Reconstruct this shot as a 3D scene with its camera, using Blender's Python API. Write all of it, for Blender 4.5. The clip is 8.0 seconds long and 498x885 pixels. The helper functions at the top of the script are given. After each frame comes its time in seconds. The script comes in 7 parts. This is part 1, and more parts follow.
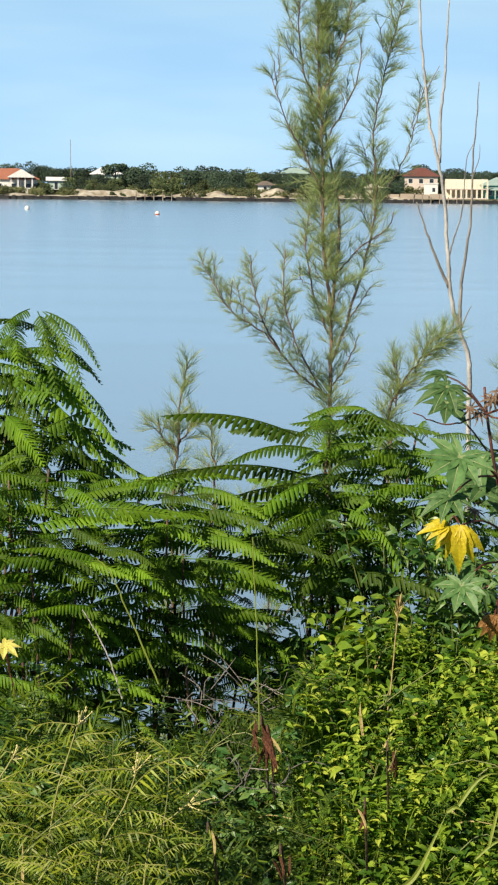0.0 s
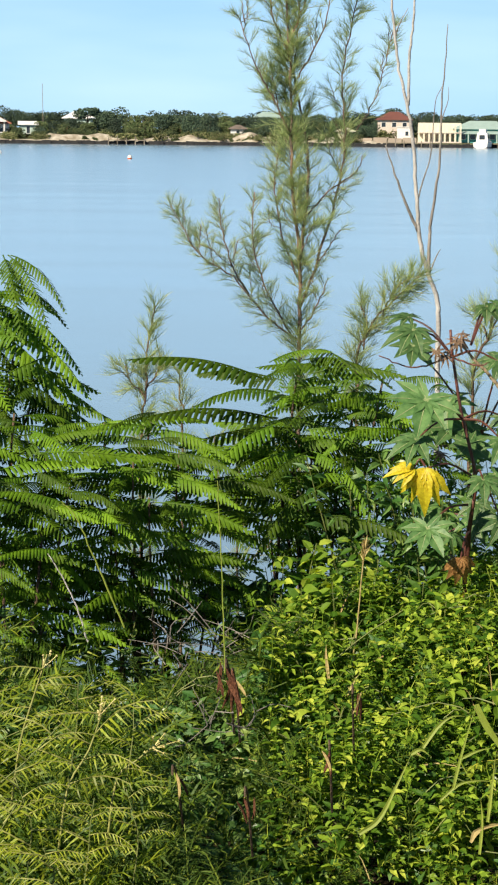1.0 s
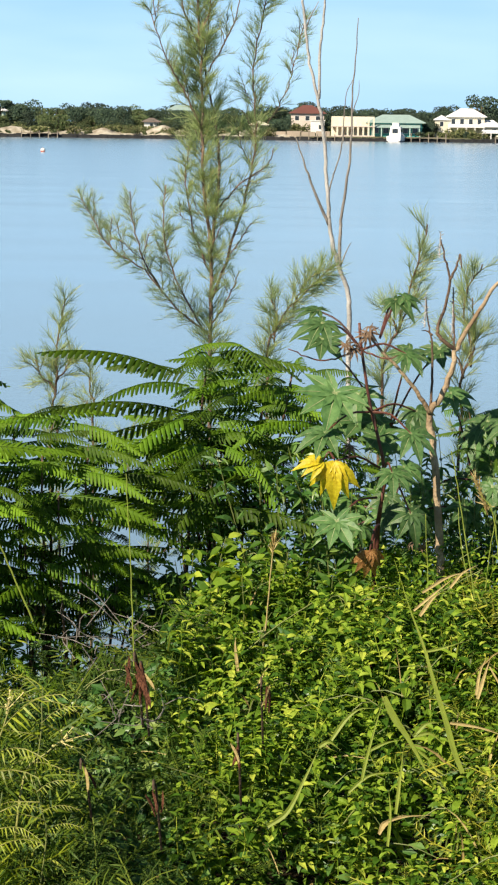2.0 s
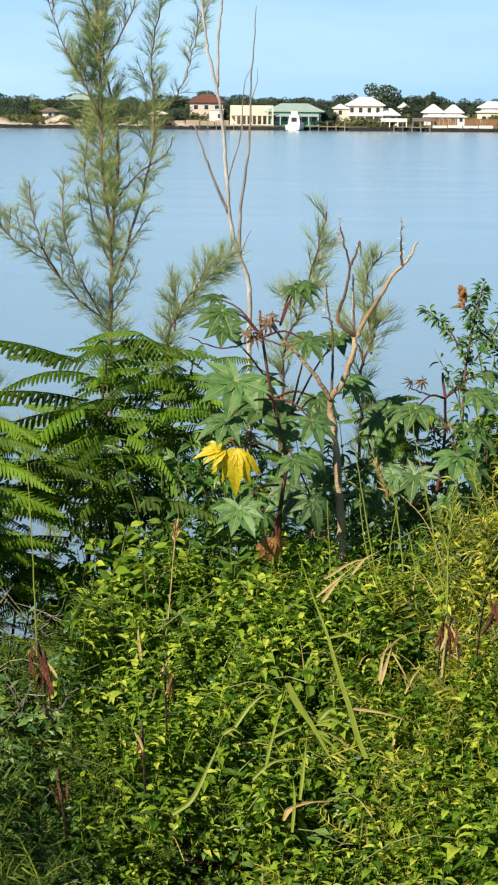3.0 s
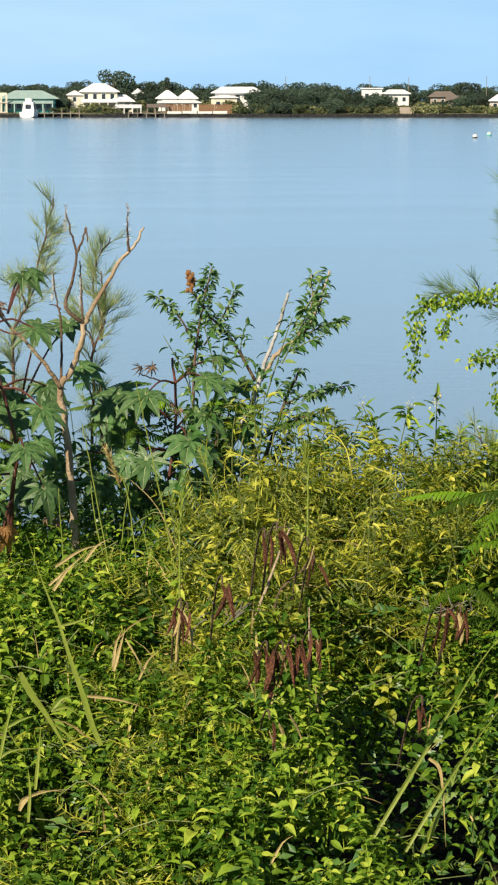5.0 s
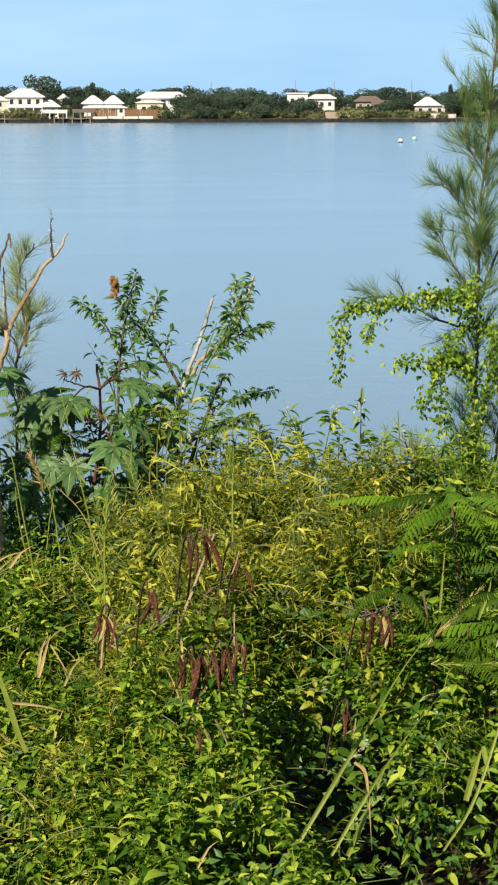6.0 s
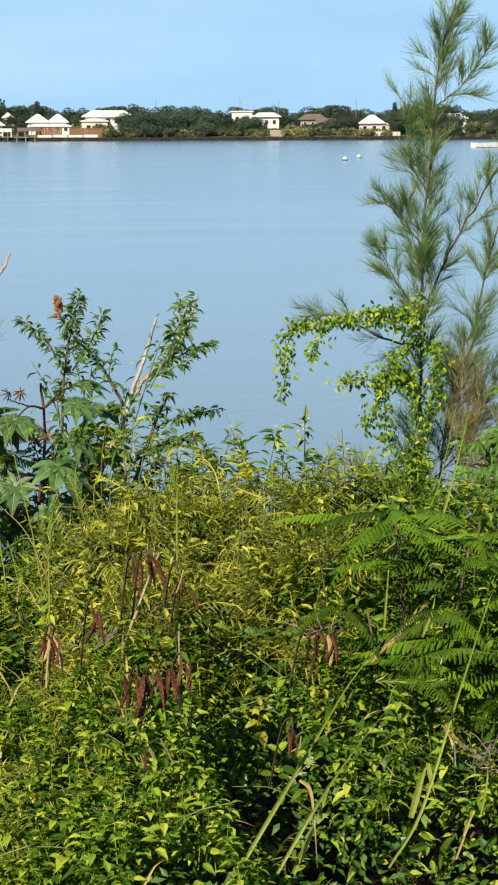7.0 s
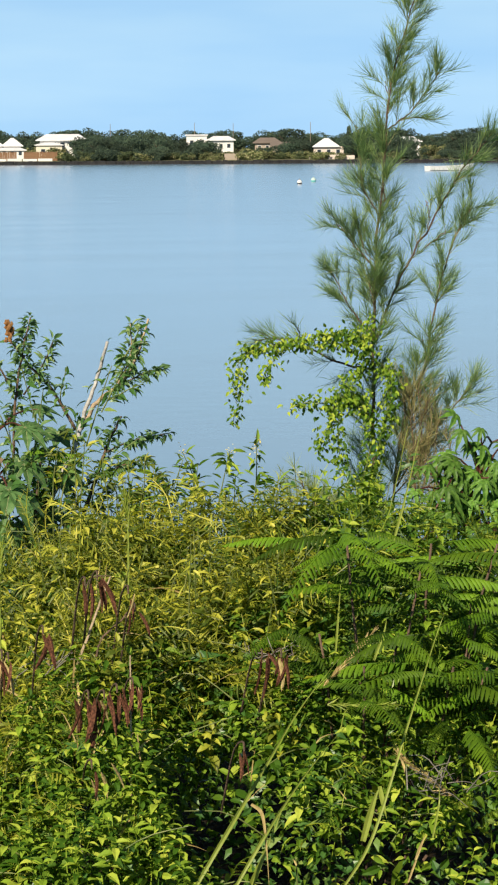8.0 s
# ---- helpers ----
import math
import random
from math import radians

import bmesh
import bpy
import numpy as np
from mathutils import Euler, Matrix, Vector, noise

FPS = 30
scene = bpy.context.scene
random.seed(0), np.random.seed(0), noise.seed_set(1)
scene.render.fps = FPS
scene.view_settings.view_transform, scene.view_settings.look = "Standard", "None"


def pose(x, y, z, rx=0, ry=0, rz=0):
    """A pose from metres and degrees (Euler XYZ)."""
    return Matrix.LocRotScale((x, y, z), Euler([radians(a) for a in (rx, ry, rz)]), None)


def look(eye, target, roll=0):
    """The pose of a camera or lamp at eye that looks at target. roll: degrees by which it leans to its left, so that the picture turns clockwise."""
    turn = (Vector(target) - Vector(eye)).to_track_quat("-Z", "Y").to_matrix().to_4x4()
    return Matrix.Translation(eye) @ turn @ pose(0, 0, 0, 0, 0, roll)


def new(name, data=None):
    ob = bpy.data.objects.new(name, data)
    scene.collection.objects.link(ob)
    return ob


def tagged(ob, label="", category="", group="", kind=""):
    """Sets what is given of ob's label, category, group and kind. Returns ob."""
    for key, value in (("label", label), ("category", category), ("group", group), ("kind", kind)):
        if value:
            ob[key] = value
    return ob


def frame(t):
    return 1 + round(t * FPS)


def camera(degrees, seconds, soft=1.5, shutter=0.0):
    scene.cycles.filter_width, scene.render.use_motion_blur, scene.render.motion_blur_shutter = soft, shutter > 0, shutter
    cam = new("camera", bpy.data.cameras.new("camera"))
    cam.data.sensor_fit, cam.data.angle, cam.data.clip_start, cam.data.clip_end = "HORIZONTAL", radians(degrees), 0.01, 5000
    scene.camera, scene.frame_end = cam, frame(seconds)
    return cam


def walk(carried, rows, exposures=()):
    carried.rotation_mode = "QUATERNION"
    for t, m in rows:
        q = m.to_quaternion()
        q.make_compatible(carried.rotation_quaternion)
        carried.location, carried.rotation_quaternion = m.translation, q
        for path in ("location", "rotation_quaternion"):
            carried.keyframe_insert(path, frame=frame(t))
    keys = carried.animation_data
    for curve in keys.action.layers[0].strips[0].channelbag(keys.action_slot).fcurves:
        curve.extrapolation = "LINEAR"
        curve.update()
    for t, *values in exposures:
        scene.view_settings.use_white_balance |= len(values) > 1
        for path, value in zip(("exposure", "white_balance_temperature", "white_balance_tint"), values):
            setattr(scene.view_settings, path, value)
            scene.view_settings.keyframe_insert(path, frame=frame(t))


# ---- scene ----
cam = camera(11.0, 8.0, 2.2)
EYE = 3.2
ROWS = [
    # seconds, x, y, z from the first stand, yaw, pitch, roll
    (0.0, -0.0632, -0.0062, 0.0073, 0.000, -5.619, -0.628),
    (0.5, -0.0505, 0.0162, -0.0002, -0.080, -6.786, -0.650),
    (1.0, -0.0351, 0.0065, 0.0019, -0.597, -6.840, -0.564),
    (2.5, -0.0165, 0.0073, -0.0000, -3.623, -7.078, -0.699),
    (3.0, -0.0174, 0.0055, -0.0033, -4.720, -7.182, -0.521),
    (3.5, -0.0166, 0.0070, -0.0034, -5.992, -7.220, -0.668),
    (4.0, -0.0048, 0.0023, -0.0019, -8.304, -7.228, -0.532),
    (4.5, 0.0100, 0.0043, -0.0040, -9.874, -7.361, -0.295),
    (5.0, 0.0244, 0.0127, -0.0052, -10.548, -7.454, -0.014),
    (6.5, 0.0350, -0.0070, 0.0000, -12.929, -7.213, 0.123),
    (7.0, 0.0384, -0.0141, 0.0020, -13.392, -6.954, 0.234),
    (7.5, 0.0429, -0.0130, 0.0020, -13.806, -6.690, 0.197),
    (8.0, 0.0540, -0.0159, 0.0031, -14.391, -6.443, 0.325),
]
walk(cam, [(t, pose(x, y, EYE + z, 90 + pitch, roll, yaw)) for t, x, y, z, yaw, pitch, roll in ROWS],
     [(0.0, 0.43), (0.5, 0.52), (1.0, 0.56), (2.5, 0.57), (3.0, 0.50), (3.5, 0.45), (4.0, 0.40), (8.0, 0.38)])

# ---------------------------------------------------------------- world, sun
SUN_EL, SUN_AZ = 36.0, 222.0      # degrees up; compass degrees clockwise from +y
world = bpy.data.worlds.new("sky")
scene.world = world
world.use_nodes = True
wn = world.node_tree
sky = wn.nodes.new("ShaderNodeTexSky")
sky.sky_type = "NISHITA"
sky.sun_disc = False
sky.sun_elevation = radians(SUN_EL)
sky.sun_rotation = radians(SUN_AZ)
sky.air_density, sky.dust_density, sky.ozone_density = 1.0, 0.0, 3.0
wn.nodes["Background"].inputs[1].default_value = 0.05
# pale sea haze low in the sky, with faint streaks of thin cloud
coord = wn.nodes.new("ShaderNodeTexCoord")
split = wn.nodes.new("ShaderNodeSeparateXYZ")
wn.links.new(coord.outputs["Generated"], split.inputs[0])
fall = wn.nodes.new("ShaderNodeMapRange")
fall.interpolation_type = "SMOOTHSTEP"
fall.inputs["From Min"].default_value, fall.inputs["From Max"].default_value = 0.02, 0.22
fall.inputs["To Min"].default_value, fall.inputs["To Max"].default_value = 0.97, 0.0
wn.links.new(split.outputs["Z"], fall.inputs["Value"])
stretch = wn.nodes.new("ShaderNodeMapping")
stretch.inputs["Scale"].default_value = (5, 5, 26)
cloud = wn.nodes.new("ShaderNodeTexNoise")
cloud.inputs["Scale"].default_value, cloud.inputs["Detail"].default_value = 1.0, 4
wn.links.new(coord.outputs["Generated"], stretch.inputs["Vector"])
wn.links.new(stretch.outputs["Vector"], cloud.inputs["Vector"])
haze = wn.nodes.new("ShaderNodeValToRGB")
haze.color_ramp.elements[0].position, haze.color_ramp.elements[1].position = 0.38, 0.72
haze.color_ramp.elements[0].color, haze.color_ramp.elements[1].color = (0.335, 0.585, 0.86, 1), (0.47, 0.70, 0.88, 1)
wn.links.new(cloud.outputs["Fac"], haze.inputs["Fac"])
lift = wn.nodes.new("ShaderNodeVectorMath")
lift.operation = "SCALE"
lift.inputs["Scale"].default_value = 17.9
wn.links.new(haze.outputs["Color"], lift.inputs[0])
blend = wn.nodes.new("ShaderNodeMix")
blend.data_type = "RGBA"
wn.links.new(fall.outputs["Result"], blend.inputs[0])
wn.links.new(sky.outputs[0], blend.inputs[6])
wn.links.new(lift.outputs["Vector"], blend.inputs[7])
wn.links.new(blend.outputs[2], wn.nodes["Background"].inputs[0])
sun_data = bpy.data.lights.new("sun", "SUN")
sun_data.energy, sun_data.angle, sun_data.color = 5.0, radians(0.5), (1.0, 0.88, 0.70)
sun = new("sun", sun_data)
_az, _el = radians(SUN_AZ), radians(SUN_EL)
sun.matrix_world = look((0, 0, 60), (-60 * math.sin(_az) * math.cos(_el), -60 * math.cos(_az) * math.cos(_el), 60 - 60 * math.sin(_el)))


# ---------------------------------------------------------------- materials
def mat(name, c1, c2, scale=8.0, rough=0.6, bump=0.0, fine=60.0, c3=None, vary=0.0, trans=0.0, metal=0.0, island=False, spec=0.5):
    """A surface with two scales of colour variation, fine relief, and for leaves light passing through."""
    m = bpy.data.materials.new(name)
    m.use_nodes = True
    t = m.node_tree
    n, l = t.nodes, t.links
    b = n["Principled BSDF"]
    co = n.new("ShaderNodeTexCoord")
    n1 = n.new("ShaderNodeTexNoise")
    n1.inputs["Scale"].default_value, n1.inputs["Detail"].default_value = scale, 5
    n2 = n.new("ShaderNodeTexNoise")
    n2.inputs["Scale"].default_value, n2.inputs["Detail"].default_value = fine, 4
    l.new(co.outputs["Object"], n1.inputs["Vector"])
    l.new(co.outputs["Object"], n2.inputs["Vector"])
    ramp = n.new("ShaderNodeValToRGB")
    ramp.color_ramp.elements[0].position, ramp.color_ramp.elements[1].position = 0.35, 0.68
    ramp.color_ramp.elements[0].color, ramp.color_ramp.elements[1].color = (*c1, 1), (*c2, 1)
    if c3:
        e = ramp.color_ramp.elements.new(0.80)
        e.color = (*c3, 1)
    src = n1.outputs["Fac"]
    if island:
        g = n.new("ShaderNodeNewGeometry")
        mx = n.new("ShaderNodeMix")
        mx.inputs["Factor"].default_value = 0.62
        l.new(n1.outputs["Fac"], mx.inputs["A"])
        l.new(g.outputs["Random Per Island"], mx.inputs["B"])
        src = mx.outputs["Result"]
    l.new(src, ramp.inputs["Fac"])
    hs = n.new("ShaderNodeHueSaturation")
    mul = n.new("ShaderNodeMath")
    mul.operation = "MULTIPLY_ADD"
    mul.inputs[1].default_value, mul.inputs[2].default_value = 0.5, 0.75
    l.new(n2.outputs["Fac"], mul.inputs[0])
    val = mul.outputs[0]
    if vary:
        oi = n.new("ShaderNodeObjectInfo")
        m2 = n.new("ShaderNodeMath")
        m2.operation = "MULTIPLY_ADD"
        m2.inputs[1].default_value, m2.inputs[2].default_value = 2 * vary, 1 - vary
        l.new(oi.outputs["Random"], m2.inputs[0])
        m3 = n.new("ShaderNodeMath")
        m3.operation = "MULTIPLY"
        l.new(m2.outputs[0], m3.inputs[0])
        l.new(val, m3.inputs[1])
        val = m3.outputs[0]
    l.new(val, hs.inputs["Value"])
    l.new(ramp.outputs["Color"], hs.inputs["Color"])
    l.new(hs.outputs["Color"], b.inputs["Base Color"])
    b.inputs["Roughness"].default_value = rough
    b.inputs["Metallic"].default_value = metal
    b.inputs["Specular IOR Level"].default_value = spec
    if bump:
        bp = n.new("ShaderNodeBump")
        bp.inputs["Strength"].default_value, bp.inputs["Distance"].default_value = bump, 0.02
        l.new(n2.outputs["Fac"], bp.inputs["Height"])
        l.new(bp.outputs["Normal"], b.inputs["Normal"])
    if trans:
        tr = n.new("ShaderNodeBsdfTranslucent")
        hs2 = n.new("ShaderNodeHueSaturation")
        hs2.inputs["Saturation"].default_value, hs2.inputs["Value"].default_value = 1.15, 1.5
        l.new(hs.outputs["Color"], hs2.inputs["Color"])
        l.new(hs2.outputs["Color"], tr.inputs["Color"])
        mix = n.new("ShaderNodeMixShader")
        mix.inputs[0].default_value = trans
        l.new(b.outputs[0], mix.inputs[1])
        l.new(tr.outputs[0], mix.inputs[2])
        l.new(mix.outputs[0], n["Material Output"].inputs["Surface"])
    return m


M_SOIL = mat("soil_litter", (0.022, 0.017, 0.010), (0.065, 0.050, 0.028), 3.0, 1.0, 0.6, 40, spec=0.03)
M_SAND = mat("coral_sand", (0.30, 0.25, 0.17), (0.62, 0.57, 0.46), 0.6, 0.9, 0.4, 2.0)
M_FARGROUND = mat("far_scrubland", (0.05, 0.065, 0.02), (0.16, 0.15, 0.07), 0.12, 0.95, 0.3, 1.5)
M_SEAWALL = mat("dark_wet_rock", (0.008, 0.008, 0.009), (0.026, 0.025, 0.024), 0.8, 0.8, 0.5, 3.0)
M_VINE = mat("vine_leaf", (0.050, 0.120, 0.008), (0.245, 0.365, 0.030), 1.6, 0.6, 0, 40, (0.44, 0.51, 0.065), trans=0.24, island=True, spec=0.2)
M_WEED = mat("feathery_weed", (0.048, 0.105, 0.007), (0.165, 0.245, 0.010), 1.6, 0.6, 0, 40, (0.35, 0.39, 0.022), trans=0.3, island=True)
M_GOLDWEED = mat("golden_weed", (0.085, 0.125, 0.009), (0.42, 0.44, 0.040), 1.6, 0.55, 0, 40, (0.62, 0.58, 0.08), trans=0.3, island=True)
# dark green weed by the pods, partial shadow there also put into its colour
M_SHADEDWEED = mat("dark_feathery_weed_with_shade", (0.030, 0.068, 0.010), (0.085, 0.138, 0.016), 1.6, 0.6, 0, 40, (0.19, 0.24, 0.026), trans=0.2, island=True, spec=0.2)
M_FEATHER = mat("feather_leaf", (0.18, 0.25, 0.012), (0.35, 0.385, 0.02), 4, 0.5, 0, 40, vary=0.3, trans=0.3)
M_FROND = mat("poinciana_leaflets", (0.050, 0.118, 0.008), (0.155, 0.265, 0.010), 1.4, 0.55, 0, 30, (0.34, 0.44, 0.015), vary=0.55, trans=0.22, spec=0.2)
M_CASTOR = mat("castor_leaf", (0.06, 0.140, 0.040), (0.130, 0.235, 0.075), 6, 0.45, 0.1, 50, vary=0.3, trans=0.25, spec=0.4)
M_VEIN = mat("pale_leaf_vein", (0.20, 0.26, 0.10), (0.34, 0.38, 0.18), 9, 0.5, 0, 60)
M_CASSAVA = mat("bright_palmate_leaf", (0.060, 0.150, 0.018), (0.165, 0.310, 0.045), 6, 0.5, 0.1, 50, vary=0.3, trans=0.25, spec=0.3)
M_STARLEAF = mat("pale_yellow_leaf", (0.62, 0.56, 0.10), (0.80, 0.74, 0.22), 12, 0.5, 0.1, 60, trans=0.2)
M_YELLOW = mat("yellowed_leaf", (0.52, 0.4, 0.012), (0.74, 0.63, 0.03), 12, 0.5, 0.1, 60, (0.42, 0.28, 0.03), trans=0.3)
M_DRYLEAF = mat("withered_leaf", (0.12, 0.075, 0.045), (0.32, 0.21, 0.13), 12, 0.8, 0.3, 60)
M_RUSTLEAF = mat("rust_brown_leaf", (0.24, 0.10, 0.03), (0.46, 0.26, 0.08), 14, 0.7, 0.2, 60, trans=0.2)
M_STEM = mat("green_stem", (0.10, 0.14, 0.03), (0.22, 0.24, 0.07), 10, 0.6, 0.1, 80)
M_WEEDSTEM = mat("pale_weed_stem", (0.18, 0.20, 0.05), (0.36, 0.35, 0.10), 10, 0.6, 0.1, 80)
M_REDSTEM = mat("reddish_stem", (0.05, 0.016, 0.012), (0.16, 0.055, 0.035), 14, 0.5, 0.2, 80)
M_BARK = mat("brown_bark", (0.06, 0.040, 0.026), (0.19, 0.12, 0.075), 9, 0.9, 0.7, 60)
M_REDBARK = mat("casuarina_bark", (0.1, 0.075, 0.055), (0.27, 0.17, 0.115), 6, 0.9, 0.6, 60)
M_DEAD = mat("bleached_wood", (0.25, 0.17, 0.095), (0.56, 0.44, 0.29), 7, 0.85, 0.5, 70)
M_GREYDEAD = mat("grey_dead_wood", (0.28, 0.27, 0.25), (0.60, 0.58, 0.54), 5, 0.85, 0.5, 70)
M_GREYTWIG = mat("grey_brown_twig", (0.13, 0.115, 0.10), (0.34, 0.31, 0.27), 6, 0.85, 0.4, 70)
M_TWIG = mat("green_twig", (0.12, 0.12, 0.045), (0.24, 0.20, 0.09), 8, 0.7, 0.1, 60)
M_NEEDLE = mat("casuarina_needles", (0.235, 0.315, 0.125), (0.395, 0.475, 0.195), 1.2, 0.6, 0, 12, (0.55, 0.54, 0.24), trans=0.34, island=True)
M_SOFTNEEDLE = mat("young_casuarina_needles", (0.11, 0.195, 0.070), (0.22, 0.33, 0.115), 1.2, 0.6, 0, 12, (0.36, 0.44, 0.15), trans=0.34, island=True)
M_DRYNEEDLE = mat("dry_casuarina_needles", (0.22, 0.20, 0.075), (0.38, 0.35, 0.14), 2, 0.8, 0, 20, trans=0.2, island=True)
M_GRASS = mat("grass_blade", (0.2, 0.28, 0.03), (0.38, 0.44, 0.08), 5, 0.5, 0, 60, trans=0.3, island=True)
M_STRAW = mat("straw", (0.33, 0.24, 0.085), (0.57, 0.45, 0.19), 6, 0.8, 0.2, 60, trans=0.15, island=True)
M_POD = mat("seed_pod", (0.050, 0.021, 0.013), (0.185, 0.078, 0.042), 16, 0.85, 0.2, 70, vary=0.35, spec=0.12)
M_SHRUB = mat("shrub_leaf", (0.057, 0.148, 0.028), (0.137, 0.251, 0.057), 3, 0.4, 0, 40, (0.251, 0.342, 0.080), trans=0.25, island=True)
M_LAUREL = mat("narrow_shrub_leaf", (0.065, 0.150, 0.040), (0.150, 0.260, 0.085), 3, 0.45, 0, 40, (0.28, 0.38, 0.14), trans=0.22, island=True, spec=0.4)
M_FLOWER = mat("cream_flower", (0.50, 0.42, 0.13), (0.68, 0.60, 0.28), 9, 0.7, 0, 60)
M_PAD = mat("cactus_pad", (0.015, 0.04, 0.013), (0.034, 0.075, 0.025), 5, 0.85, 0.2, 40, spec=0.15)
M_FARTREE = mat("far_foliage", (0.030, 0.058, 0.038), (0.064, 0.104, 0.060), 0.15, 0.8, 0, 0.6, (0.10, 0.14, 0.072), vary=0.35, trans=0.1, island=True)
M_FAROLIVE = mat("far_olive_foliage", (0.060, 0.098, 0.034), (0.145, 0.190, 0.072), 0.15, 0.8, 0, 0.6, (0.19, 0.19, 0.08), vary=0.35, trans=0.1, island=True)
M_FARSCRUB = mat("shore_scrub", (0.08, 0.105, 0.03), (0.2, 0.21, 0.085), 0.15, 0.8, 0, 0.6, (0.36, 0.32, 0.17), vary=0.3, island=True)


def house_paint(name, c):
    return mat(name, tuple(v * 0.86 for v in c), c, 0.5, 0.7, 0.1, 4.0)


P_WHITE = house_paint("white_paint", (0.80, 0.79, 0.75))
P_CREAM = house_paint("cream_paint", (0.74, 0.69, 0.54))
P_PINK = house_paint("pale_pink_paint", (0.68, 0.58, 0.50))
P_TAUPE = house_paint("taupe_render", (0.40, 0.33, 0.26))
P_TEAL = house_paint("teal_paint", (0.10, 0.46, 0.42))
P_MINT = house_paint("pale_mint_paint", (0.48, 0.62, 0.56))
R_WHITE = house_paint("white_metal_roof", (0.80, 0.80, 0.80))
R_RED = house_paint("red_tile_roof", (0.17, 0.066, 0.05))
R_ORANGE = house_paint("orange_tile_roof", (0.40, 0.16, 0.095))
R_SAGE = house_paint("sage_metal_roof", (0.34, 0.46, 0.42))
R_BROWN = house_paint("brown_shingle_roof", (0.20, 0.16, 0.13))
W_FENCE = mat("brown_fence_wood", (0.16, 0.085, 0.045), (0.32, 0.18, 0.09), 0.6, 0.85, 0.2, 4)
W_POST = mat("grey_dock_wood", (0.16, 0.13, 0.10), (0.32, 0.27, 0.21), 0.6, 0.9, 0.2, 4)
G_WINDOW = mat("dark_window_glass", (0.02, 0.025, 0.03), (0.04, 0.05, 0.06), 0.5, 0.12, 0, 4)
B_RED = mat("orange_buoy_plastic", (0.55, 0.10, 0.04), (0.72, 0.17, 0.07), 3, 0.4)
B_DARK = mat("dark_antifoul_paint", (0.02, 0.025, 0.03), (0.05, 0.05, 0.06), 3, 0.5)


def water_material():
    m = bpy.data.materials.new("calm_sea")
    m.use_nodes = True
    t = m.node_tree
    n, l = t.nodes, t.links
    b = n["Principled BSDF"]
    co = n.new("ShaderNodeTexCoord")
    big = n.new("ShaderNodeTexNoise")
    mp = n.new("ShaderNodeMapping")
    mp.inputs["Scale"].default_value = (0.012, 0.03, 1)
    l.new(co.outputs["Object"], mp.inputs["Vector"])
    l.new(mp.outputs["Vector"], big.inputs["Vector"])
    big.inputs["Detail"].default_value = 4
    ramp = n.new("ShaderNodeValToRGB")
    ramp.color_ramp.elements[0].color, ramp.color_ramp.elements[1].color = (0.19, 0.30, 0.41, 1), (0.23, 0.335, 0.43, 1)
    l.new(big.outputs["Fac"], ramp.inputs["Fac"])
    l.new(ramp.outputs["Color"], b.inputs["Base Color"])
    b.inputs["IOR"].default_value = 1.33
    rr = n.new("ShaderNodeMapRange")
    rr.inputs["To Min"].default_value, rr.inputs["To Max"].default_value = 0.11, 0.17
    l.new(big.outputs["Fac"], rr.inputs["Value"])
    l.new(rr.outputs["Result"], b.inputs["Roughness"])
    rip = n.new("ShaderNodeTexNoise")
    rip.inputs["Scale"].default_value, rip.inputs["Detail"].default_value = 2.2, 4
    l.new(co.outputs["Object"], rip.inputs["Vector"])
    bp = n.new("ShaderNodeBump")
    bp.inputs["Strength"].default_value, bp.inputs["Distance"].default_value = 0.10, 0.03
    l.new(rip.outputs["Fac"], bp.inputs["Height"])
    l.new(bp.outputs["Normal"], b.inputs["Normal"])
    return m


M_WATER = water_material()


# ---------------------------------------------------------------- mesh helpers
rng = np.random.default_rng(7)


def link(name, verts, faces, material, parent=None, label="", smooth=False):
    me = bpy.data.meshes.new(name)
    me.from_pydata([tuple(v) for v in verts], [], [tuple(int(i) for i in f) for f in faces])
    me.materials.append(material)
    if smooth:
        me.polygons.foreach_set("use_smooth", [True] * len(me.polygons))
    ob = new(name, me)
    ob.parent = parent
    if label:
        ob["label"] = label
    return ob


def weld(ob):
    """Joins the touching blocks of one wall."""
    bm = bmesh.new()
    bm.from_mesh(ob.data)
    bmesh.ops.remove_doubles(bm, verts=bm.verts, dist=0.001)
    bm.to_mesh(ob.data)
    bm.free()
    return ob


def share(name, me, m, parent=None, label=""):
    """An object of its own on mesh data that alike pieces share."""
    ob = new(name, me)
    ob.matrix_basis = m
    ob.parent = parent
    if label:
        ob["label"] = label
    return ob


def thing(name, at, label, category, group="", kind=""):
    ob = new(name)
    ob.location = at
    ob.empty_display_size = 0.1
    return tagged(ob, label, category, group, kind)


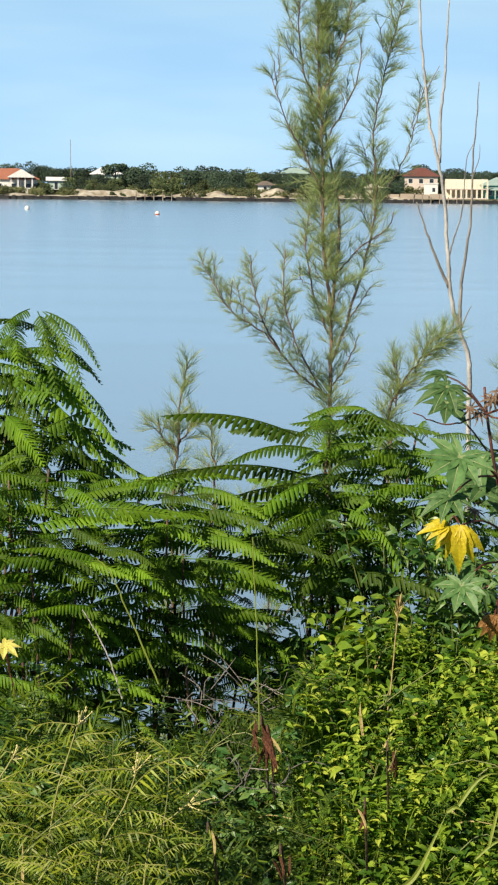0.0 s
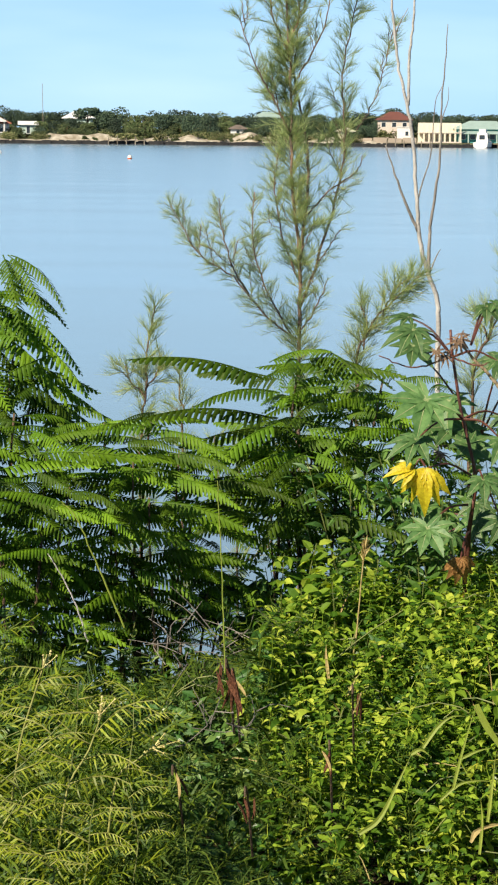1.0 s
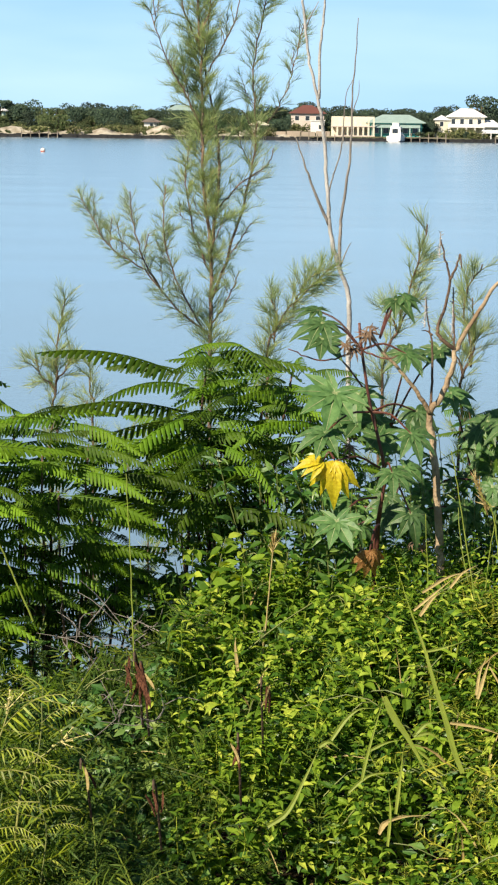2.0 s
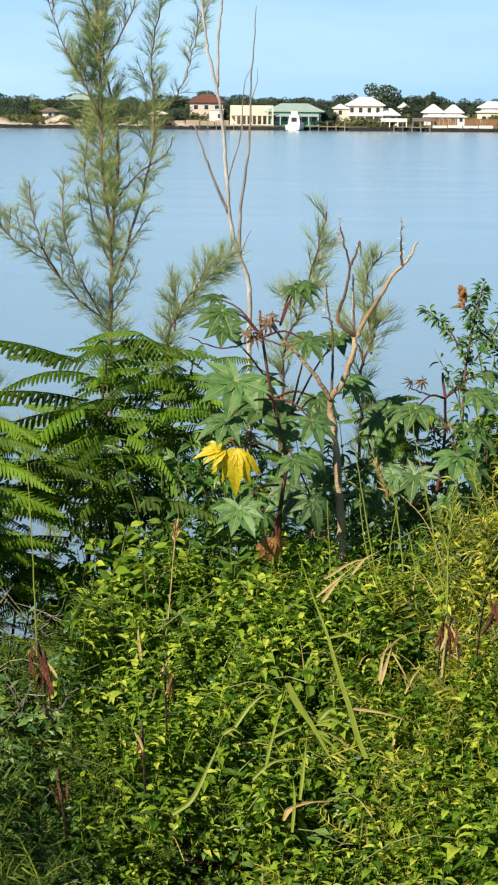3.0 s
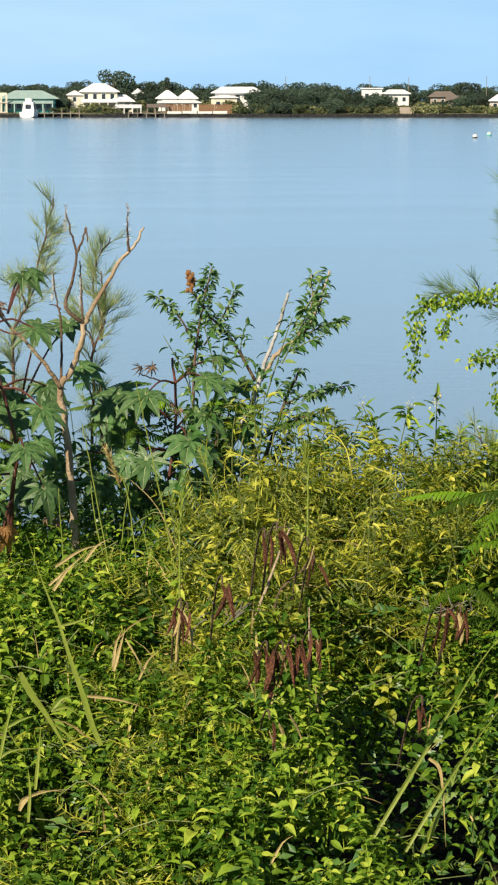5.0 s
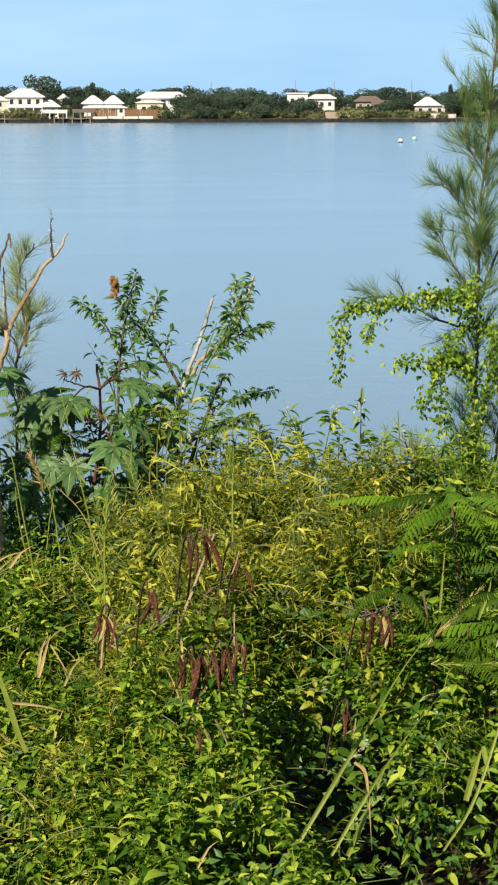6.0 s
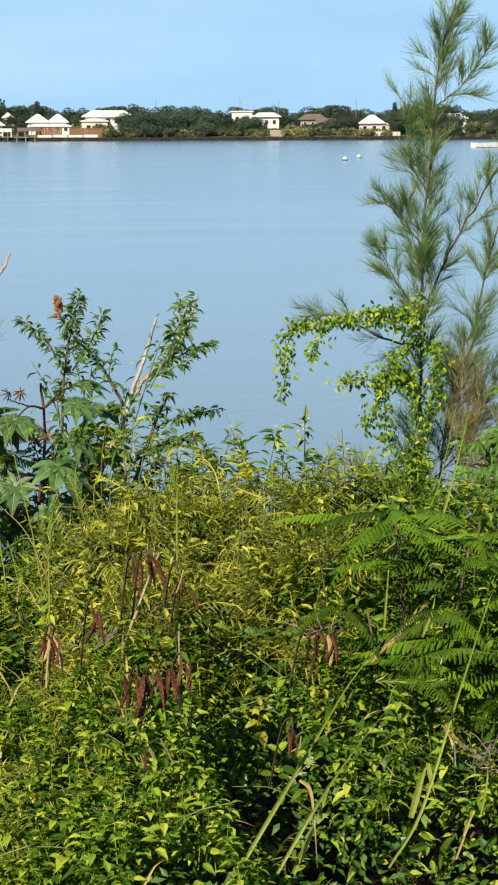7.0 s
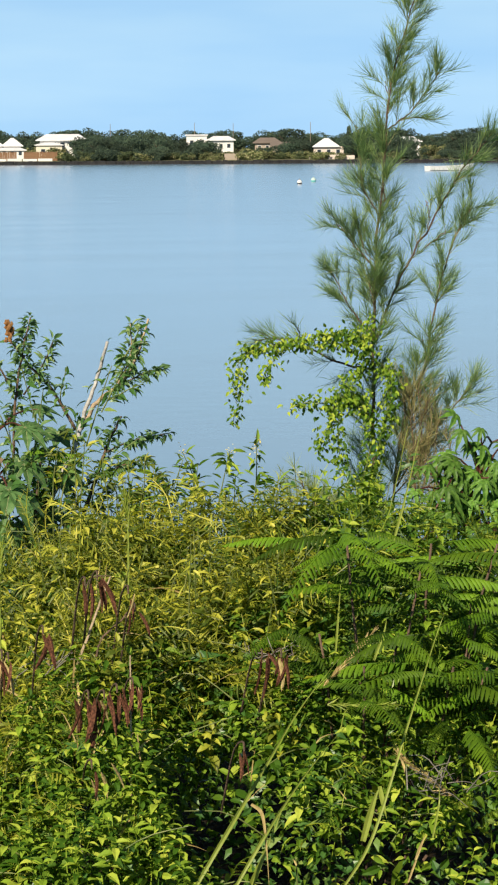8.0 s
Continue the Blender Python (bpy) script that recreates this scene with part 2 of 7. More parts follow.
class Soup:
    """Many small pieces gathered into one mesh."""

    def __init__(self):
        self.v, self.f, self.n = [], [], 0

    def add(self, verts, faces):
        self.v.append(np.asarray(verts, float))
        self.f += [tuple(i + self.n for i in f) for f in faces]
        self.n += len(verts)

    def scatter(self, verts, faces, mats):
        """A copy of the template under each 4x4 of mats (n, 4, 4)."""
        verts = np.asarray(verts, float)
        if not len(mats):
            return
        w = np.einsum("nij,kj->nki", mats[:, :3, :3], verts) + mats[:, None, :3, 3]
        k = len(verts)
        base = self.n
        for f in faces:
            idx = base + np.arange(len(mats))[:, None] * k + np.array(f)[None, :]
            self.f += [tuple(r) for r in idx.tolist()]
        self.v.append(w.reshape(-1, 3))
        self.n += k * len(mats)

    def tube(self, pts, r0, r1, sides=6):
        pts = np.asarray(pts, float)
        n = len(pts)
        tan = np.gradient(pts, axis=0)
        tan /= np.linalg.norm(tan, axis=1)[:, None] + 1e-9
        up = np.array([0.31, 0.87, 0.2])
        rings = []
        for i in range(n):
            a = np.cross(tan[i], up)
            a /= np.linalg.norm(a) + 1e-9
            b = np.cross(tan[i], a)
            r = r0 + (r1 - r0) * i / (n - 1)
            ang = np.arange(sides) * 2 * math.pi / sides
            rings.append(pts[i] + r * (np.cos(ang)[:, None] * a + np.sin(ang)[:, None] * b))
        f = []
        for i in range(n - 1):
            for j in range(sides):
                k = (j + 1) % sides
                f.append((i * sides + j, i * sides + k, (i + 1) * sides + k, (i + 1) * sides + j))
        f.append(tuple(range(sides))[::-1])
        f.append(tuple((n - 1) * sides + j for j in range(sides)))
        self.add(np.concatenate(rings), f)

    def box(self, lo, hi):
        (a, b, c), (d, e, g) = lo, hi
        self.add([(a, b, c), (d, b, c), (d, e, c), (a, e, c), (a, b, g), (d, b, g), (d, e, g), (a, e, g)],
                 [(0, 3, 2, 1), (4, 5, 6, 7), (0, 1, 5, 4), (1, 2, 6, 5), (2, 3, 7, 6), (3, 0, 4, 7)])

    def make(self, name, material, parent=None, label="", smooth=False):
        v = np.concatenate(self.v) if self.v else np.zeros((0, 3))
        if parent is not None:
            v = v - np.array(parent_place(parent))
        return link(name, v, self.f, material, parent, label, smooth)


def parent_place(ob):
    p = Vector((0, 0, 0))
    while ob is not None:
        p += ob.location
        ob = ob.parent
    return tuple(p)


def curve(pts, n=12, wob=0.0):
    """A smooth line through the points, with a little waver."""
    p = np.asarray(pts, float)
    if len(p) == 2:
        p = np.stack([p[0], p.mean(0), p[1]])
    q = np.concatenate([[2 * p[0] - p[1]], p, [2 * p[-1] - p[-2]]])
    out = []
    segs = len(p) - 1
    for u in np.linspace(0, segs - 1e-6, n):
        i, s = int(u), u - int(u)
        a, b, c, d = q[i:i + 4]
        out.append(0.5 * (2 * b + (c - a) * s + (2 * a - 5 * b + 4 * c - d) * s * s + (3 * b - a - 3 * c + d) * s ** 3))
    out = np.array(out)
    if wob:
        out[1:-1] += rng.normal(0, wob, (n - 2, 3))
    return out


def frames(pos, fwd, up, size):
    """4x4 matrices: y along fwd, z near up, x across; scaled by size."""
    pos, fwd, up = (np.asarray(a, float) for a in (pos, fwd, up))
    fwd = fwd / (np.linalg.norm(fwd, axis=1)[:, None] + 1e-9)
    x = np.cross(fwd, up)
    x /= np.linalg.norm(x, axis=1)[:, None] + 1e-9
    z = np.cross(x, fwd)
    m = np.zeros((len(pos), 4, 4))
    s = np.asarray(size, float).reshape(-1, 1) * np.ones((len(pos), 1))
    m[:, :3, 0], m[:, :3, 1], m[:, :3, 2], m[:, :3, 3], m[:, 3, 3] = x * s, fwd * s, z * s, pos, 1
    return m


def dirs(n, tilt=0.4):
    """n random directions, flattened towards level by tilt."""
    a = rng.uniform(0, 2 * math.pi, n)
    z = rng.normal(0, tilt, n)
    d = np.stack([np.cos(a), np.sin(a), z], 1)
    return d / np.linalg.norm(d, axis=1)[:, None]


def tilted_up(n, s=0.45):
    u = np.stack([rng.normal(0, s, n), rng.normal(0, s, n), np.ones(n)], 1)
    return u / np.linalg.norm(u, axis=1)[:, None]


# an ovate leaf, folded on its midrib, drooping at the tip; length 1 along y
LEAF_V = [(0, 0, 0), (0.20, 0.22, 0.07), (0.0, 0.30, 0.0), (-0.20, 0.22, 0.07), (0.24, 0.52, 0.05), (0, 0.62, -0.03), (-0.24, 0.52, 0.05),
          (0.11, 0.82, -0.06), (-0.11, 0.82, -0.06), (0, 1.0, -0.18)]
LEAF_F = [(0, 1, 2), (0, 2, 3), (1, 4, 5, 2), (3, 2, 5, 6), (4, 7, 5), (6, 5, 8), (7, 9, 5), (8, 5, 9)]
OVAL_V = [(x * 0.80, y, z * 1.5) for x, y, z in LEAF_V]
SLIM_V = [(x * 0.5, y, z) for x, y, z in LEAF_V]
LOWLEAF_V = [(0, 0, 0), (0.22, 0.4, 0.06), (0, 0.5, 0), (-0.22, 0.4, 0.06), (0, 1.0, -0.12)]
LOWLEAF_F = [(0, 1, 2), (0, 2, 3), (1, 4, 2), (3, 2, 4)]
BLADE_V = [(-0.02, 0, 0), (0.02, 0, 0), (-0.018, 0.5, 0.03), (0.018, 0.5, 0.03), (0, 1, -0.02)]
BLADE_F = [(0, 1, 3, 2), (2, 3, 4)]


def ribbon(soup, pts, w, tip=0.15):
    """A grass blade along a line: a channelled strip that tapers to its tip."""
    p = np.asarray(pts, float)
    n = len(p)
    tan = np.gradient(p, axis=0)
    tan /= np.linalg.norm(tan, axis=1)[:, None]
    side = np.cross(tan, np.array([0.25, 1.0, 0.15]))
    side /= np.linalg.norm(side, axis=1)[:, None] + 1e-9
    nor = np.cross(side, tan)
    s = np.linspace(0, 1, n)
    ww = w * np.clip(np.minimum(0.75 + s, (1 - s) / 0.75), tip * 0.5, 1)[:, None] / 2
    v = np.concatenate([p - side * ww, p + nor * ww * 0.35, p + side * ww])
    f = []
    for i in range(n - 1):
        f += [(i, i + 1, n + i + 1, n + i), (n + i, n + i + 1, 2 * n + i + 1, 2 * n + i)]
    soup.add(v, f)


# ---------------------------------------------------------------- ground and sea
def bank_height(x, y):
    """The near bank: level where one stands, falling to the waterline."""
    d = max(y, 0.0) + 0.5 * min(abs(x), 4.0) ** 2 / (max(y, 0.0) + 4.0)
    edge = 16.6 + 0.9 * math.sin(x * 0.35) - 1.6 * math.exp(-((x + 1.4) / 1.2) ** 2)
    if d < 3.0:
        z = 1.6
    elif d < 7.5:
        z = 1.6 - 1.05 * (d - 3.0) / 4.5
    else:
        z = 0.55 - 0.60 * max(0.0, (d - 7.5) / (edge - 7.5)) ** 1.3
    return max(z, -1.5) + 0.05 * noise.noise((x * 0.8, y * 0.8, 0)) * (1 if d > 2.5 else 0.3)


FAR = 630.0


def sand_rise(x, back):
    """Ragged low banks of sand and rock on the far shore."""
    if not (-82 < x < 38 and 1 < back < 13):
        return 0.0
    lumps = noise.noise((x * 0.045, 3.1, 0)) * 0.9 + noise.noise((x * 0.21, back * 0.3, 7)) * 2.2
    return max(0.0, lumps + 0.30) * 1.0 * min(1.0, back / 5.5)


def build_ground():
    xs = [-3000, -1200, -500, -200, -110] + list(np.arange(-84, -11, 3.0)) + list(np.arange(-8, 12.01, 0.5)) + list(np.arange(15, 41, 3.0)) + [60, 80, 112, 126, 140, 200, 260, 320, 500, 1200, 3000]
    ys = [-600, -100, -20] + list(np.arange(-4, 22.01, 0.5)) + [26, 40, 100]
    offs = [-200, -30, -5, -2.6, -1.2, 0, 1.5, 3, 5.5, 8, 12, 25, 45, 70, 110, 300, 900, 2600]
    v, f = [], []
    for y in ys:
        for x in xs:
            v.append((x, y, bank_height(x, y) if y <= 22 else -1.5))
    for o in offs:
        for x in xs:
            shore = math.sqrt(FAR ** 2 - min(abs(x), 560) ** 2)
            z = -1.5 if o < -2.6 else -1.0 if o < -1.2 else 0.2 if o < 0 else min(0.75 + o * 0.03, 4.0)
            v.append((x, shore + o, z + (0.25 * noise.noise((x * 0.07, o * 0.2, 5)) + sand_rise(x, o) if o > 0 else 0)))
    ys = ys + offs
    w = len(xs)
    for j in range(len(ys) - 1):
        for i in range(w - 1):
            f.append((j * w + i, j * w + i + 1, (j + 1) * w + i + 1, (j + 1) * w + i))
    ob = link("ground", v, f, M_SOIL, smooth=True)
    ob.data.materials.append(M_SAND)
    ob.data.materials.append(M_FARGROUND)
    for p in ob.data.polygons:
        back = p.center.y - math.sqrt(FAR ** 2 - min(abs(p.center.x), 560) ** 2)
        if p.center.y > 60:
            p.material_index = 1 if -82 < p.center.x < 38 and back < 13 else 2
    tagged(ob, "bare soil bank under plants, sandy land across the bay", "ground", kind="structure")
    v = [(-3000, 10, 0), (3000, 10, 0), (3000, 720, 0), (-3000, 720, 0)]
    tagged(link("water", v, [(0, 1, 2, 3)], M_WATER), "calm pale blue sea water of the bay", "water", kind="structure")


build_ground()


def far_at(az, back=0.0, z=0.9):
    """A place on the far shore: degrees clockwise from straight ahead, metres behind its waterline."""
    r = FAR + back
    return (r * math.sin(radians(az)), r * math.cos(radians(az)), z)


def build_seawall():
    rock = Soup()
    for az in np.arange(-9, 23.0, 0.075):
        x, y, _ = far_at(az, rng.uniform(-2.4, -1.6))
        s = rng.uniform(0.75, 1.25, 3)
        h = 0.5 * s[2] + 0.35
        q = np.array([(-0.75, -0.7, -0.6), (0.75, -0.7, -0.6), (0.8, 0.8, -0.6), (-0.8, 0.8, -0.6), (-0.5, -0.45, h), (0.55, -0.4, h * 0.9), (0.5, 0.6, h), (-0.55, 0.6, h * 0.95)])
        rock.add(q * (s[0], s[1], 1) + (x, y, 0), [(0, 1, 5, 4), (1, 2, 6, 5), (2, 3, 7, 6), (3, 0, 4, 7), (4, 5, 6, 7)])
    tagged(rock.make("seawall", M_SEAWALL), "low dark rock edge along the far waterline", "sea wall", kind="structure")


build_seawall()


# ---------------------------------------------------------------- far shore houses
def wall_box(name, w, d, h, z0, material, parent, at=(0, 0), opens=()):
    """Outer walls with real openings in the front: opens are (x centre, sill, width, height)."""
    s = Soup()
    x0, y0 = at
    t = 0.25
    s.box((x0 - w / 2, y0 + d - t, z0), (x0 + w / 2, y0 + d, z0 + h))
    s.box((x0 - w / 2, y0, z0), (x0 - w / 2 + t, y0 + d - t, z0 + h))
    s.box((x0 + w / 2 - t, y0, z0), (x0 + w / 2, y0 + d - t, z0 + h))
    xs = sorted({x0 - w / 2 + t, x0 + w / 2 - t} | {x0 + o[0] - o[2] / 2 for o in opens} | {x0 + o[0] + o[2] / 2 for o in opens})
    for a, b in zip(xs, xs[1:]):
        mid = (a + b) / 2
        hole = [o for o in opens if abs(x0 + o[0] - mid) < o[2] / 2]
        if hole:
            o = hole[0]
            if o[1] > 0.02:
                s.box((a, y0, z0), (b, y0 + t, z0 + o[1]))
            s.box((a, y0, z0 + o[1] + o[3]), (b, y0 + t, z0 + h))
        else:
            s.box((a, y0, z0), (b, y0 + t, z0 + h))
    ob = weld(link(name, np.concatenate(s.v), s.f, material, parent))
    for o in opens:
        fr = Soup()
        cx, zb = x0 + o[0], z0 + o[1]
        e = 0.09
        for lo, hi in (((cx - o[2] / 2, zb), (cx - o[2] / 2 + e, zb + o[3])), ((cx + o[2] / 2 - e, zb), (cx + o[2] / 2, zb + o[3])),
                       ((cx - o[2] / 2 + e, zb + o[3] - e), (cx + o[2] / 2 - e, zb + o[3])), ((cx - o[2] / 2 + e, zb), (cx + o[2] / 2 - e, zb + e))):
            fr.box((lo[0], y0 - 0.03, lo[1]), (hi[0], y0 + 0.15, hi[1]))
        door = o[1] < 0.1
        wf = link("door" if door else "window", np.concatenate(fr.v), fr.f, P_WHITE, parent)
        g = Soup()
        g.box((cx - o[2] / 2 + e, y0 + 0.06, zb + e), (cx + o[2] / 2 - e, y0 + 0.10, zb + o[3] - e))
        link("pane", np.concatenate(g.v), g.f, G_WINDOW, wf)
    return ob


def hip_roof(w, d, h, z, material, parent, at=(0, 0), over=0.6, ridge=0.35, gable=False, along_y=False):
    x0, y0 = at
    W, D = w / 2 + over, d / 2 + over
    cy = y0 + d / 2
    th = 0.18
    if along_y:
        r = D if gable else D * (1 - ridge)
        top = [(x0, cy - r, z + h), (x0, cy + r, z + h)]
        f = [(0, 1, 4), (1, 2, 5, 4), (2, 3, 5), (3, 0, 4, 5)]
    else:
        r = W if gable else max(W - D * 1.0, W * ridge)
        top = [(x0 - r, cy, z + h), (x0 + r, cy, z + h)]
        f = [(0, 1, 5, 4), (1, 2, 5), (2, 3, 4, 5), (3, 0, 4)]
    base = [(x0 - W, cy - D, z), (x0 + W, cy - D, z), (x0 + W, cy + D, z), (x0 - W, cy + D, z)]
    low = [(a, b, c - th) for a, b, c in base]
    v = base + top + low
    f = f + [(6, 7, 1, 0), (7, 8, 2, 1), (8, 9, 3, 2), (9, 6, 0, 3), (9, 8, 7, 6)]
    return link("roof", v, f, material, parent)


def row_of(n, w, sill, ww, hh):
    return [((i - (n - 1) / 2) * w / n, sill, ww, hh) for i in range(n)]


def porch(w, d, h, z, n, material, roofmat, parent, at):
    """A lean-to roof on posts."""
    x0, y0 = at
    v = [(x0 - w / 2, y0 - d, z + h), (x0 + w / 2, y0 - d, z + h), (x0 + w / 2, y0, z + h + 0.7), (x0 - w / 2, y0, z + h + 0.7)]
    v += [(a, b, c - 0.15) for a, b, c in v]
    link("porch_roof", v, [(0, 1, 2, 3), (7, 6, 5, 4), (4, 5, 1, 0), (5, 6, 2, 1), (6, 7, 3, 2), (7, 4, 0, 3)], roofmat, parent)
    for i in range(n):
        s = Soup()
        x = x0 - w / 2 + 0.2 + (w - 0.4) * i / max(n - 1, 1)
        s.box((x - 0.12, y0 - d + 0.1, z), (x + 0.12, y0 - d + 0.34, z + h - 0.14))
        link("post", np.concatenate(s.v), s.f, material, parent)


def house(az, back, label, name="house"):
    p = far_at(az, back, 0.9 + back * 0.03 - 0.1)
    h = thing(name, p, label, "house")
    h.rotation_euler = (0, 0, -radians(az))
    return h


def far_houses():
    # orange roof with a white gable porch
    h = house(-5.15, 16, "white house with orange tiled roof and gable porch")
    wall_box("wall", 19, 9, 3.6, 0, P_WHITE, h, (-4, 2), row_of(5, 18, 1.0, 1.5, 1.5))
    hip_roof(19, 9, 2.6, 3.6, R_ORANGE, h, (-4, 2))
    wall_box("porch_wall", 5.6, 2.4, 1.4, 0, P_WHITE, h, (1.5, -1.6))
    for i in range(4):
        s = Soup()
        s.box((-1.2 + i * 1.75, -1.55, 1.4), (-0.85 + i * 1.75, -1.2, 3.9))
        link("column", np.concatenate(s.v), s.f, P_WHITE, h)
    hip_roof(5.6, 3.4, 1.9, 4.1, P_WHITE, h, (1.5, -1.6), 0.5, 0, True, True)
    # white roof behind trees
    h = house(-3.15, 42, "white-roofed house half hidden by trees")
    wall_box("wall", 7.5, 7, 4.4, 0, P_MINT, h, (0, 0), row_of(3, 7, 1.6, 1.1, 1.4))
    hip_roof(7.5, 7, 1.7, 4.4, R_WHITE, h, ridge=0.3)
    # small sheds
    h = house(-4.25, 22, "small shed with a white metal roof", "shed")
    wall_box("wall", 4, 3, 2.4, 0.8, P_MINT, h, (0, 0), [(0, 0.05, 1.0, 1.9)])
    hip_roof(4, 3, 0.8, 3.2, R_WHITE, h, gable=True)
    # pale house behind the tall tree
    h = house(1.0, 40, "pale mint two-storey house among trees")
    wall_box("wall", 6.5, 6, 5.2, 0, P_MINT, h, (0, 0), row_of(2, 6, 3.2, 1.1, 1.3))
    hip_roof(6.5, 6, 1.3, 5.2, R_SAGE, h, ridge=0.3)
    h = house(0.35, 14, "small white cottage behind shore scrub")
    wall_box("wall", 3.6, 4, 2.3, 0.6, P_WHITE, h, (0, 0), [(0, 0.9, 0.9, 1.0)])
    hip_roof(3.6, 4, 0.9, 2.9, R_BROWN, h, ridge=0.2)
    h = house(2.72, 16, "cream hut with a shallow roof", "shed")
    wall_box("wall", 3.8, 3.4, 2.1, 0.4, P_CREAM, h, (0, 0), [(0.5, 0.9, 0.9, 0.9)])
    hip_roof(3.8, 3.4, 0.8, 2.5, P_CREAM, h, ridge=0.2)
    # red hip roof
    h = house(3.78, 34, "two-storey cream house with red tiled hip roof")
    wall_box("wall", 8.4, 7, 5.0, 0, P_PINK, h, (0, 0), row_of(3, 8, 3.0, 1.2, 1.3))
    hip_roof(8.4, 7, 2.0, 5.0, R_RED, h, ridge=0.25)
    h = house(4.0, 12, "plain white flat-roofed annex beside the shore")
    wall_box("wall", 3.4, 4, 2.7, 0.9, P_WHITE, h, (0, 0), [(0.7, 0.6, 0.9, 1.2)])
    s = Soup()
    s.box((-1.9, -0.2, 3.6), (1.9, 4.2, 3.8))
    link("roof", np.concatenate(s.v), s.f, P_WHITE, h)
    # unfinished two-storey colonnade
    h = house(4.78, 9, "unfinished cream building with two rows of columns", "unfinished_building")
    s = Soup()
    s.box((-5.4, 0, 0), (5.4, 6, 0.3))
    s.box((-5.4, 0, 2.35), (5.4, 6, 2.6))
    link("slab", np.concatenate(s.v), s.f, P_PINK, h)
    wall_box("back_wall", 10.6, 1.0, 4.6, 0.3, P_CREAM, h, (0, 4.8))
    for k in range(2):
        for i in range(9):
            s = Soup()
            x = -5.1 + i * 1.275
            hh = 2.05 if k == 0 else 1.9 + 0.4 * (i % 3 == 1)
            s.box((x - 0.22, 0.1, 0.3 + k * 2.3), (x + 0.22, 0.5, 0.3 + k * 2.3 + hh))
            link("column", np.concatenate(s.v), s.f, P_CREAM, h)
    # teal boathouse
    h = house(5.72, 12, "teal waterfront building with a sage hip roof")
    wall_box("wall", 13, 8, 3.3, 0, P_TEAL, h, (0, 0), row_of(5, 12, 0.8, 1.4, 1.7))
    hip_roof(13, 8, 1.9, 3.5, R_SAGE, h, over=0.9, ridge=0.45)
    porch(12, 2.2, 2.3, 0, 6, P_MINT, R_SAGE, h, (0, 0))
    # big cream house with white roofs
    h = house(7.22, 18, "large cream house with stepped white roofs")
    wall_box("wall", 9, 8, 5.0, 0, P_CREAM, h, (0.5, 0), row_of(4, 8.6, 3.0, 1.1, 1.4))
    hip_roof(9, 8, 2.0, 5.0, R_WHITE, h, (0.5, 0), ridge=0.3)
    wall_box("wing", 3.4, 6, 4.2, 0, P_CREAM, h, (-5.6, 0), [(0, 2.4, 1.0, 1.3), (0, 0.05, 1.1, 2.0)])
    hip_roof(3.4, 6, 1.1, 4.2, R_WHITE, h, (-5.6, 0), 0.4, 0, True, True)
    wall_box("low_wing", 5.0, 6, 2.6, 0, P_CREAM, h, (6.2, -1), row_of(2, 5, 0.9, 1.2, 1.2))
    hip_roof(5.0, 6, 1.6, 2.6, R_WHITE, h, (6.2, -1), 0.7, 0.3)
    porch(9, 2.4, 2.4, 0, 5, P_WHITE, R_WHITE, h, (0.5, 0))
    h = house(7.9, 3.5, "long white boat shelter on posts", "boat_shelter")
    porch(6.5, 3.5, 1.5, 0, 4, P_WHITE, R_WHITE, h, (0, 3))
    h = house(8.55, 5.0, "brown-roofed boat shelter on posts", "boat_shelter")
    porch(5.5, 3.0, 1.6, 0, 4, W_POST, R_BROWN, h, (0, 3))
    h = house(8.11, 38, "small white gabled cottage")
    wall_box("wall", 2.6, 4, 4.0, 0, P_WHITE, h, (0, 0), [(0, 2.2, 0.8, 1.0)])
    hip_roof(2.6, 4, 1.3, 4.0, R_WHITE, h, over=0.3, gable=True, along_y=True)
    # twin gables and long low house
    for az, w in ((8.76, 5.6), (9.20, 5.0)):
        h = house(az, 30, "white pavilion with pyramid roof")
        wall_box("wall", w - 0.6, 5, 3.0, 0, P_WHITE, h, (0, 0), row_of(2, w, 1.0, 1.1, 1.3))
        hip_roof(w - 0.6, 5, 2.0, 3.0, R_WHITE, h, ridge=0.12)
    h = house(9.02, 22, "long low white house with verandah")
    wall_box("wall", 10.5, 5, 2.2, 0, P_WHITE, h, (0, 0), row_of(5, 10, 0.8, 1.0, 1.1))
    hip_roof(10.5, 5, 0.6, 2.2, R_WHITE, h, over=0.4, ridge=0.7)
    # wide white house
    h = house(10.3, 30, "wide white two-storey house with flat hip roof")
    wall_box("wall", 11.5, 8, 4.4, 0, P_WHITE, h, (0, 0), row_of(5, 11, 2.6, 1.3, 1.3))
    hip_roof(12.0, 8, 1.5, 4.4, R_WHITE, h, over=0.8, ridge=0.6)
    wall_box("wing", 6.5, 4, 3.2, 0, P_CREAM, h, (-3.4, -4.2), row_of(2, 6, 0.9, 1.2, 1.3))
    hip_roof(6.5, 4, 0.6, 3.2, R_WHITE, h, (-3.4, -4.2), 0.4)
    # houses further along
    h = house(13.4, 34, "white modern house with flat roofs")
    wall_box("wall", 5.2, 6, 5.2, 0, P_WHITE, h, (-1.8, 0), row_of(2, 5, 2.8, 1.1, 1.3))
    s = Soup()
    s.box((-4.7, -0.3, 5.2), (1.1, 6.3, 5.5))
    link("roof", np.concatenate(s.v), s.f, R_WHITE, h)
    wall_box("wing", 6.4, 6, 4.1, 0, P_WHITE, h, (4.4, 0), row_of(3, 6, 2.0, 1.0, 1.2))
    hip_roof(6.4, 6, 1.0, 4.1, R_WHITE, h, (4.4, 0), ridge=0.5)
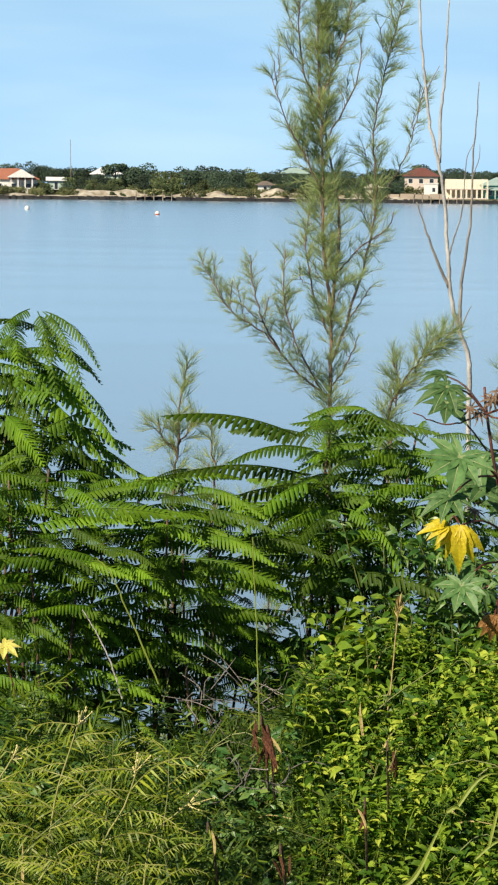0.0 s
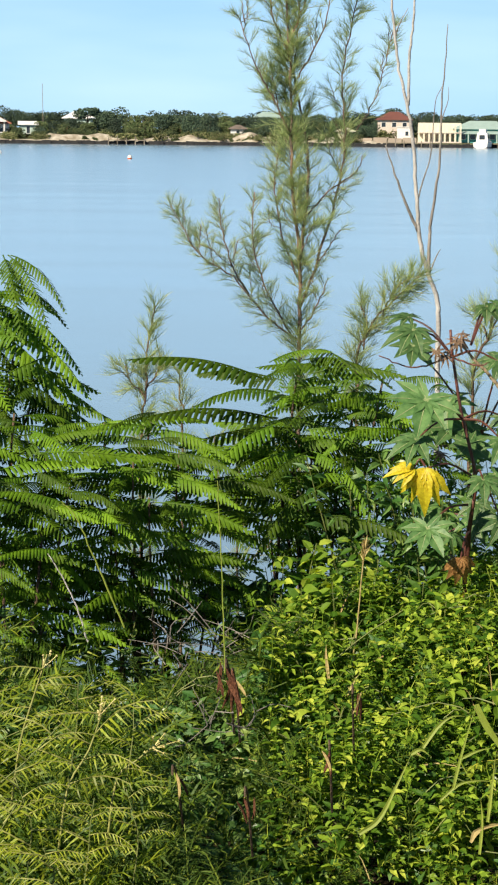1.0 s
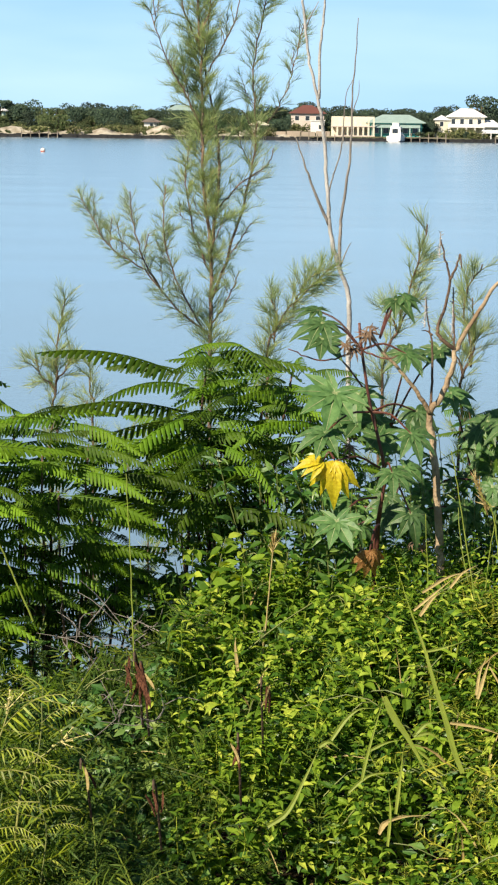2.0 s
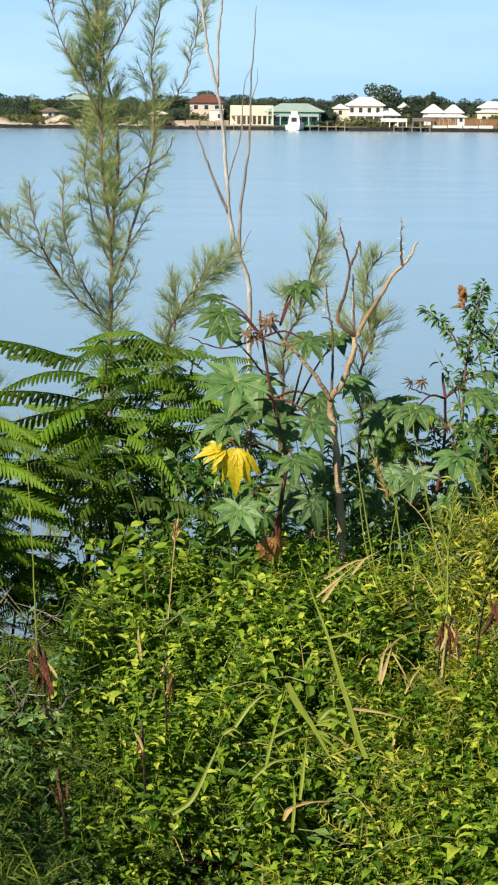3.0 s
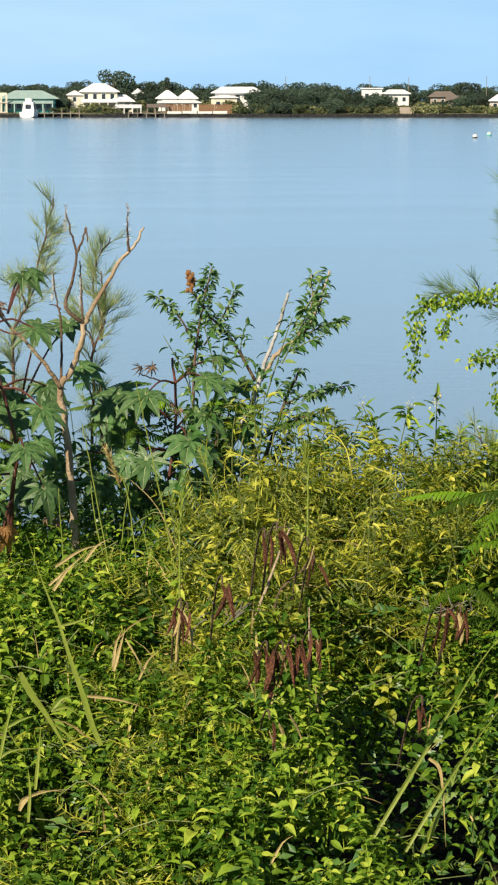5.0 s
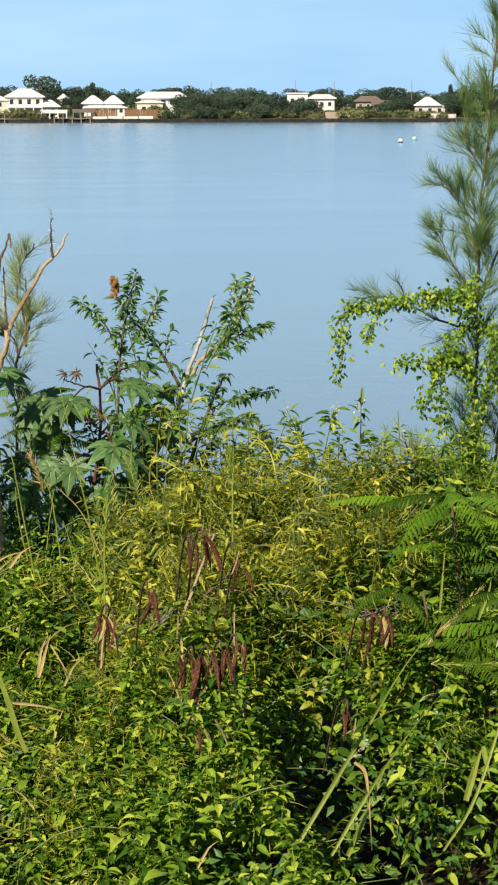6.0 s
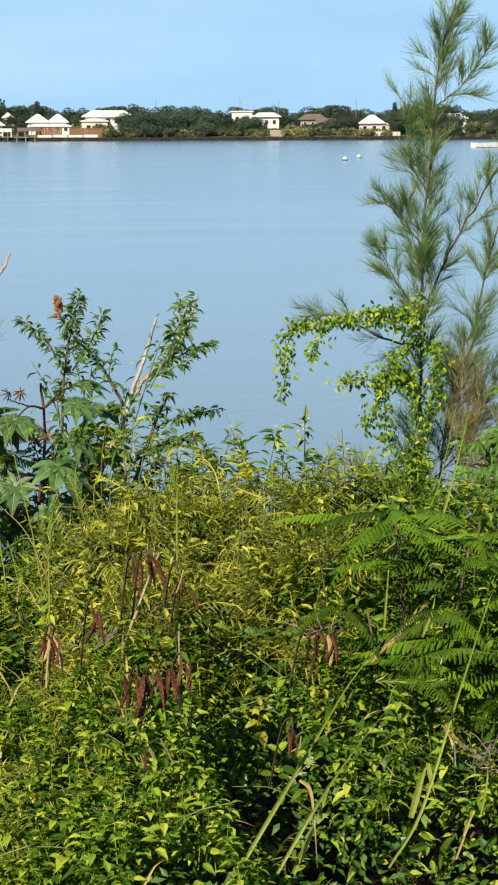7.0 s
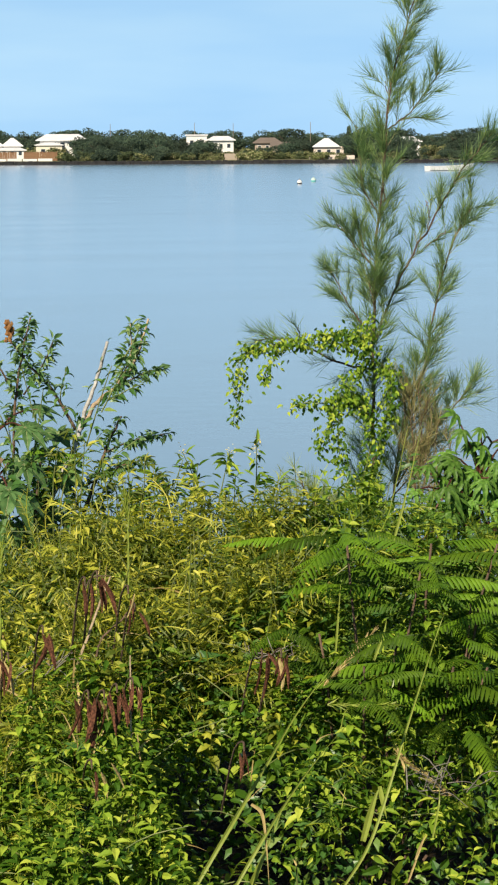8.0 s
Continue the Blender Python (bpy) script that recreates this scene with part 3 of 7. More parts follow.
    h = house(14.8, 40, "grey-brown house with shingle roof")
    wall_box("wall", 6.4, 6, 3.2, 0, P_TAUPE, h, (0, 0), row_of(3, 6, 1.4, 0.9, 1.1))
    hip_roof(6.4, 6, 1.3, 3.2, R_BROWN, h, ridge=0.5)
    h = house(15.2, 24, "low shed with brown roof", "shed")
    wall_box("wall", 6.5, 5, 2.8, 0, P_TAUPE, h, (0, 0), row_of(2, 6, 1.0, 1.0, 1.1))
    hip_roof(6.5, 5, 1.0, 2.8, R_BROWN, h, gable=True)
    h = house(16.15, 14, "pale pink house with white hip roof")
    wall_box("wall", 7.4, 6, 2.9, 0, P_PINK, h, (0, 0), row_of(3, 7, 0.9, 1.1, 1.3))
    hip_roof(5.6, 6, 2.0, 2.9, R_WHITE, h, (-0.6, 0), ridge=0.15)
    h = house(17.9, 30, "white house among dark trees")
    wall_box("wall", 6, 5, 3.6, 0, P_WHITE, h, (0, 0), row_of(2, 6, 1.6, 1.0, 1.2))
    hip_roof(6, 5, 1.2, 3.6, R_WHITE, h)
    # garden walls and the wooden fence
    for az0, az1, back, ht, m, lab in ((13.85, 14.75, 6, 1.9, P_TAUPE, "dull beige garden wall above the rocks"), (15.7, 16.75, 6, 1.3, P_PINK, "low pink garden wall above the rocks"),
                                       (8.75, 10.1, 4, 0.8, P_WHITE, "low white concrete quay"), (3.0, 4.3, 5, 1.5, P_TAUPE, "low weathered quay wall")):
        p = far_at((az0 + az1) / 2, back, 0.7)
        L = FAR * radians(az1 - az0)
        s = Soup()
        n = max(2, int(L / 3))
        for i in range(n):
            s.box((-L / 2 + i * L / n, 0, 0), (-L / 2 + (i + 0.93) * L / n, 0.3, ht * (0.94 + 0.1 * (i % 2))))
        w = link("garden_wall", np.concatenate(s.v), s.f, m)
        w.location, w.rotation_euler = p, (0, 0, -radians((az0 + az1) / 2))
        tagged(w, lab, "wall")
    f = thing("fence", far_at(9.45, 6, 0.9), "brown wooden board fence along the quay", "fence")
    f.rotation_euler = (0, 0, -radians(9.45))
    b = Soup()
    b.box((-0.2, 0, 0.1), (0.2, 0.05, 2.3))
    me = link("board", np.concatenate(b.v), b.f, W_FENCE, f)
    me.location = (-8, 0, 0)
    for i in range(1, 38):
        x = -8 + i * 0.43
        if 14 < i < 19:
            continue
        share("board", me.data, pose(x, 0.02 * (i % 2), -0.12 * (i % 3 == 0), 0, 0.6 * ((i * 7) % 3 - 1)), f)


far_houses()


# ---------------------------------------------------------------- far shore trees, boats, poles
TUFT_V = [(0, 0, 0.5), (0.55, 0.1, -0.15), (-0.1, 0.6, -0.2), (-0.5, -0.05, 0.1), (0.1, -0.55, -0.1)]
TUFT_F = [(0, 1, 2), (0, 2, 3), (0, 3, 4), (0, 4, 1)]


def crown_mesh(name, lobes, n, size, material):
    """Leaf tufts gathered on uneven lobes (centre, radius)."""
    s = Soup()
    for c, r in lobes:
        k = int(n * r[0] / sum(q[1][0] for q in lobes))
        d = rng.normal(0, 1, (k, 3))
        d /= np.linalg.norm(d, axis=1)[:, None]
        d *= rng.uniform(0.45, 1.12, (k, 1)) ** 0.6
        p = np.array(c) + d * np.array(r)
        s.scatter(TUFT_V, TUFT_F, frames(p, dirs(k, 0.8), tilted_up(k, 0.8), rng.uniform(0.6, 1.5, k) * size))
    me = bpy.data.meshes.new(name)
    me.from_pydata(np.concatenate(s.v).tolist(), [], s.f)
    me.materials.append(material)
    return me


def trunk_mesh(h, r, limbs):
    s = Soup()
    s.tube(curve([(0, 0, -0.6), (0.1, 0, h * 0.5), (0.0, 0.1, h)], 6), r, r * 0.5, 6)
    for x, y, z in limbs:
        s.tube(curve([(0.05, 0, h * 0.55), (x * 0.5, y * 0.5, h * 0.55 + (z - h * 0.55) * 0.6), (x, y, z)], 5), r * 0.5, r * 0.15, 5)
    me = bpy.data.meshes.new("trunk")
    me.from_pydata(np.concatenate(s.v).tolist(), [], s.f)
    me.materials.append(M_BARK)
    return me


def tree_kinds():
    kinds = []
    for i in range(5):
        lobes = [((rng.uniform(-1.6, 1.6), rng.uniform(-1.3, 1.3), rng.uniform(1.5, 4.2)), (rng.uniform(1.0, 1.9), rng.uniform(1.0, 1.7), rng.uniform(0.8, 1.3))) for _ in range(7)]
        lobes.append(((0, 0, 2.4), (2.2, 1.8, 1.7)))
        kinds.append((trunk_mesh(3.4, 0.22, [(1.2, 0.3, 3.8), (-1.1, 0.4, 3.6), (0.2, -0.9, 4.0)]), crown_mesh("crown", lobes, 1800, 0.22, M_FARTREE)))
    # flat-topped, wind-bent
    lobes = [((0.2, 0, 4.6), (2.6, 1.6, 0.8)), ((1.6, 0, 4.0), (1.5, 1.2, 0.7)), ((-1.2, 0, 4.9), (1.3, 1.0, 0.6))]
    kinds.append((trunk_mesh(4.0, 0.2, [(1.4, 0, 4.2), (-1.0, 0, 4.6)]), crown_mesh("crown", lobes, 1000, 0.28, M_FARTREE)))
    # narrow, feathery
    lobes = [((0, 0, 2.4), (1.2, 1.2, 1.2)), ((0.1, 0, 4.0), (0.8, 0.8, 1.2)), ((0, 0, 5.6), (0.45, 0.45, 1.0))]
    kinds.append((trunk_mesh(5.0, 0.16, [(0.6, 0, 4.0)]), crown_mesh("crown", lobes, 700, 0.26, M_FARTREE)))
    # low shore scrub
    for i in range(3):
        lobes = [((rng.uniform(-1.6, 1.6), rng.uniform(-0.8, 0.8), rng.uniform(0.5, 1.2)), (rng.uniform(0.8, 1.3), 0.9, rng.uniform(0.6, 1.0))) for _ in range(5)]
        kinds.append((trunk_mesh(0.9, 0.10, [(0.8, 0, 1.0), (-0.8, 0, 0.9)]), crown_mesh("crown", lobes, 480, 0.26, M_FARSCRUB)))
    # olive broad crowns of the dry bank
    for i in range(3):
        lobes = [((rng.uniform(-1.9, 1.9), rng.uniform(-1.3, 1.3), rng.uniform(0.9, 3.1)), (rng.uniform(0.9, 1.6), rng.uniform(0.9, 1.5), rng.uniform(0.6, 1.1))) for _ in range(7)]
        kinds.append((trunk_mesh(2.6, 0.2, [(1.2, 0.3, 2.8), (-1.1, 0.4, 2.6), (0.2, -0.9, 3.0)]), crown_mesh("crown", lobes, 1500, 0.21, M_FAROLIVE)))
    return kinds


KINDS = tree_kinds()


def far_tree(az, back, scale, k, name="tree", label="", group="trees on the far shore"):
    p = far_at(az, back, 0.85 + max(back, 0) * 0.03 - 0.1)
    labels = ("dark green broad-crowned tree on the far shore", "flat-topped wind-bent tree on the far shore", "narrow feathery tree on the far shore", "low olive scrub bush on the far shore", "olive-green spreading tree on the dry far bank")
    kind = 0 if k < 5 else 1 if k == 5 else 2 if k == 6 else 3 if k < 10 else 4
    ob = thing("bush" if kind == 3 else name, p, label or labels[kind], "bush" if kind == 3 else "tree", "scrub on the far shore" if kind == 3 else group)
    ob.scale = (scale * rng.uniform(0.9, 1.25), scale, scale * rng.uniform(0.9, 1.1))
    ob.rotation_euler = (0, 0, rng.uniform(-0.5, 0.5) + (math.pi if rng.random() < 0.4 else 0))
    share("trunk", KINDS[k][0], Matrix(), ob)
    share("crown", KINDS[k][1], Matrix(), ob)
    return ob


def far_trees():
    def crown_kind(az):
        return int(rng.integers(10, 13)) if az < 3.2 and rng.random() < 0.55 else int(rng.integers(0, 5))

    # the wooded ridge behind the houses
    for az in np.arange(-7.5, 21.5, 0.17):
        far_tree(az + rng.normal(0, 0.05), rng.uniform(48, 85), rng.choice([0.95, 1.05, 1.15, 1.3]) * (1.06 if az < 4 else 1.0), crown_kind(az))
    for az in np.arange(-7.5, 21.5, 0.26):
        far_tree(az + rng.normal(0, 0.08), rng.uniform(24, 46), rng.uniform(0.9, 1.5), int(rng.integers(7, 10)))
    # trees between the houses
    for az0, az1, n, b0, b1, s0, s1 in ((-4.1, -3.3, 4, 20, 36, 0.7, 0.95), (-3.5, -2.6, 7, 26, 36, 0.72, 0.86), (-2.6, 1.5, 26, 14, 40, 0.55, 1.15), (1.2, 3.3, 10, 18, 36, 0.85, 1.2), (4.4, 5.2, 4, 30, 44, 0.8, 1.0),
                                        (5.0, 6.2, 7, 28, 44, 0.95, 1.2), (6.1, 6.5, 3, 12, 24, 0.6, 0.8), (7.5, 8.5, 7, 24, 44, 0.7, 0.95),
                                        (10.6, 12.9, 22, 8, 26, 0.7, 1.05), (12.4, 14.0, 9, 10, 26, 0.6, 0.9), (15.0, 15.8, 5, 12, 22, 0.6, 0.8), (16.6, 21, 24, 8, 40, 0.85, 1.15)):
        for i in range(n):
            az = rng.uniform(az0, az1)
            far_tree(az, rng.uniform(b0, b1), rng.uniform(s0, s1) * 1.12, crown_kind(az))
    far_tree(-2.95, 38, 1.2, 5, label="dark flat-topped tree leaning beside a white roof")
    far_tree(7.6, 44, 1.95, 1, label="large round dark tree above the roofs")
    far_tree(10.45, 46, 1.15, 5)
    far_tree(8.75, 55, 1.25, 6)
    far_tree(16.6, 30, 1.1, 6)
    far_tree(16.9, 32, 1.2, 6)
    # low scrub on the sand
    for az0, az1, n in ((-5.6, -2.2, 20), (-2.2, 2.9, 34), (6.3, 7.6, 5), (9.9, 11.2, 9), (11.2, 17.2, 44), (17, 21, 14)):
        for i in range(n):
            far_tree(rng.uniform(az0, az1), rng.uniform(2.5, 15), rng.uniform(0.45, 1.25), int(rng.integers(7, 10)))


far_trees()


def shore_growth():
    """Thick low growth between the houses and down to the waterline."""
    for label, material, rows in (
            ("thick dark green growth along the far waterline", M_FARTREE, ((10.35, 13.2, 30, 2.5, 10, 0.4, 0.78), (13.2, 16.0, 18, 9, 22, 0.4, 0.75), (16.8, 21, 24, 3, 12, 0.5, 0.9), (-5.0, 3.3, 26, 16, 30, 0.5, 0.9), (6.2, 8.7, 10, 6, 14, 0.3, 0.5), (3.3, 10.4, 34, 46, 60, 0.9, 1.3))),
            ("olive green scrub covering the dry far bank", M_FAROLIVE, ((10.3, 13.2, 12, 2.5, 8, 0.4, 0.7), (-6.5, 3.2, 64, 7, 20, 0.35, 0.75), (-5.0, 3.2, 40, 2, 8, 0.14, 0.34), (13.2, 16.0, 12, 7, 15, 0.35, 0.5), (6.2, 8.7, 6, 5, 12, 0.3, 0.45)))):
        s = Soup()
        for az0, az1, n, b0, b1, s0, s1 in rows:
            for i in range(n):
                back, sc = rng.uniform(b0, b1), rng.uniform(s0, s1)
                base = np.array(far_at(rng.uniform(az0, az1), back, 0.75 + back * 0.03))
                for q in range(6):
                    c = base + np.array([rng.uniform(-2.2, 2.2), rng.uniform(-1.2, 1.2), rng.uniform(0.5, 3.2)]) * sc
                    k = 80
                    d = rng.normal(0, 1, (k, 3))
                    d /= np.linalg.norm(d, axis=1)[:, None]
                    p = c + d * rng.uniform(0.5, 1.1, (k, 1)) * np.array([1.5, 1.3, 1.0]) * sc
                    p[:, 2] = np.maximum(p[:, 2], base[2] - 0.1)
                    s.scatter(TUFT_V, TUFT_F, frames(p, dirs(k, 0.8), tilted_up(k, 0.8), rng.uniform(0.6, 1.4, k) * 0.31 * (0.5 + 0.5 * sc)))
        tagged(s.make("shore_scrub", material), label, "scrub", kind="stuff")


shore_growth()


def far_pole(az, back, h, label, name="utility_pole"):
    s = Soup()
    x, y, z = far_at(az, back, 0.8 + back * 0.03)
    p = thing(name, (x, y, z), label, "pole")
    s.tube(curve([(x, y, z - 0.5), (x + 0.02 * h * (name == "mast") * -1, y, z + h)], 4), 0.10, 0.06, 6)
    s.make("shaft", W_POST, p)


for _a, _b, _h in ((13.2, 40, 8.4), (14.05, 40, 8.2), (15.75, 40, 8.4), (11.35, 50, 8.0), (0.9, 60, 7.5)):
    far_pole(_a, _b, _h, "weathered wooden utility pole behind the shore houses")
far_pole(-3.92, 30, 13.2, "tall thin mast leaning slightly above the trees", "mast")


def moored_boat(place, length, turn, label, cabin=True, hullmat=None):
    b = thing("boat", place, label, "boat")
    b.rotation_euler = (0, 0, turn)
    L, W = length, length * 0.30
    v, f = [], []
    for i, (u, w, sh) in enumerate(((-0.5, 0.88, 0.75), (-0.2, 1.0, 0.72), (0.15, 0.95, 0.80), (0.38, 0.60, 0.95), (0.52, 0.04, 1.10))):
        for s, zz in ((-1, 1), (-0.93, 0.1), (0, -0.25), (0.93, 0.1), (1, 1)):
            v.append((u * L, s * w * W / 2, (sh if zz == 1 else zz) * L * 0.13))
    for i in range(4):
        for j in range(4):
            a = i * 5 + j
            f.append((a, a + 1, a + 6, a + 5))
        f.append((i * 5 + 4, i * 5, i * 5 + 5, i * 5 + 9))
    f.append((0, 1, 2, 3, 4))
    link("hull", v, f, hullmat or P_WHITE, b)
    if cabin:
        s = Soup()
        h0 = L * 0.10
        s.add([(-0.25 * L, -W * 0.36, h0), (0.22 * L, -W * 0.33, h0), (0.22 * L, W * 0.33, h0), (-0.25 * L, W * 0.36, h0),
               (-0.22 * L, -W * 0.30, h0 + L * 0.17), (0.08 * L, -W * 0.28, h0 + L * 0.17), (0.08 * L, W * 0.28, h0 + L * 0.17), (-0.22 * L, W * 0.30, h0 + L * 0.17)],
              [(0, 1, 5, 4), (1, 2, 6, 5), (2, 3, 7, 6), (3, 0, 4, 7), (4, 5, 6, 7)])
        link("cabin", np.concatenate(s.v), s.f, P_WHITE, b)
        g = Soup()
        g.box((-0.16 * L, -W * 0.37, h0 + L * 0.07), (0.06 * L, -W * 0.345, h0 + L * 0.125))
        link("window", np.concatenate(g.v), g.f, G_WINDOW, b)
        d = Soup()
        d.box((-0.246 * L, -W * 0.16, h0 + L * 0.05), (-0.238 * L, W * 0.16, h0 + L * 0.13))
        link("cockpit_door", np.concatenate(d.v), d.f, G_WINDOW, b)
        t = Soup()
        t.box((-0.20 * L, -W * 0.2, h0 + L * 0.17), (0.0, W * 0.2, h0 + L * 0.24))
        link("flybridge", np.concatenate(t.v), t.f, P_WHITE, b)
    return b


moored_boat(far_at(5.74, -9, 0.1), 13.0, radians(78), "white cabin cruiser moored stern-on at the far quay")
moored_boat((127.0, 372.7, 0.0), 6.6, radians(8), "long white open boat lying on the bay", False).scale = (1.15, 1.15, 1.15)


def buoy(place, r, label, top, low):
    b = thing("buoy", place, label, "buoy", "mooring buoys on the bay")
    for name, m, a0, a1 in (("float", top, 0.0, 0.5), ("underside", low, 0.5, 0.75)):
        v, f = [], []
        for i in range(5):
            a = math.pi * (a0 + (a1 - a0) * i / 4)
            for j in range(10):
                t = j * math.pi / 5
                v.append((r * math.sin(a) * math.cos(t), r * math.sin(a) * math.sin(t), r * math.cos(a) * 1.1 + r * 0.5))
        for i in range(4):
            for j in range(10):
                k = (j + 1) % 10
                f.append((i * 10 + j, i * 10 + k, i * 10 + 10 + k, i * 10 + 10 + j))
        link(name, v, f, m, b, smooth=True)
    s = Soup()
    s.tube([(0, 0, r * 1.5), (0, 0, r * 1.75), (0, 0, r * 2.0)], r * 0.12, r * 0.1, 6)
    link("mooring_eye", np.concatenate(s.v), s.f, W_POST, b)


buoy((-29.8, 348.4, 0.0), 0.34, "white mooring buoy on calm water", P_WHITE, P_WHITE)
buoy((-10.7, 302.3, 0.0), 0.28, "white and orange mooring buoy on calm water", P_WHITE, B_RED)
buoy((72.4, 255.5, 0.0), 0.27, "round teal mooring float with white cap", P_MINT, P_TEAL)
buoy((66.4, 239.2, 0.0), 0.25, "white mooring buoy with dark base on calm water", P_WHITE, B_DARK)


def jetty(az, back, n, label):
    j = thing("jetty", far_at(az, back, 0), label, "jetty")
    j.rotation_euler = (0, 0, -radians(az))
    s = Soup()
    s.box((-n * 0.9, -1.0, 0.95), (n * 0.9, 1.0, 1.1))
    link("deck", np.concatenate(s.v), s.f, W_POST, j)
    for i in range(n):
        for y in (-0.85, 0.85):
            q = Soup()
            x = -n * 0.9 + 0.2 + i * (1.8 * n - 0.4) / (n - 1)
            q.tube([(x, y, -1.5), (x, y, 0.5), (x, y, 1.6 + 0.5 * (i % 2))], 0.14, 0.12, 6)
            link("post", np.concatenate(q.v), q.f, W_POST, j)


jetty(-2.1, -2.5, 5, "low pale wooden jetty at the far waterline")
jetty(4.1, -2.0, 6, "wooden jetty with tall piles by a colonnade")
jetty(6.35, -2.5, 6, "wooden jetty with tall piles beside the boat")
jetty(8.3, -2.0, 5, "grey wooden jetty in front of boat shelters")


# ---------------------------------------------------------------- casuarinas
def rooted(pts):
    """The line carried down into the bank."""
    x, y, z = pts[0]
    g = bank_height(x, y) - 0.06
    return ([(x, y, g)] + list(pts)) if z > g + 0.15 else list(pts)


def unit(v):
    v = np.asarray(v, float)
    return v / (np.linalg.norm(v) + 1e-9)


def needle_spray(soup, wood, base, axis, length, needles, nl, droop=0.15):
    """A twig with long thin needles along it, swept forward."""
    axis = unit(axis)
    end = np.array(base) + axis * length + np.array([0, 0, -droop * length])
    tw = curve([base, np.array(base) + axis * length * 0.55, end], 5)
    wood.tube(tw, 0.0022, 0.001, 3)
    needles = int(needles * 2.8)
    u = rng.uniform(0.1, 1.0, needles)
    p = np.stack([np.interp(u, np.linspace(0, 1, 5), tw[:, i]) for i in range(3)], 1)
    d = axis[None, :] * 0.9 + rng.normal(0, 0.36, (needles, 3))
    d[:, 2] += 0.15
    soup.scatter(NEEDLE_V, NEEDLE_F, frames(p, d, rng.normal(0, 1, (needles, 3)), nl * rng.uniform(0.6, 1.25, needles)))


NEEDLE_V = [(-0.0085, 0, 0), (0.0085, 0, 0), (-0.008, 0.55, 0.03), (0.008, 0.55, 0.03), (0, 1.0, -0.09)]
NEEDLE_F = [(0, 1, 3, 2), (2, 3, 4)]


def casuarina(name, label, base, stems, barkmat=None, thin=0.0, needlemat=None, fine=1.0, side=0.0):
    """stems: (points, radius, sprays per metre, spray length, needles per spray, needle length, spread)."""
    stems = [(rooted(stems[0][0]), *stems[0][1:])] + list(stems[1:])
    t = thing(name, stems[0][0][0], label, "tree")
    foliage, twigs = Soup(), Soup()
    minor = []
    for pts, r, dens, sl, nn, nl, spread in stems if side else ():
        line = curve(pts, 4 * len(pts))
        for k in range(int(np.linalg.norm(np.diff(line, axis=0), axis=1).sum() * side)):
            j = int(rng.integers(int(len(line) * 0.3), len(line) - 1))
            ax = unit(line[j + 1] - line[j])
            d = unit(ax * 0.9 + unit(np.cross(ax, rng.normal(0, 1, 3))) * 0.8 + np.array([0, 0, 0.25]))
            L = rng.uniform(0.10, 0.26) * (1.15 - 0.5 * j / len(line))
            minor.append(([line[j], line[j] + d * L * 0.5 + rng.normal(0, 0.012, 3), line[j] + d * L + np.array([0, 0, 0.04])], 0.0035, dens * 0.55, sl, nn, nl, spread))
    for i, (pts, r, dens, sl, nn, nl, spread) in enumerate(list(stems) + minor):
        line = curve(pts, 5 * len(pts), 0.004)
        s = Soup()
        r *= 0.72 if fine > 1.5 else 1.0
        s.tube(line, r, max(r * 0.25, 0.003), 7)
        s.make("trunk" if i == 0 else "limb" if i < len(stems) else "branchlet", barkmat or M_REDBARK, t, smooth=True)
        seg = np.linalg.norm(np.diff(line, axis=0), axis=1)
        total = seg.sum()
        cum = np.concatenate([[0], np.cumsum(seg)]) / total
        for k in range(int(total * dens * fine * 0.86)):
            u = rng.uniform(0.06, 1.0)
            if thin and u < 0.45 and rng.random() > thin:
                continue
            p = np.array([np.interp(u, cum, line[:, c]) for c in range(3)])
            q = np.array([np.interp(min(u + 0.03, 1), cum, line[:, c]) for c in range(3)])
            q0 = np.array([np.interp(max(u - 0.03, 0), cum, line[:, c]) for c in range(3)])
            ax = unit(q - q0)
            out = unit(np.cross(ax, rng.normal(0, 1, 3)))
            d = ax * rng.uniform(0.45, 1.0) + out * spread * 1.1 + np.array([0, 0, 0.12])
            needle_spray(foliage, twigs, p, d, sl * rng.uniform(0.5, 1.3) * (1.1 - 0.4 * u) / fine ** 0.7, int(nn / fine ** 0.15), nl / fine ** 0.42)
    twigs.make("twig", M_TWIG, t)["kind"] = "stuff"
    foliage.make("needles", needlemat or M_NEEDLE, t)["kind"] = "stuff"
    return t


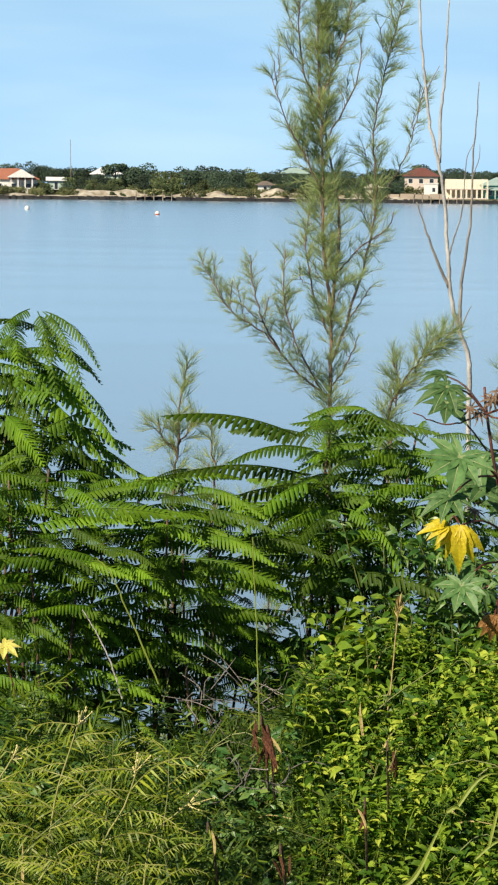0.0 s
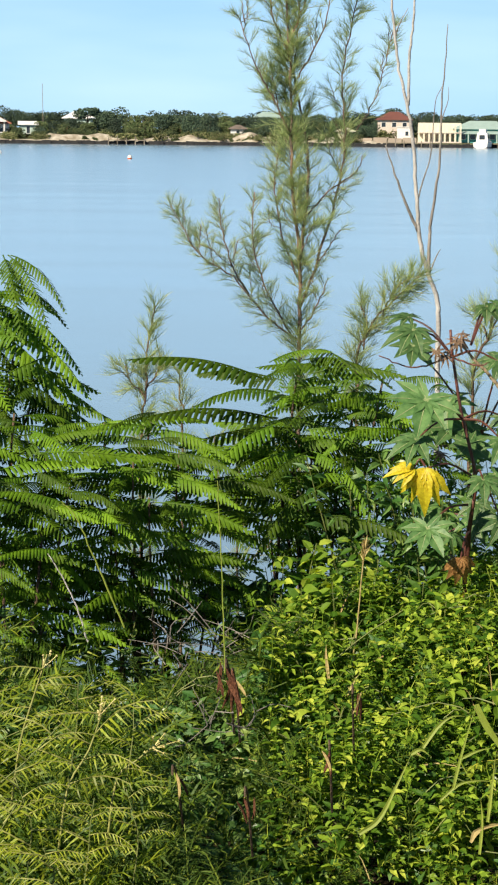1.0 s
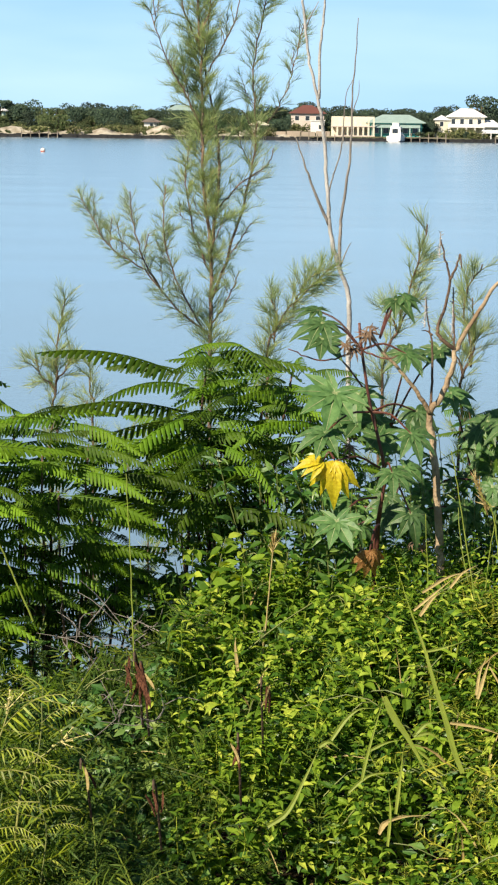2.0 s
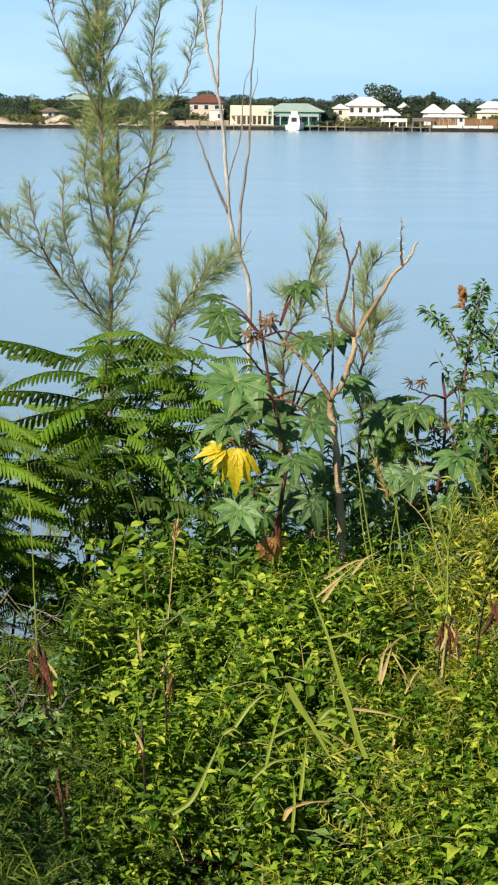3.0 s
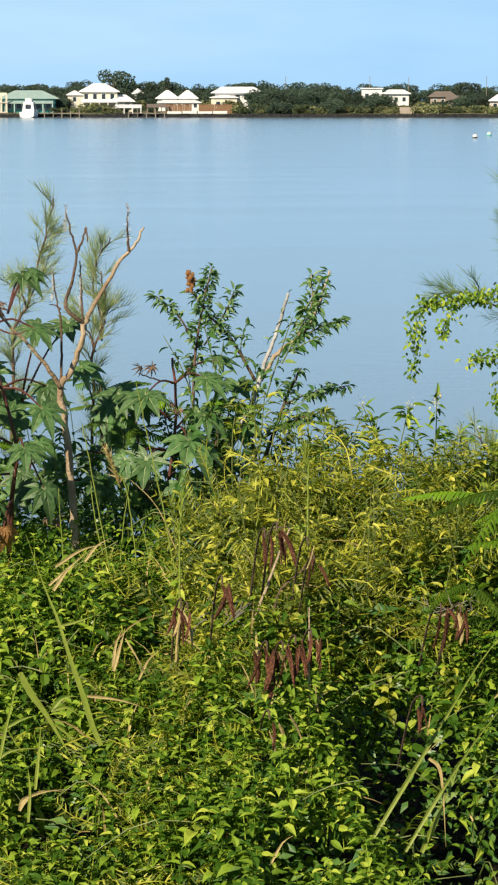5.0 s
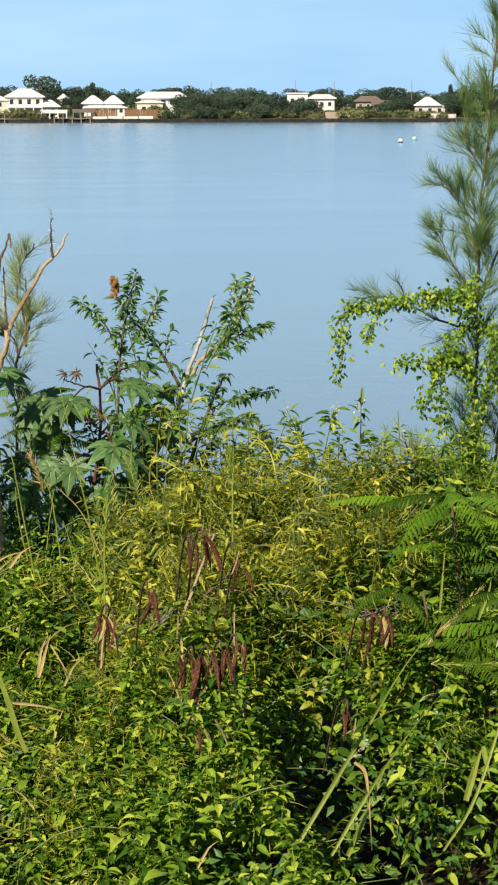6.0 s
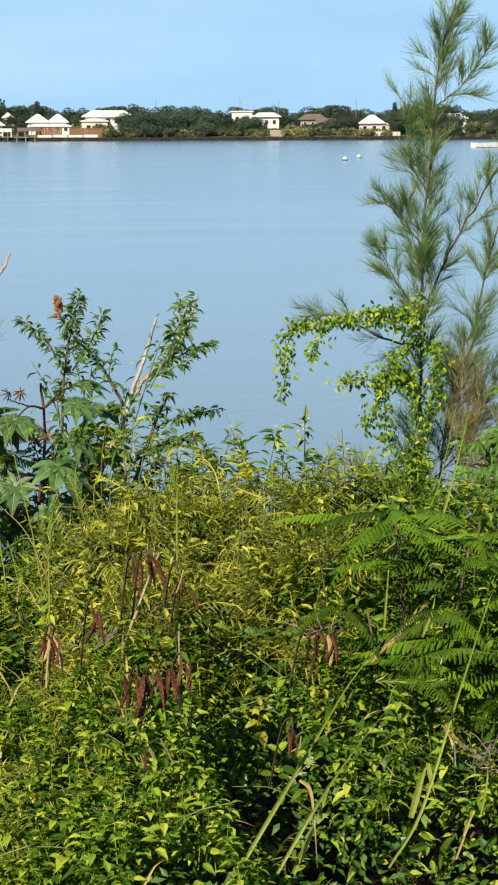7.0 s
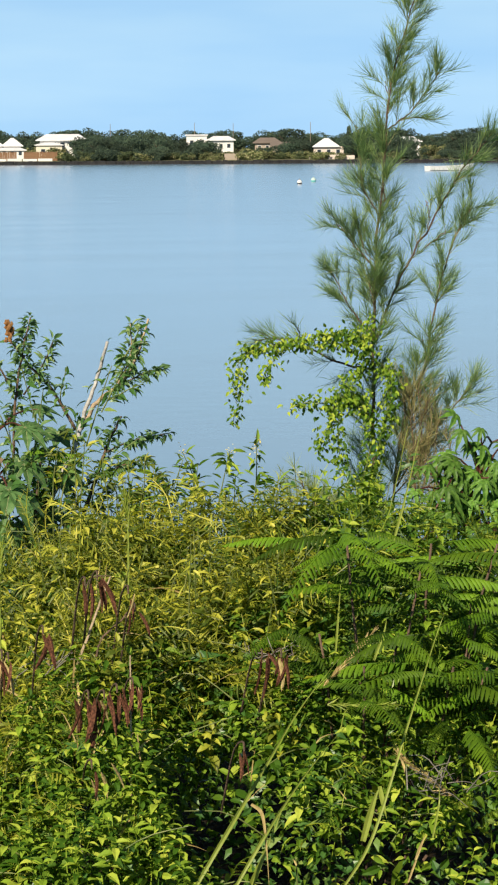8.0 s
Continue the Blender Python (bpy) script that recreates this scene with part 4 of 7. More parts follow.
casuarina("casuarina_tree", "tall slender casuarina with reddish stems and wispy needles", (0.51, 16.98, 0.00), [
    ([(0.51, 16.98, 0.00), (0.49, 16.98, 1.10), (0.48, 16.99, 1.89), (0.48, 16.99, 2.37), (0.43, 16.99, 2.85), (0.42, 16.99, 3.22), (0.40, 16.99, 3.70), (0.37, 16.99, 4.21), (0.40, 16.99, 4.82), (0.42, 16.99, 5.22)], 0.022, 50, 0.24, 18, 0.13, 0.75),
    ([(0.48, 16.99, 2.37), (0.53, 16.98, 2.85), (0.51, 17.08, 3.22), (0.44, 17.09, 3.55), (0.46, 17.09, 3.99), (0.51, 17.18, 4.44)], 0.016, 40, 0.24, 13, 0.13, 0.7),
    ([(0.49, 16.98, 2.07), (0.62, 17.08, 2.42), (0.74, 17.17, 2.85), (0.78, 17.17, 3.22), (0.75, 17.17, 3.56), (0.84, 17.17, 4.04), (0.95, 17.16, 4.48)], 0.014, 46, 0.24, 14, 0.11, 0.75),
    ([(0.85, 17.17, 3.22), (0.97, 17.26, 3.41), (1.04, 17.26, 3.65), (1.10, 17.25, 3.93)], 0.006, 30, 0.2, 12, 0.10, 0.7),
    ([(0.47, 16.99, 1.85), (0.28, 16.89, 2.00), (0.04, 16.79, 2.27), (-0.18, 16.69, 2.43), (-0.36, 16.69, 2.73)], 0.011, 52, 0.20, 13, 0.09, 0.7),
    ([(0.43, 16.99, 1.89), (0.26, 16.79, 2.19), (0.17, 16.79, 2.52), (0.18, 16.79, 2.82)], 0.009, 50, 0.20, 13, 0.09, 0.7),
    ([(0.15, 16.89, 2.15), (0.03, 16.69, 2.38), (-0.03, 16.69, 2.60), (-0.05, 16.69, 2.78)], 0.009, 44, 0.18, 12, 0.08, 0.7),
    ([(0.42, 16.99, 3.18), (0.28, 16.89, 3.45), (0.16, 16.79, 3.67), (0.06, 16.79, 3.95)], 0.008, 26, 0.22, 12, 0.10, 0.7),
    ([(0.48, 16.99, 1.89), (0.60, 16.98, 2.08), (0.67, 16.98, 2.26)], 0.009, 26, 0.2, 13, 0.10, 0.7),
    ([(0.47, 16.99, 2.26), (0.37, 16.99, 2.52), (0.32, 16.99, 2.81), (0.33, 16.99, 3.07)], 0.010, 36, 0.2, 13, 0.10, 0.7),
    ([(0.53, 16.98, 2.67), (0.66, 17.08, 2.81), (0.85, 17.07, 2.95), (0.89, 17.07, 3.06)], 0.008, 14, 0.2, 11, 0.09, 0.7),
    ([(0.61, 16.98, 2.37), (0.72, 17.08, 2.52), (0.75, 17.07, 2.57)], 0.006, 14, 0.2, 11, 0.09, 0.7),
    ([(0.40, 16.99, 3.70), (0.29, 16.99, 3.95), (0.25, 16.99, 4.28), (0.27, 16.99, 4.64)], 0.010, 38, 0.25, 14, 0.12, 0.7),
    ([(0.39, 16.99, 3.77), (0.49, 16.98, 4.02), (0.57, 16.98, 4.28), (0.59, 16.98, 4.57)], 0.010, 34, 0.25, 14, 0.12, 0.7),
    ([(0.40, 16.99, 3.22), (0.33, 16.99, 3.37), (0.28, 16.99, 3.66)], 0.008, 38, 0.25, 14, 0.12, 0.7),
    ([(0.45, 16.99, 3.55), (0.54, 16.98, 3.70), (0.64, 16.98, 3.95), (0.66, 16.98, 4.21)], 0.008, 20, 0.22, 12, 0.1, 0.7),
], None, 0.80, None, 1.9, 3.2)
casuarina("casuarina_tree", "young casuarina with soft bright green drooping needles", (4.61, 14.80, 0.84), [
    ([(4.61, 14.80, 0.84), (4.62, 14.80, 1.39), (4.62, 14.80, 1.94), (4.63, 14.79, 2.48), (4.69, 14.78, 3.22), (4.74, 14.76, 3.68), (4.86, 14.72, 4.11)], 0.020, 27, 0.34, 22, 0.17, 0.5),
    ([(4.75, 14.86, 1.03), (4.82, 14.84, 1.52), (4.93, 14.80, 1.86), (5.01, 14.78, 2.30), (5.09, 14.75, 2.61), (5.21, 14.71, 2.86)], 0.012, 27, 0.30, 20, 0.16, 0.5),
    ([(4.63, 14.79, 2.07), (4.78, 14.85, 2.39), (4.98, 14.79, 2.76), (5.13, 14.73, 3.05), (5.29, 14.68, 3.25)], 0.012, 18, 0.24, 16, 0.18, 0.5),
    ([(4.78, 14.85, 1.17), (5.01, 14.88, 1.47), (5.17, 14.83, 1.68), (5.28, 14.79, 1.85)], 0.009, 24, 0.26, 18, 0.18, 0.5),
    ([(4.61, 14.80, 1.89), (4.37, 14.77, 1.95), (4.08, 14.74, 2.09), (3.87, 14.80, 2.09)], 0.011, 12, 0.22, 14, 0.16, 0.5),
    ([(4.66, 14.78, 2.81), (4.56, 14.81, 2.98), (4.52, 14.83, 3.35)], 0.008, 25, 0.28, 20, 0.16, 0.5),
    ([(4.63, 14.79, 2.48), (4.48, 14.84, 2.68), (4.40, 14.86, 2.78)], 0.008, 25, 0.28, 20, 0.16, 0.5),
    ([(4.62, 14.80, 2.07), (4.48, 14.84, 2.28), (4.38, 14.87, 2.48)], 0.008, 25, 0.28, 20, 0.16, 0.5),
    ([(4.70, 14.77, 3.32), (4.85, 14.72, 3.45), (4.99, 14.68, 3.66)], 0.007, 27, 0.28, 20, 0.16, 0.5),
    ([(4.82, 14.84, 1.38), (4.85, 14.83, 1.65), (4.90, 14.81, 1.93)], 0.007, 31, 0.24, 16, 0.16, 0.5),
    ([(4.75, 14.86, 1.10), (4.90, 14.81, 1.28), (5.01, 14.78, 1.52)], 0.007, 31, 0.24, 16, 0.16, 0.5),
], M_BARK, 0.0, M_SOFTNEEDLE, 1.7, 1.5)
def dry_foliage():
    """Brown dead sprays hanging at the foot of the young casuarina."""
    t = thing("dead_casuarina_branch", (4.84, 14.52, 0.97), "brown dead casuarina branch with hanging dry needles", "branch")
    n, w = Soup(), Soup()
    for a, b in (((4.80, 14.53, 1.08), (4.76, 14.54, 1.78)), ((4.84, 14.52, 1.08), (4.88, 14.50, 1.68)), ((4.82, 14.52, 1.08), (4.83, 14.52, 1.82)), ((4.88, 14.50, 1.04), (4.96, 14.48, 1.45))):
        line = curve([a, b], 8, 0.01)
        w.tube(line, 0.006, 0.002, 5)
        for k in range(26):
            q = line[int(rng.integers(1, 8))] + rng.normal(0, 0.03, 3)
            needle_spray(n, w, q, (rng.normal(0, 0.35), rng.normal(0, 0.3), rng.choice((-0.5, 1.0))), 0.16, 8, 0.13)
    w.make("twig", M_BARK, t)["kind"] = "stuff"
    n.make("needles", M_DRYNEEDLE, t)["kind"] = "stuff"


dry_foliage()
SAPLING = "small casuarina sapling with wispy pale green needles"
for _b, _pts, _d in (
    ((-0.43, 12.99, 1.59), ([(-0.43, 12.99, 1.59), (-0.41, 12.99, 1.87), (-0.40, 12.99, 2.13), (-0.36, 12.99, 2.33)], [(-0.41, 12.99, 1.87), (-0.49, 12.99, 1.96), (-0.51, 12.99, 2.03)], [(-0.41, 12.99, 1.90), (-0.34, 12.99, 2.02), (-0.32, 12.99, 2.06)]), 42),
    ((0.65, 12.97, 1.89), ([(0.65, 12.97, 1.89), (0.70, 12.97, 2.20), (0.81, 12.96, 2.35), (0.98, 12.95, 2.52)], [(0.69, 12.97, 2.12), (0.70, 12.97, 2.26), (0.67, 12.97, 2.34)], [(0.78, 12.97, 2.29), (0.84, 12.96, 2.43), (0.88, 12.96, 2.46)]), 48),
    ((1.04, 10.96, 2.05), ([(1.04, 10.96, 2.05), (1.10, 10.95, 2.34), (1.16, 10.94, 2.56), (1.22, 10.94, 2.80)], [(1.10, 10.95, 2.34), (1.19, 10.94, 2.53)], [(1.10, 10.95, 2.34), (1.05, 10.96, 2.48)]), 30),
    ((1.44, 11.41, 1.95), ([(1.44, 11.41, 1.95), (1.48, 11.41, 2.20), (1.44, 11.41, 2.45), (1.52, 11.40, 2.61)], [(1.48, 11.41, 2.15), (1.50, 11.41, 2.30), (1.48, 11.41, 2.46)], [(1.45, 11.41, 2.10), (1.39, 11.42, 2.30)]), 30),
    ((-0.22, 12.99, 1.65), ([(-0.22, 12.99, 1.65), (-0.23, 12.99, 1.85), (-0.24, 12.99, 2.03)], [(-0.22, 12.99, 1.70), (-0.25, 12.99, 1.82)]), 26),
    ((0.07, 13.99, 0.78), ([(0.07, 13.99, 0.78), (0.06, 13.99, 1.16), (0.09, 13.99, 1.56)], [(0.07, 13.99, 0.97), (0.19, 13.99, 1.28), (0.24, 13.99, 1.53)], [(0.07, 13.99, 1.00), (-0.03, 13.99, 1.31), (-0.06, 13.99, 1.56)], [(0.07, 13.99, 0.84), (0.25, 13.99, 0.97), (0.31, 13.99, 1.19)]), 26),
    ((3.34, 11.53, 1.45), ([(3.34, 11.53, 1.45), (3.30, 11.54, 1.59), (3.26, 11.55, 1.67)], [(3.34, 11.53, 1.48), (3.39, 11.51, 1.59)], [(3.34, 11.53, 1.48), (3.19, 11.57, 1.59)]), 30),
):
    casuarina("casuarina_sapling", SAPLING, _b, [(p, 0.008 if i == 0 else 0.005, _d * 1.9, 0.12, 13, 0.085, 0.6) for i, p in enumerate(_pts)], M_BARK)


# ---------------------------------------------------------------- bare trees
def bare_tree(name, label, lines, material, slim, tip=None, sides=7):
    lines = [(rooted(lines[0][0]), *lines[0][1:])] + list(lines[1:])
    t = thing(name, lines[0][0][0], label, "tree")
    for i, (pts, r0, r1) in enumerate(lines):
        r0, r1 = r0 * slim, r1 * slim * 0.7
        s = Soup()
        n = 5 * len(pts)
        line = curve(pts, n, r0 * 0.16)
        s.tube(line, r0, r1, sides)
        s.make("trunk" if i == 0 else "branch", tip if tip and i > 1 else material, t, smooth=True)
    return t


bare_tree("dead_tree", "tall thin leafless tree with pale grey bark", [
    ([(1.314, 15.95, 1.771), (1.307, 15.95, 2.159), (1.254, 15.95, 2.320), (1.201, 15.95, 2.493), (1.173, 15.95, 2.691), (1.156, 15.95, 2.938), (1.132, 15.95, 3.183), (1.099, 15.95, 3.379), (1.046, 15.95, 3.574), (1.013, 15.95, 3.817), (0.990, 15.95, 4.011), (0.970, 15.95, 4.261), (0.960, 15.95, 4.511)], 0.019, 0.009),
    ([(1.104, 15.95, 3.374), (1.104, 15.95, 3.648), (1.127, 15.95, 3.891), (1.132, 15.95, 4.013), (1.142, 15.95, 4.313), (1.162, 15.95, 4.563)], 0.011, 0.006),
    ([(1.249, 15.95, 2.337), (1.248, 15.95, 2.543), (1.260, 15.95, 2.692), (1.292, 15.95, 2.939), (1.308, 15.95, 3.185), (1.309, 15.95, 3.406), (1.329, 15.95, 3.650), (1.337, 15.95, 3.869)], 0.013, 0.004),
    ([(1.177, 15.95, 2.605), (1.084, 15.95, 2.814), (1.019, 15.95, 2.986), (0.967, 15.95, 3.133)], 0.012, 0.005),
    ([(1.169, 15.95, 2.790), (1.201, 15.95, 2.914), (1.248, 15.95, 3.086), (1.267, 15.95, 3.381), (1.307, 15.95, 3.491)], 0.006, 0.003),
    ([(1.018, 15.95, 3.793), (1.042, 15.95, 3.866), (1.094, 15.95, 3.964)], 0.006, 0.003),
    ([(1.242, 15.95, 2.320), (1.289, 15.95, 2.445), (1.318, 15.95, 2.499)], 0.006, 0.003),
    ([(1.308, 15.95, 3.283), (1.346, 15.95, 3.406), (1.349, 15.95, 3.492)], 0.004, 0.002),
], M_GREYDEAD, 0.9, M_GREYTWIG)


def seed_bristle(tip, n, h):
    """A dry spike of empty seed cups on a dead twig."""
    t = thing("dry_seed_spike", tip, "bleached dry seed spike on a dead twig", "seed spike", "dry seed spikes")
    s = Soup()
    z = np.linspace(-h, h * 0.35, n)
    p = np.stack([tip[0] + 0.02 * z, np.full(n, tip[1]), tip[2] + z], 1)
    d = dirs(n, 0.5) + np.array([0, 0, 0.4])
    s.scatter([(x * 5, y, q) for x, y, q in BLADE_V], BLADE_F, frames(p, d, rng.normal(0, 1, (n, 3)), rng.uniform(0.010, 0.022, n)))
    s.tube(curve([p[0], p[n // 2], p[-1]], 4), 0.003, 0.0015, 4)
    s.make("seed_cups", M_GREYDEAD, t)["kind"] = "stuff"


bare_tree("dead_shrub", "forked dead shrub with peeling tan bark", [
    ([(1.14, 9.54, 1.43), (1.136, 9.54, 1.585), (1.124, 9.53, 1.77), (1.103, 9.54, 1.98), (1.087, 9.54, 2.14), (1.124, 9.54, 2.213), (1.166, 9.54, 2.319), (1.18, 9.54, 2.387), (1.235, 9.54, 2.488), (1.302, 9.54, 2.604), (1.347, 9.54, 2.653), (1.38, 9.54, 2.69), (1.402, 9.54, 2.741)], 0.019, 0.006),
    ([(1.087, 9.54, 2.146), (1.018, 9.52, 2.251), (0.932, 9.50, 2.349), (0.842, 9.48, 2.443)], 0.010, 0.006),
    ([(1.18, 9.54, 2.385), (1.131, 9.53, 2.42), (1.107, 9.53, 2.462), (1.132, 9.53, 2.55), (1.149, 9.53, 2.649), (1.127, 9.53, 2.728), (1.109, 9.53, 2.805)], 0.009, 0.004),
    ([(1.147, 9.53, 2.645), (1.17, 9.53, 2.693), (1.184, 9.53, 2.745)], 0.006, 0.004),
    ([(1.184, 9.53, 2.742), (1.187, 9.52, 2.715), (1.188, 9.52, 2.69)], 0.004, 0.003),
    ([(1.345, 9.54, 2.651), (1.34, 9.54, 2.72), (1.342, 9.54, 2.80)], 0.006, 0.003),
    ([(1.087, 9.55, 2.146), (1.093, 9.56, 2.287), (1.091, 9.56, 2.403), (1.072, 9.56, 2.498), (1.063, 9.56, 2.58)], 0.006, 0.003),
    ([(1.172, 9.54, 2.372), (1.169, 9.55, 2.488), (1.163, 9.55, 2.62)], 0.005, 0.003),
    ([(1.091, 9.56, 2.44), (1.07, 9.56, 2.455), (1.05, 9.56, 2.458)], 0.004, 0.002),
], M_DEAD, 0.95, M_BARK)
for _c, _n, _h in (((1.109, 9.53, 2.80), 22, 0.07), ((1.342, 9.54, 2.79), 26, 0.10), ((1.063, 9.56, 2.56), 22, 0.09), ((1.165, 9.55, 2.56), 18, 0.12)):
    seed_bristle(_c, _n, _h)


# ---------------------------------------------------------------- poinciana shrubs
def frond_mesh(seed, droop, bend):
    """A bipinnate leaf one metre long: a rachis with paired drooping comb-like pinnae."""
    r = np.random.default_rng(seed)
    s = Soup()
    n = 22
    u = np.linspace(0, 1, n)
    line = np.stack([bend * u ** 2, u, 0.06 * np.sin(u * math.pi) - droop * u ** 2.2], 1)
    s.tube(line[::2], 0.008, 0.003, 4)
    for i in range(2, n):
        w = 0.135 * (math.sin(math.pi * min(1.0, 0.20 + 0.80 * u[i]) ** 0.9) ** 0.6 + 0.12) * r.uniform(0.85, 1.1)
        for side in (-1, 1):
            fall = r.uniform(0.55, 1.1)
            d = unit([side, 0.42 + 0.5 * u[i], -fall * 0.55])
            e = unit([side * 0.7, 0.42, -fall * 1.2])
            p0 = line[i]
            p1 = p0 + d * w * 0.5
            p2 = p1 + e * w * 0.5
            h = 0.0180 * r.uniform(0.9, 1.1)
            along = np.array([0, 1, 0.0])
            pts, f = [], []
            m = 3
            for k in range(m + 1):
                q = k / m
                c = p0 * (1 - q) ** 2 + 2 * p1 * q * (1 - q) + p2 * q * q
                hw = h * (1.12 - 0.2 * q) * (1.0 - 0.5 * q ** 4)
                pts += [c - along * hw + np.array([0, 0, -0.25 * hw]), c, c + along * hw + np.array([0, 0, -0.25 * hw])]
            for k in range(m):
                a = 3 * k
                f += [(a, a + 1, a + 4, a + 3), (a + 1, a + 2, a + 5, a + 4)]
            s.add(pts, f)
    me = bpy.data.meshes.new("frond")
    me.from_pydata(np.concatenate(s.v).tolist(), [], s.f)
    me.materials.append(M_FROND)
    return me


FRONDS = [frond_mesh(1, 0.06, 0.05), frond_mesh(2, 0.16, -0.08), frond_mesh(3, 0.34, 0.04), frond_mesh(4, 0.10, 0.12)]


def frond_at(base, tip, k, parent, roll=0.0, lean=-0.5):
    b, t = Vector(base), Vector(tip)
    y = (t - b).normalized()
    up = Vector((lean * 0.44, lean, 1)) + Vector((0.3 * math.sin(roll), 0, 0))
    x = y.cross(up).normalized()
    z = x.cross(y)
    L = (t - b).length
    m = Matrix((x, y, z)).transposed().to_4x4() @ Matrix.Rotation(roll, 4, "Y")
    m = Matrix.Translation(b - Vector(parent_place(parent))) @ m @ Matrix.Scale(L, 4)
    return share("frond", FRONDS[k], m, parent)


def poinciana(label, base, nodes, heroes=(), stem=0.018, lean=-0.5):
    """nodes: (place, number of fronds, length, lift): whorls of fronds joined to the base by branches."""
    t = thing("poinciana_shrub", base, label, "shrub", "feathery-leaved shrubs on the bank")
    b = np.array(base)
    b[2] = min(b[2], bank_height(b[0], b[1]) - 0.04)
    for i, (p, n, L, lift) in enumerate(nodes):
        p = np.array(p)
        s = Soup()
        mid = b * 0.45 + p * 0.55 + np.array([0, 0, -0.12]) + rng.normal(0, 0.04, 3)
        s.tube(curve([b + rng.normal(0, 0.02, 3) * (1, 1, 0), mid, p], 10, 0.004), stem * 0.6, 0.004, 6)
        s.make("branch", M_BARK, t, smooth=True)
        a0 = rng.uniform(0, 6.28)
        for j in range(int(n * 2.8)):
            a = a0 + j * 2.4 + rng.normal(0, 0.25)
            ll = L * rng.uniform(0.65, 1.15)
            d = np.array([math.cos(a), math.sin(a) * 0.8, lift + rng.normal(0.02, 0.10)])
            q = p + np.array([rng.normal(0, 0.09), rng.normal(0, 0.09), -0.022 * j * rng.uniform(0.3, 1.3)])
            frond_at(q, q + unit(d) * ll, int(rng.choice([0, 0, 1, 3, 3, 2])), t, rng.normal(0, 0.18), lean)
    for p, q, k in heroes:
        frond_at(p, q, k, t, 0.0, -0.22)
    return t


POIN = "spreading poinciana shrub with layered feathery green fronds"
poinciana(POIN, (0.32, 10.59, 1.35), [
    ((0.28, 10.39, 2.27), 4, 0.40, 0.0), ((0.26, 10.49, 2.14), 5, 0.42, 0.0), ((0.23, 10.39, 2.03), 6, 0.45, -0.05), ((0.34, 10.29, 1.98), 6, 0.42, -0.05), ((0.44, 10.38, 1.85), 6, 0.40, -0.1),
    ((0.22, 10.69, 1.81), 6, 0.42, -0.1), ((0.51, 10.48, 2.07), 5, 0.38, 0.0), ((0.40, 10.38, 1.69), 5, 0.38, -0.1), ((0.54, 10.68, 2.17), 4, 0.36, 0.0), ((0.19, 10.89, 1.59), 5, 0.4, -0.1),
    ((0.62, 10.30, 2.24), 4, 0.34, 0.0), ((0.70, 10.20, 2.10), 5, 0.34, -0.05), ((0.60, 10.40, 1.92), 5, 0.36, -0.05),
], [((0.15, 10.19, 2.23), (-0.37, 9.99, 2.35), 0), ((0.20, 10.09, 2.19), (-0.16, 9.89, 2.21), 1), ((0.17, 10.09, 2.09), (-0.33, 9.89, 2.13), 0), ((0.20, 9.99, 2.08), (-0.16, 9.79, 1.92), 2),
    ((0.27, 10.19, 2.31), (0.15, 9.74, 2.30), 1), ((0.16, 10.19, 2.30), (0.40, 10.08, 2.39), 3), ((0.29, 10.19, 2.31), (0.65, 10.17, 2.32), 2), ((0.34, 10.29, 2.34), (0.47, 9.78, 2.32), 1), ((0.33, 9.99, 1.97), (0.56, 9.77, 1.87), 2),
    ((0.31, 9.99, 1.97), (0.05, 9.79, 1.83), 1), ((0.36, 9.98, 1.84), (0.05, 9.79, 1.64), 2), ((0.37, 9.98, 2.17), (0.23, 9.59, 2.12), 0)])
poinciana(POIN, (-0.30, 10.14, 1.17), [
    ((-0.31, 10.04, 2.11), 5, 0.32, 0.0), ((-0.19, 9.94, 1.97), 6, 0.36, -0.05), ((-0.36, 9.74, 1.99), 6, 0.36, -0.05), ((-0.48, 9.94, 2.08), 5, 0.34, 0.0), ((-0.11, 10.04, 1.82), 5, 0.32, -0.05),
    ((-0.30, 9.74, 1.82), 6, 0.36, -0.1), ((-0.45, 9.84, 1.78), 6, 0.36, -0.1), ((-0.17, 9.94, 1.64), 5, 0.34, -0.1), ((-0.36, 9.84, 1.59), 5, 0.36, -0.15), ((-0.06, 10.04, 1.51), 4, 0.31, -0.1), ((-0.55, 10.03, 1.48), 4, 0.34, -0.15), ((-0.36, 9.94, 1.35), 5, 0.34, -0.1), ((-0.17, 10.04, 1.35), 5, 0.32, -0.1), ((-0.52, 9.93, 1.30), 4, 0.32, -0.1), ((-0.03, 10.14, 1.29), 3, 0.29, -0.1),
])
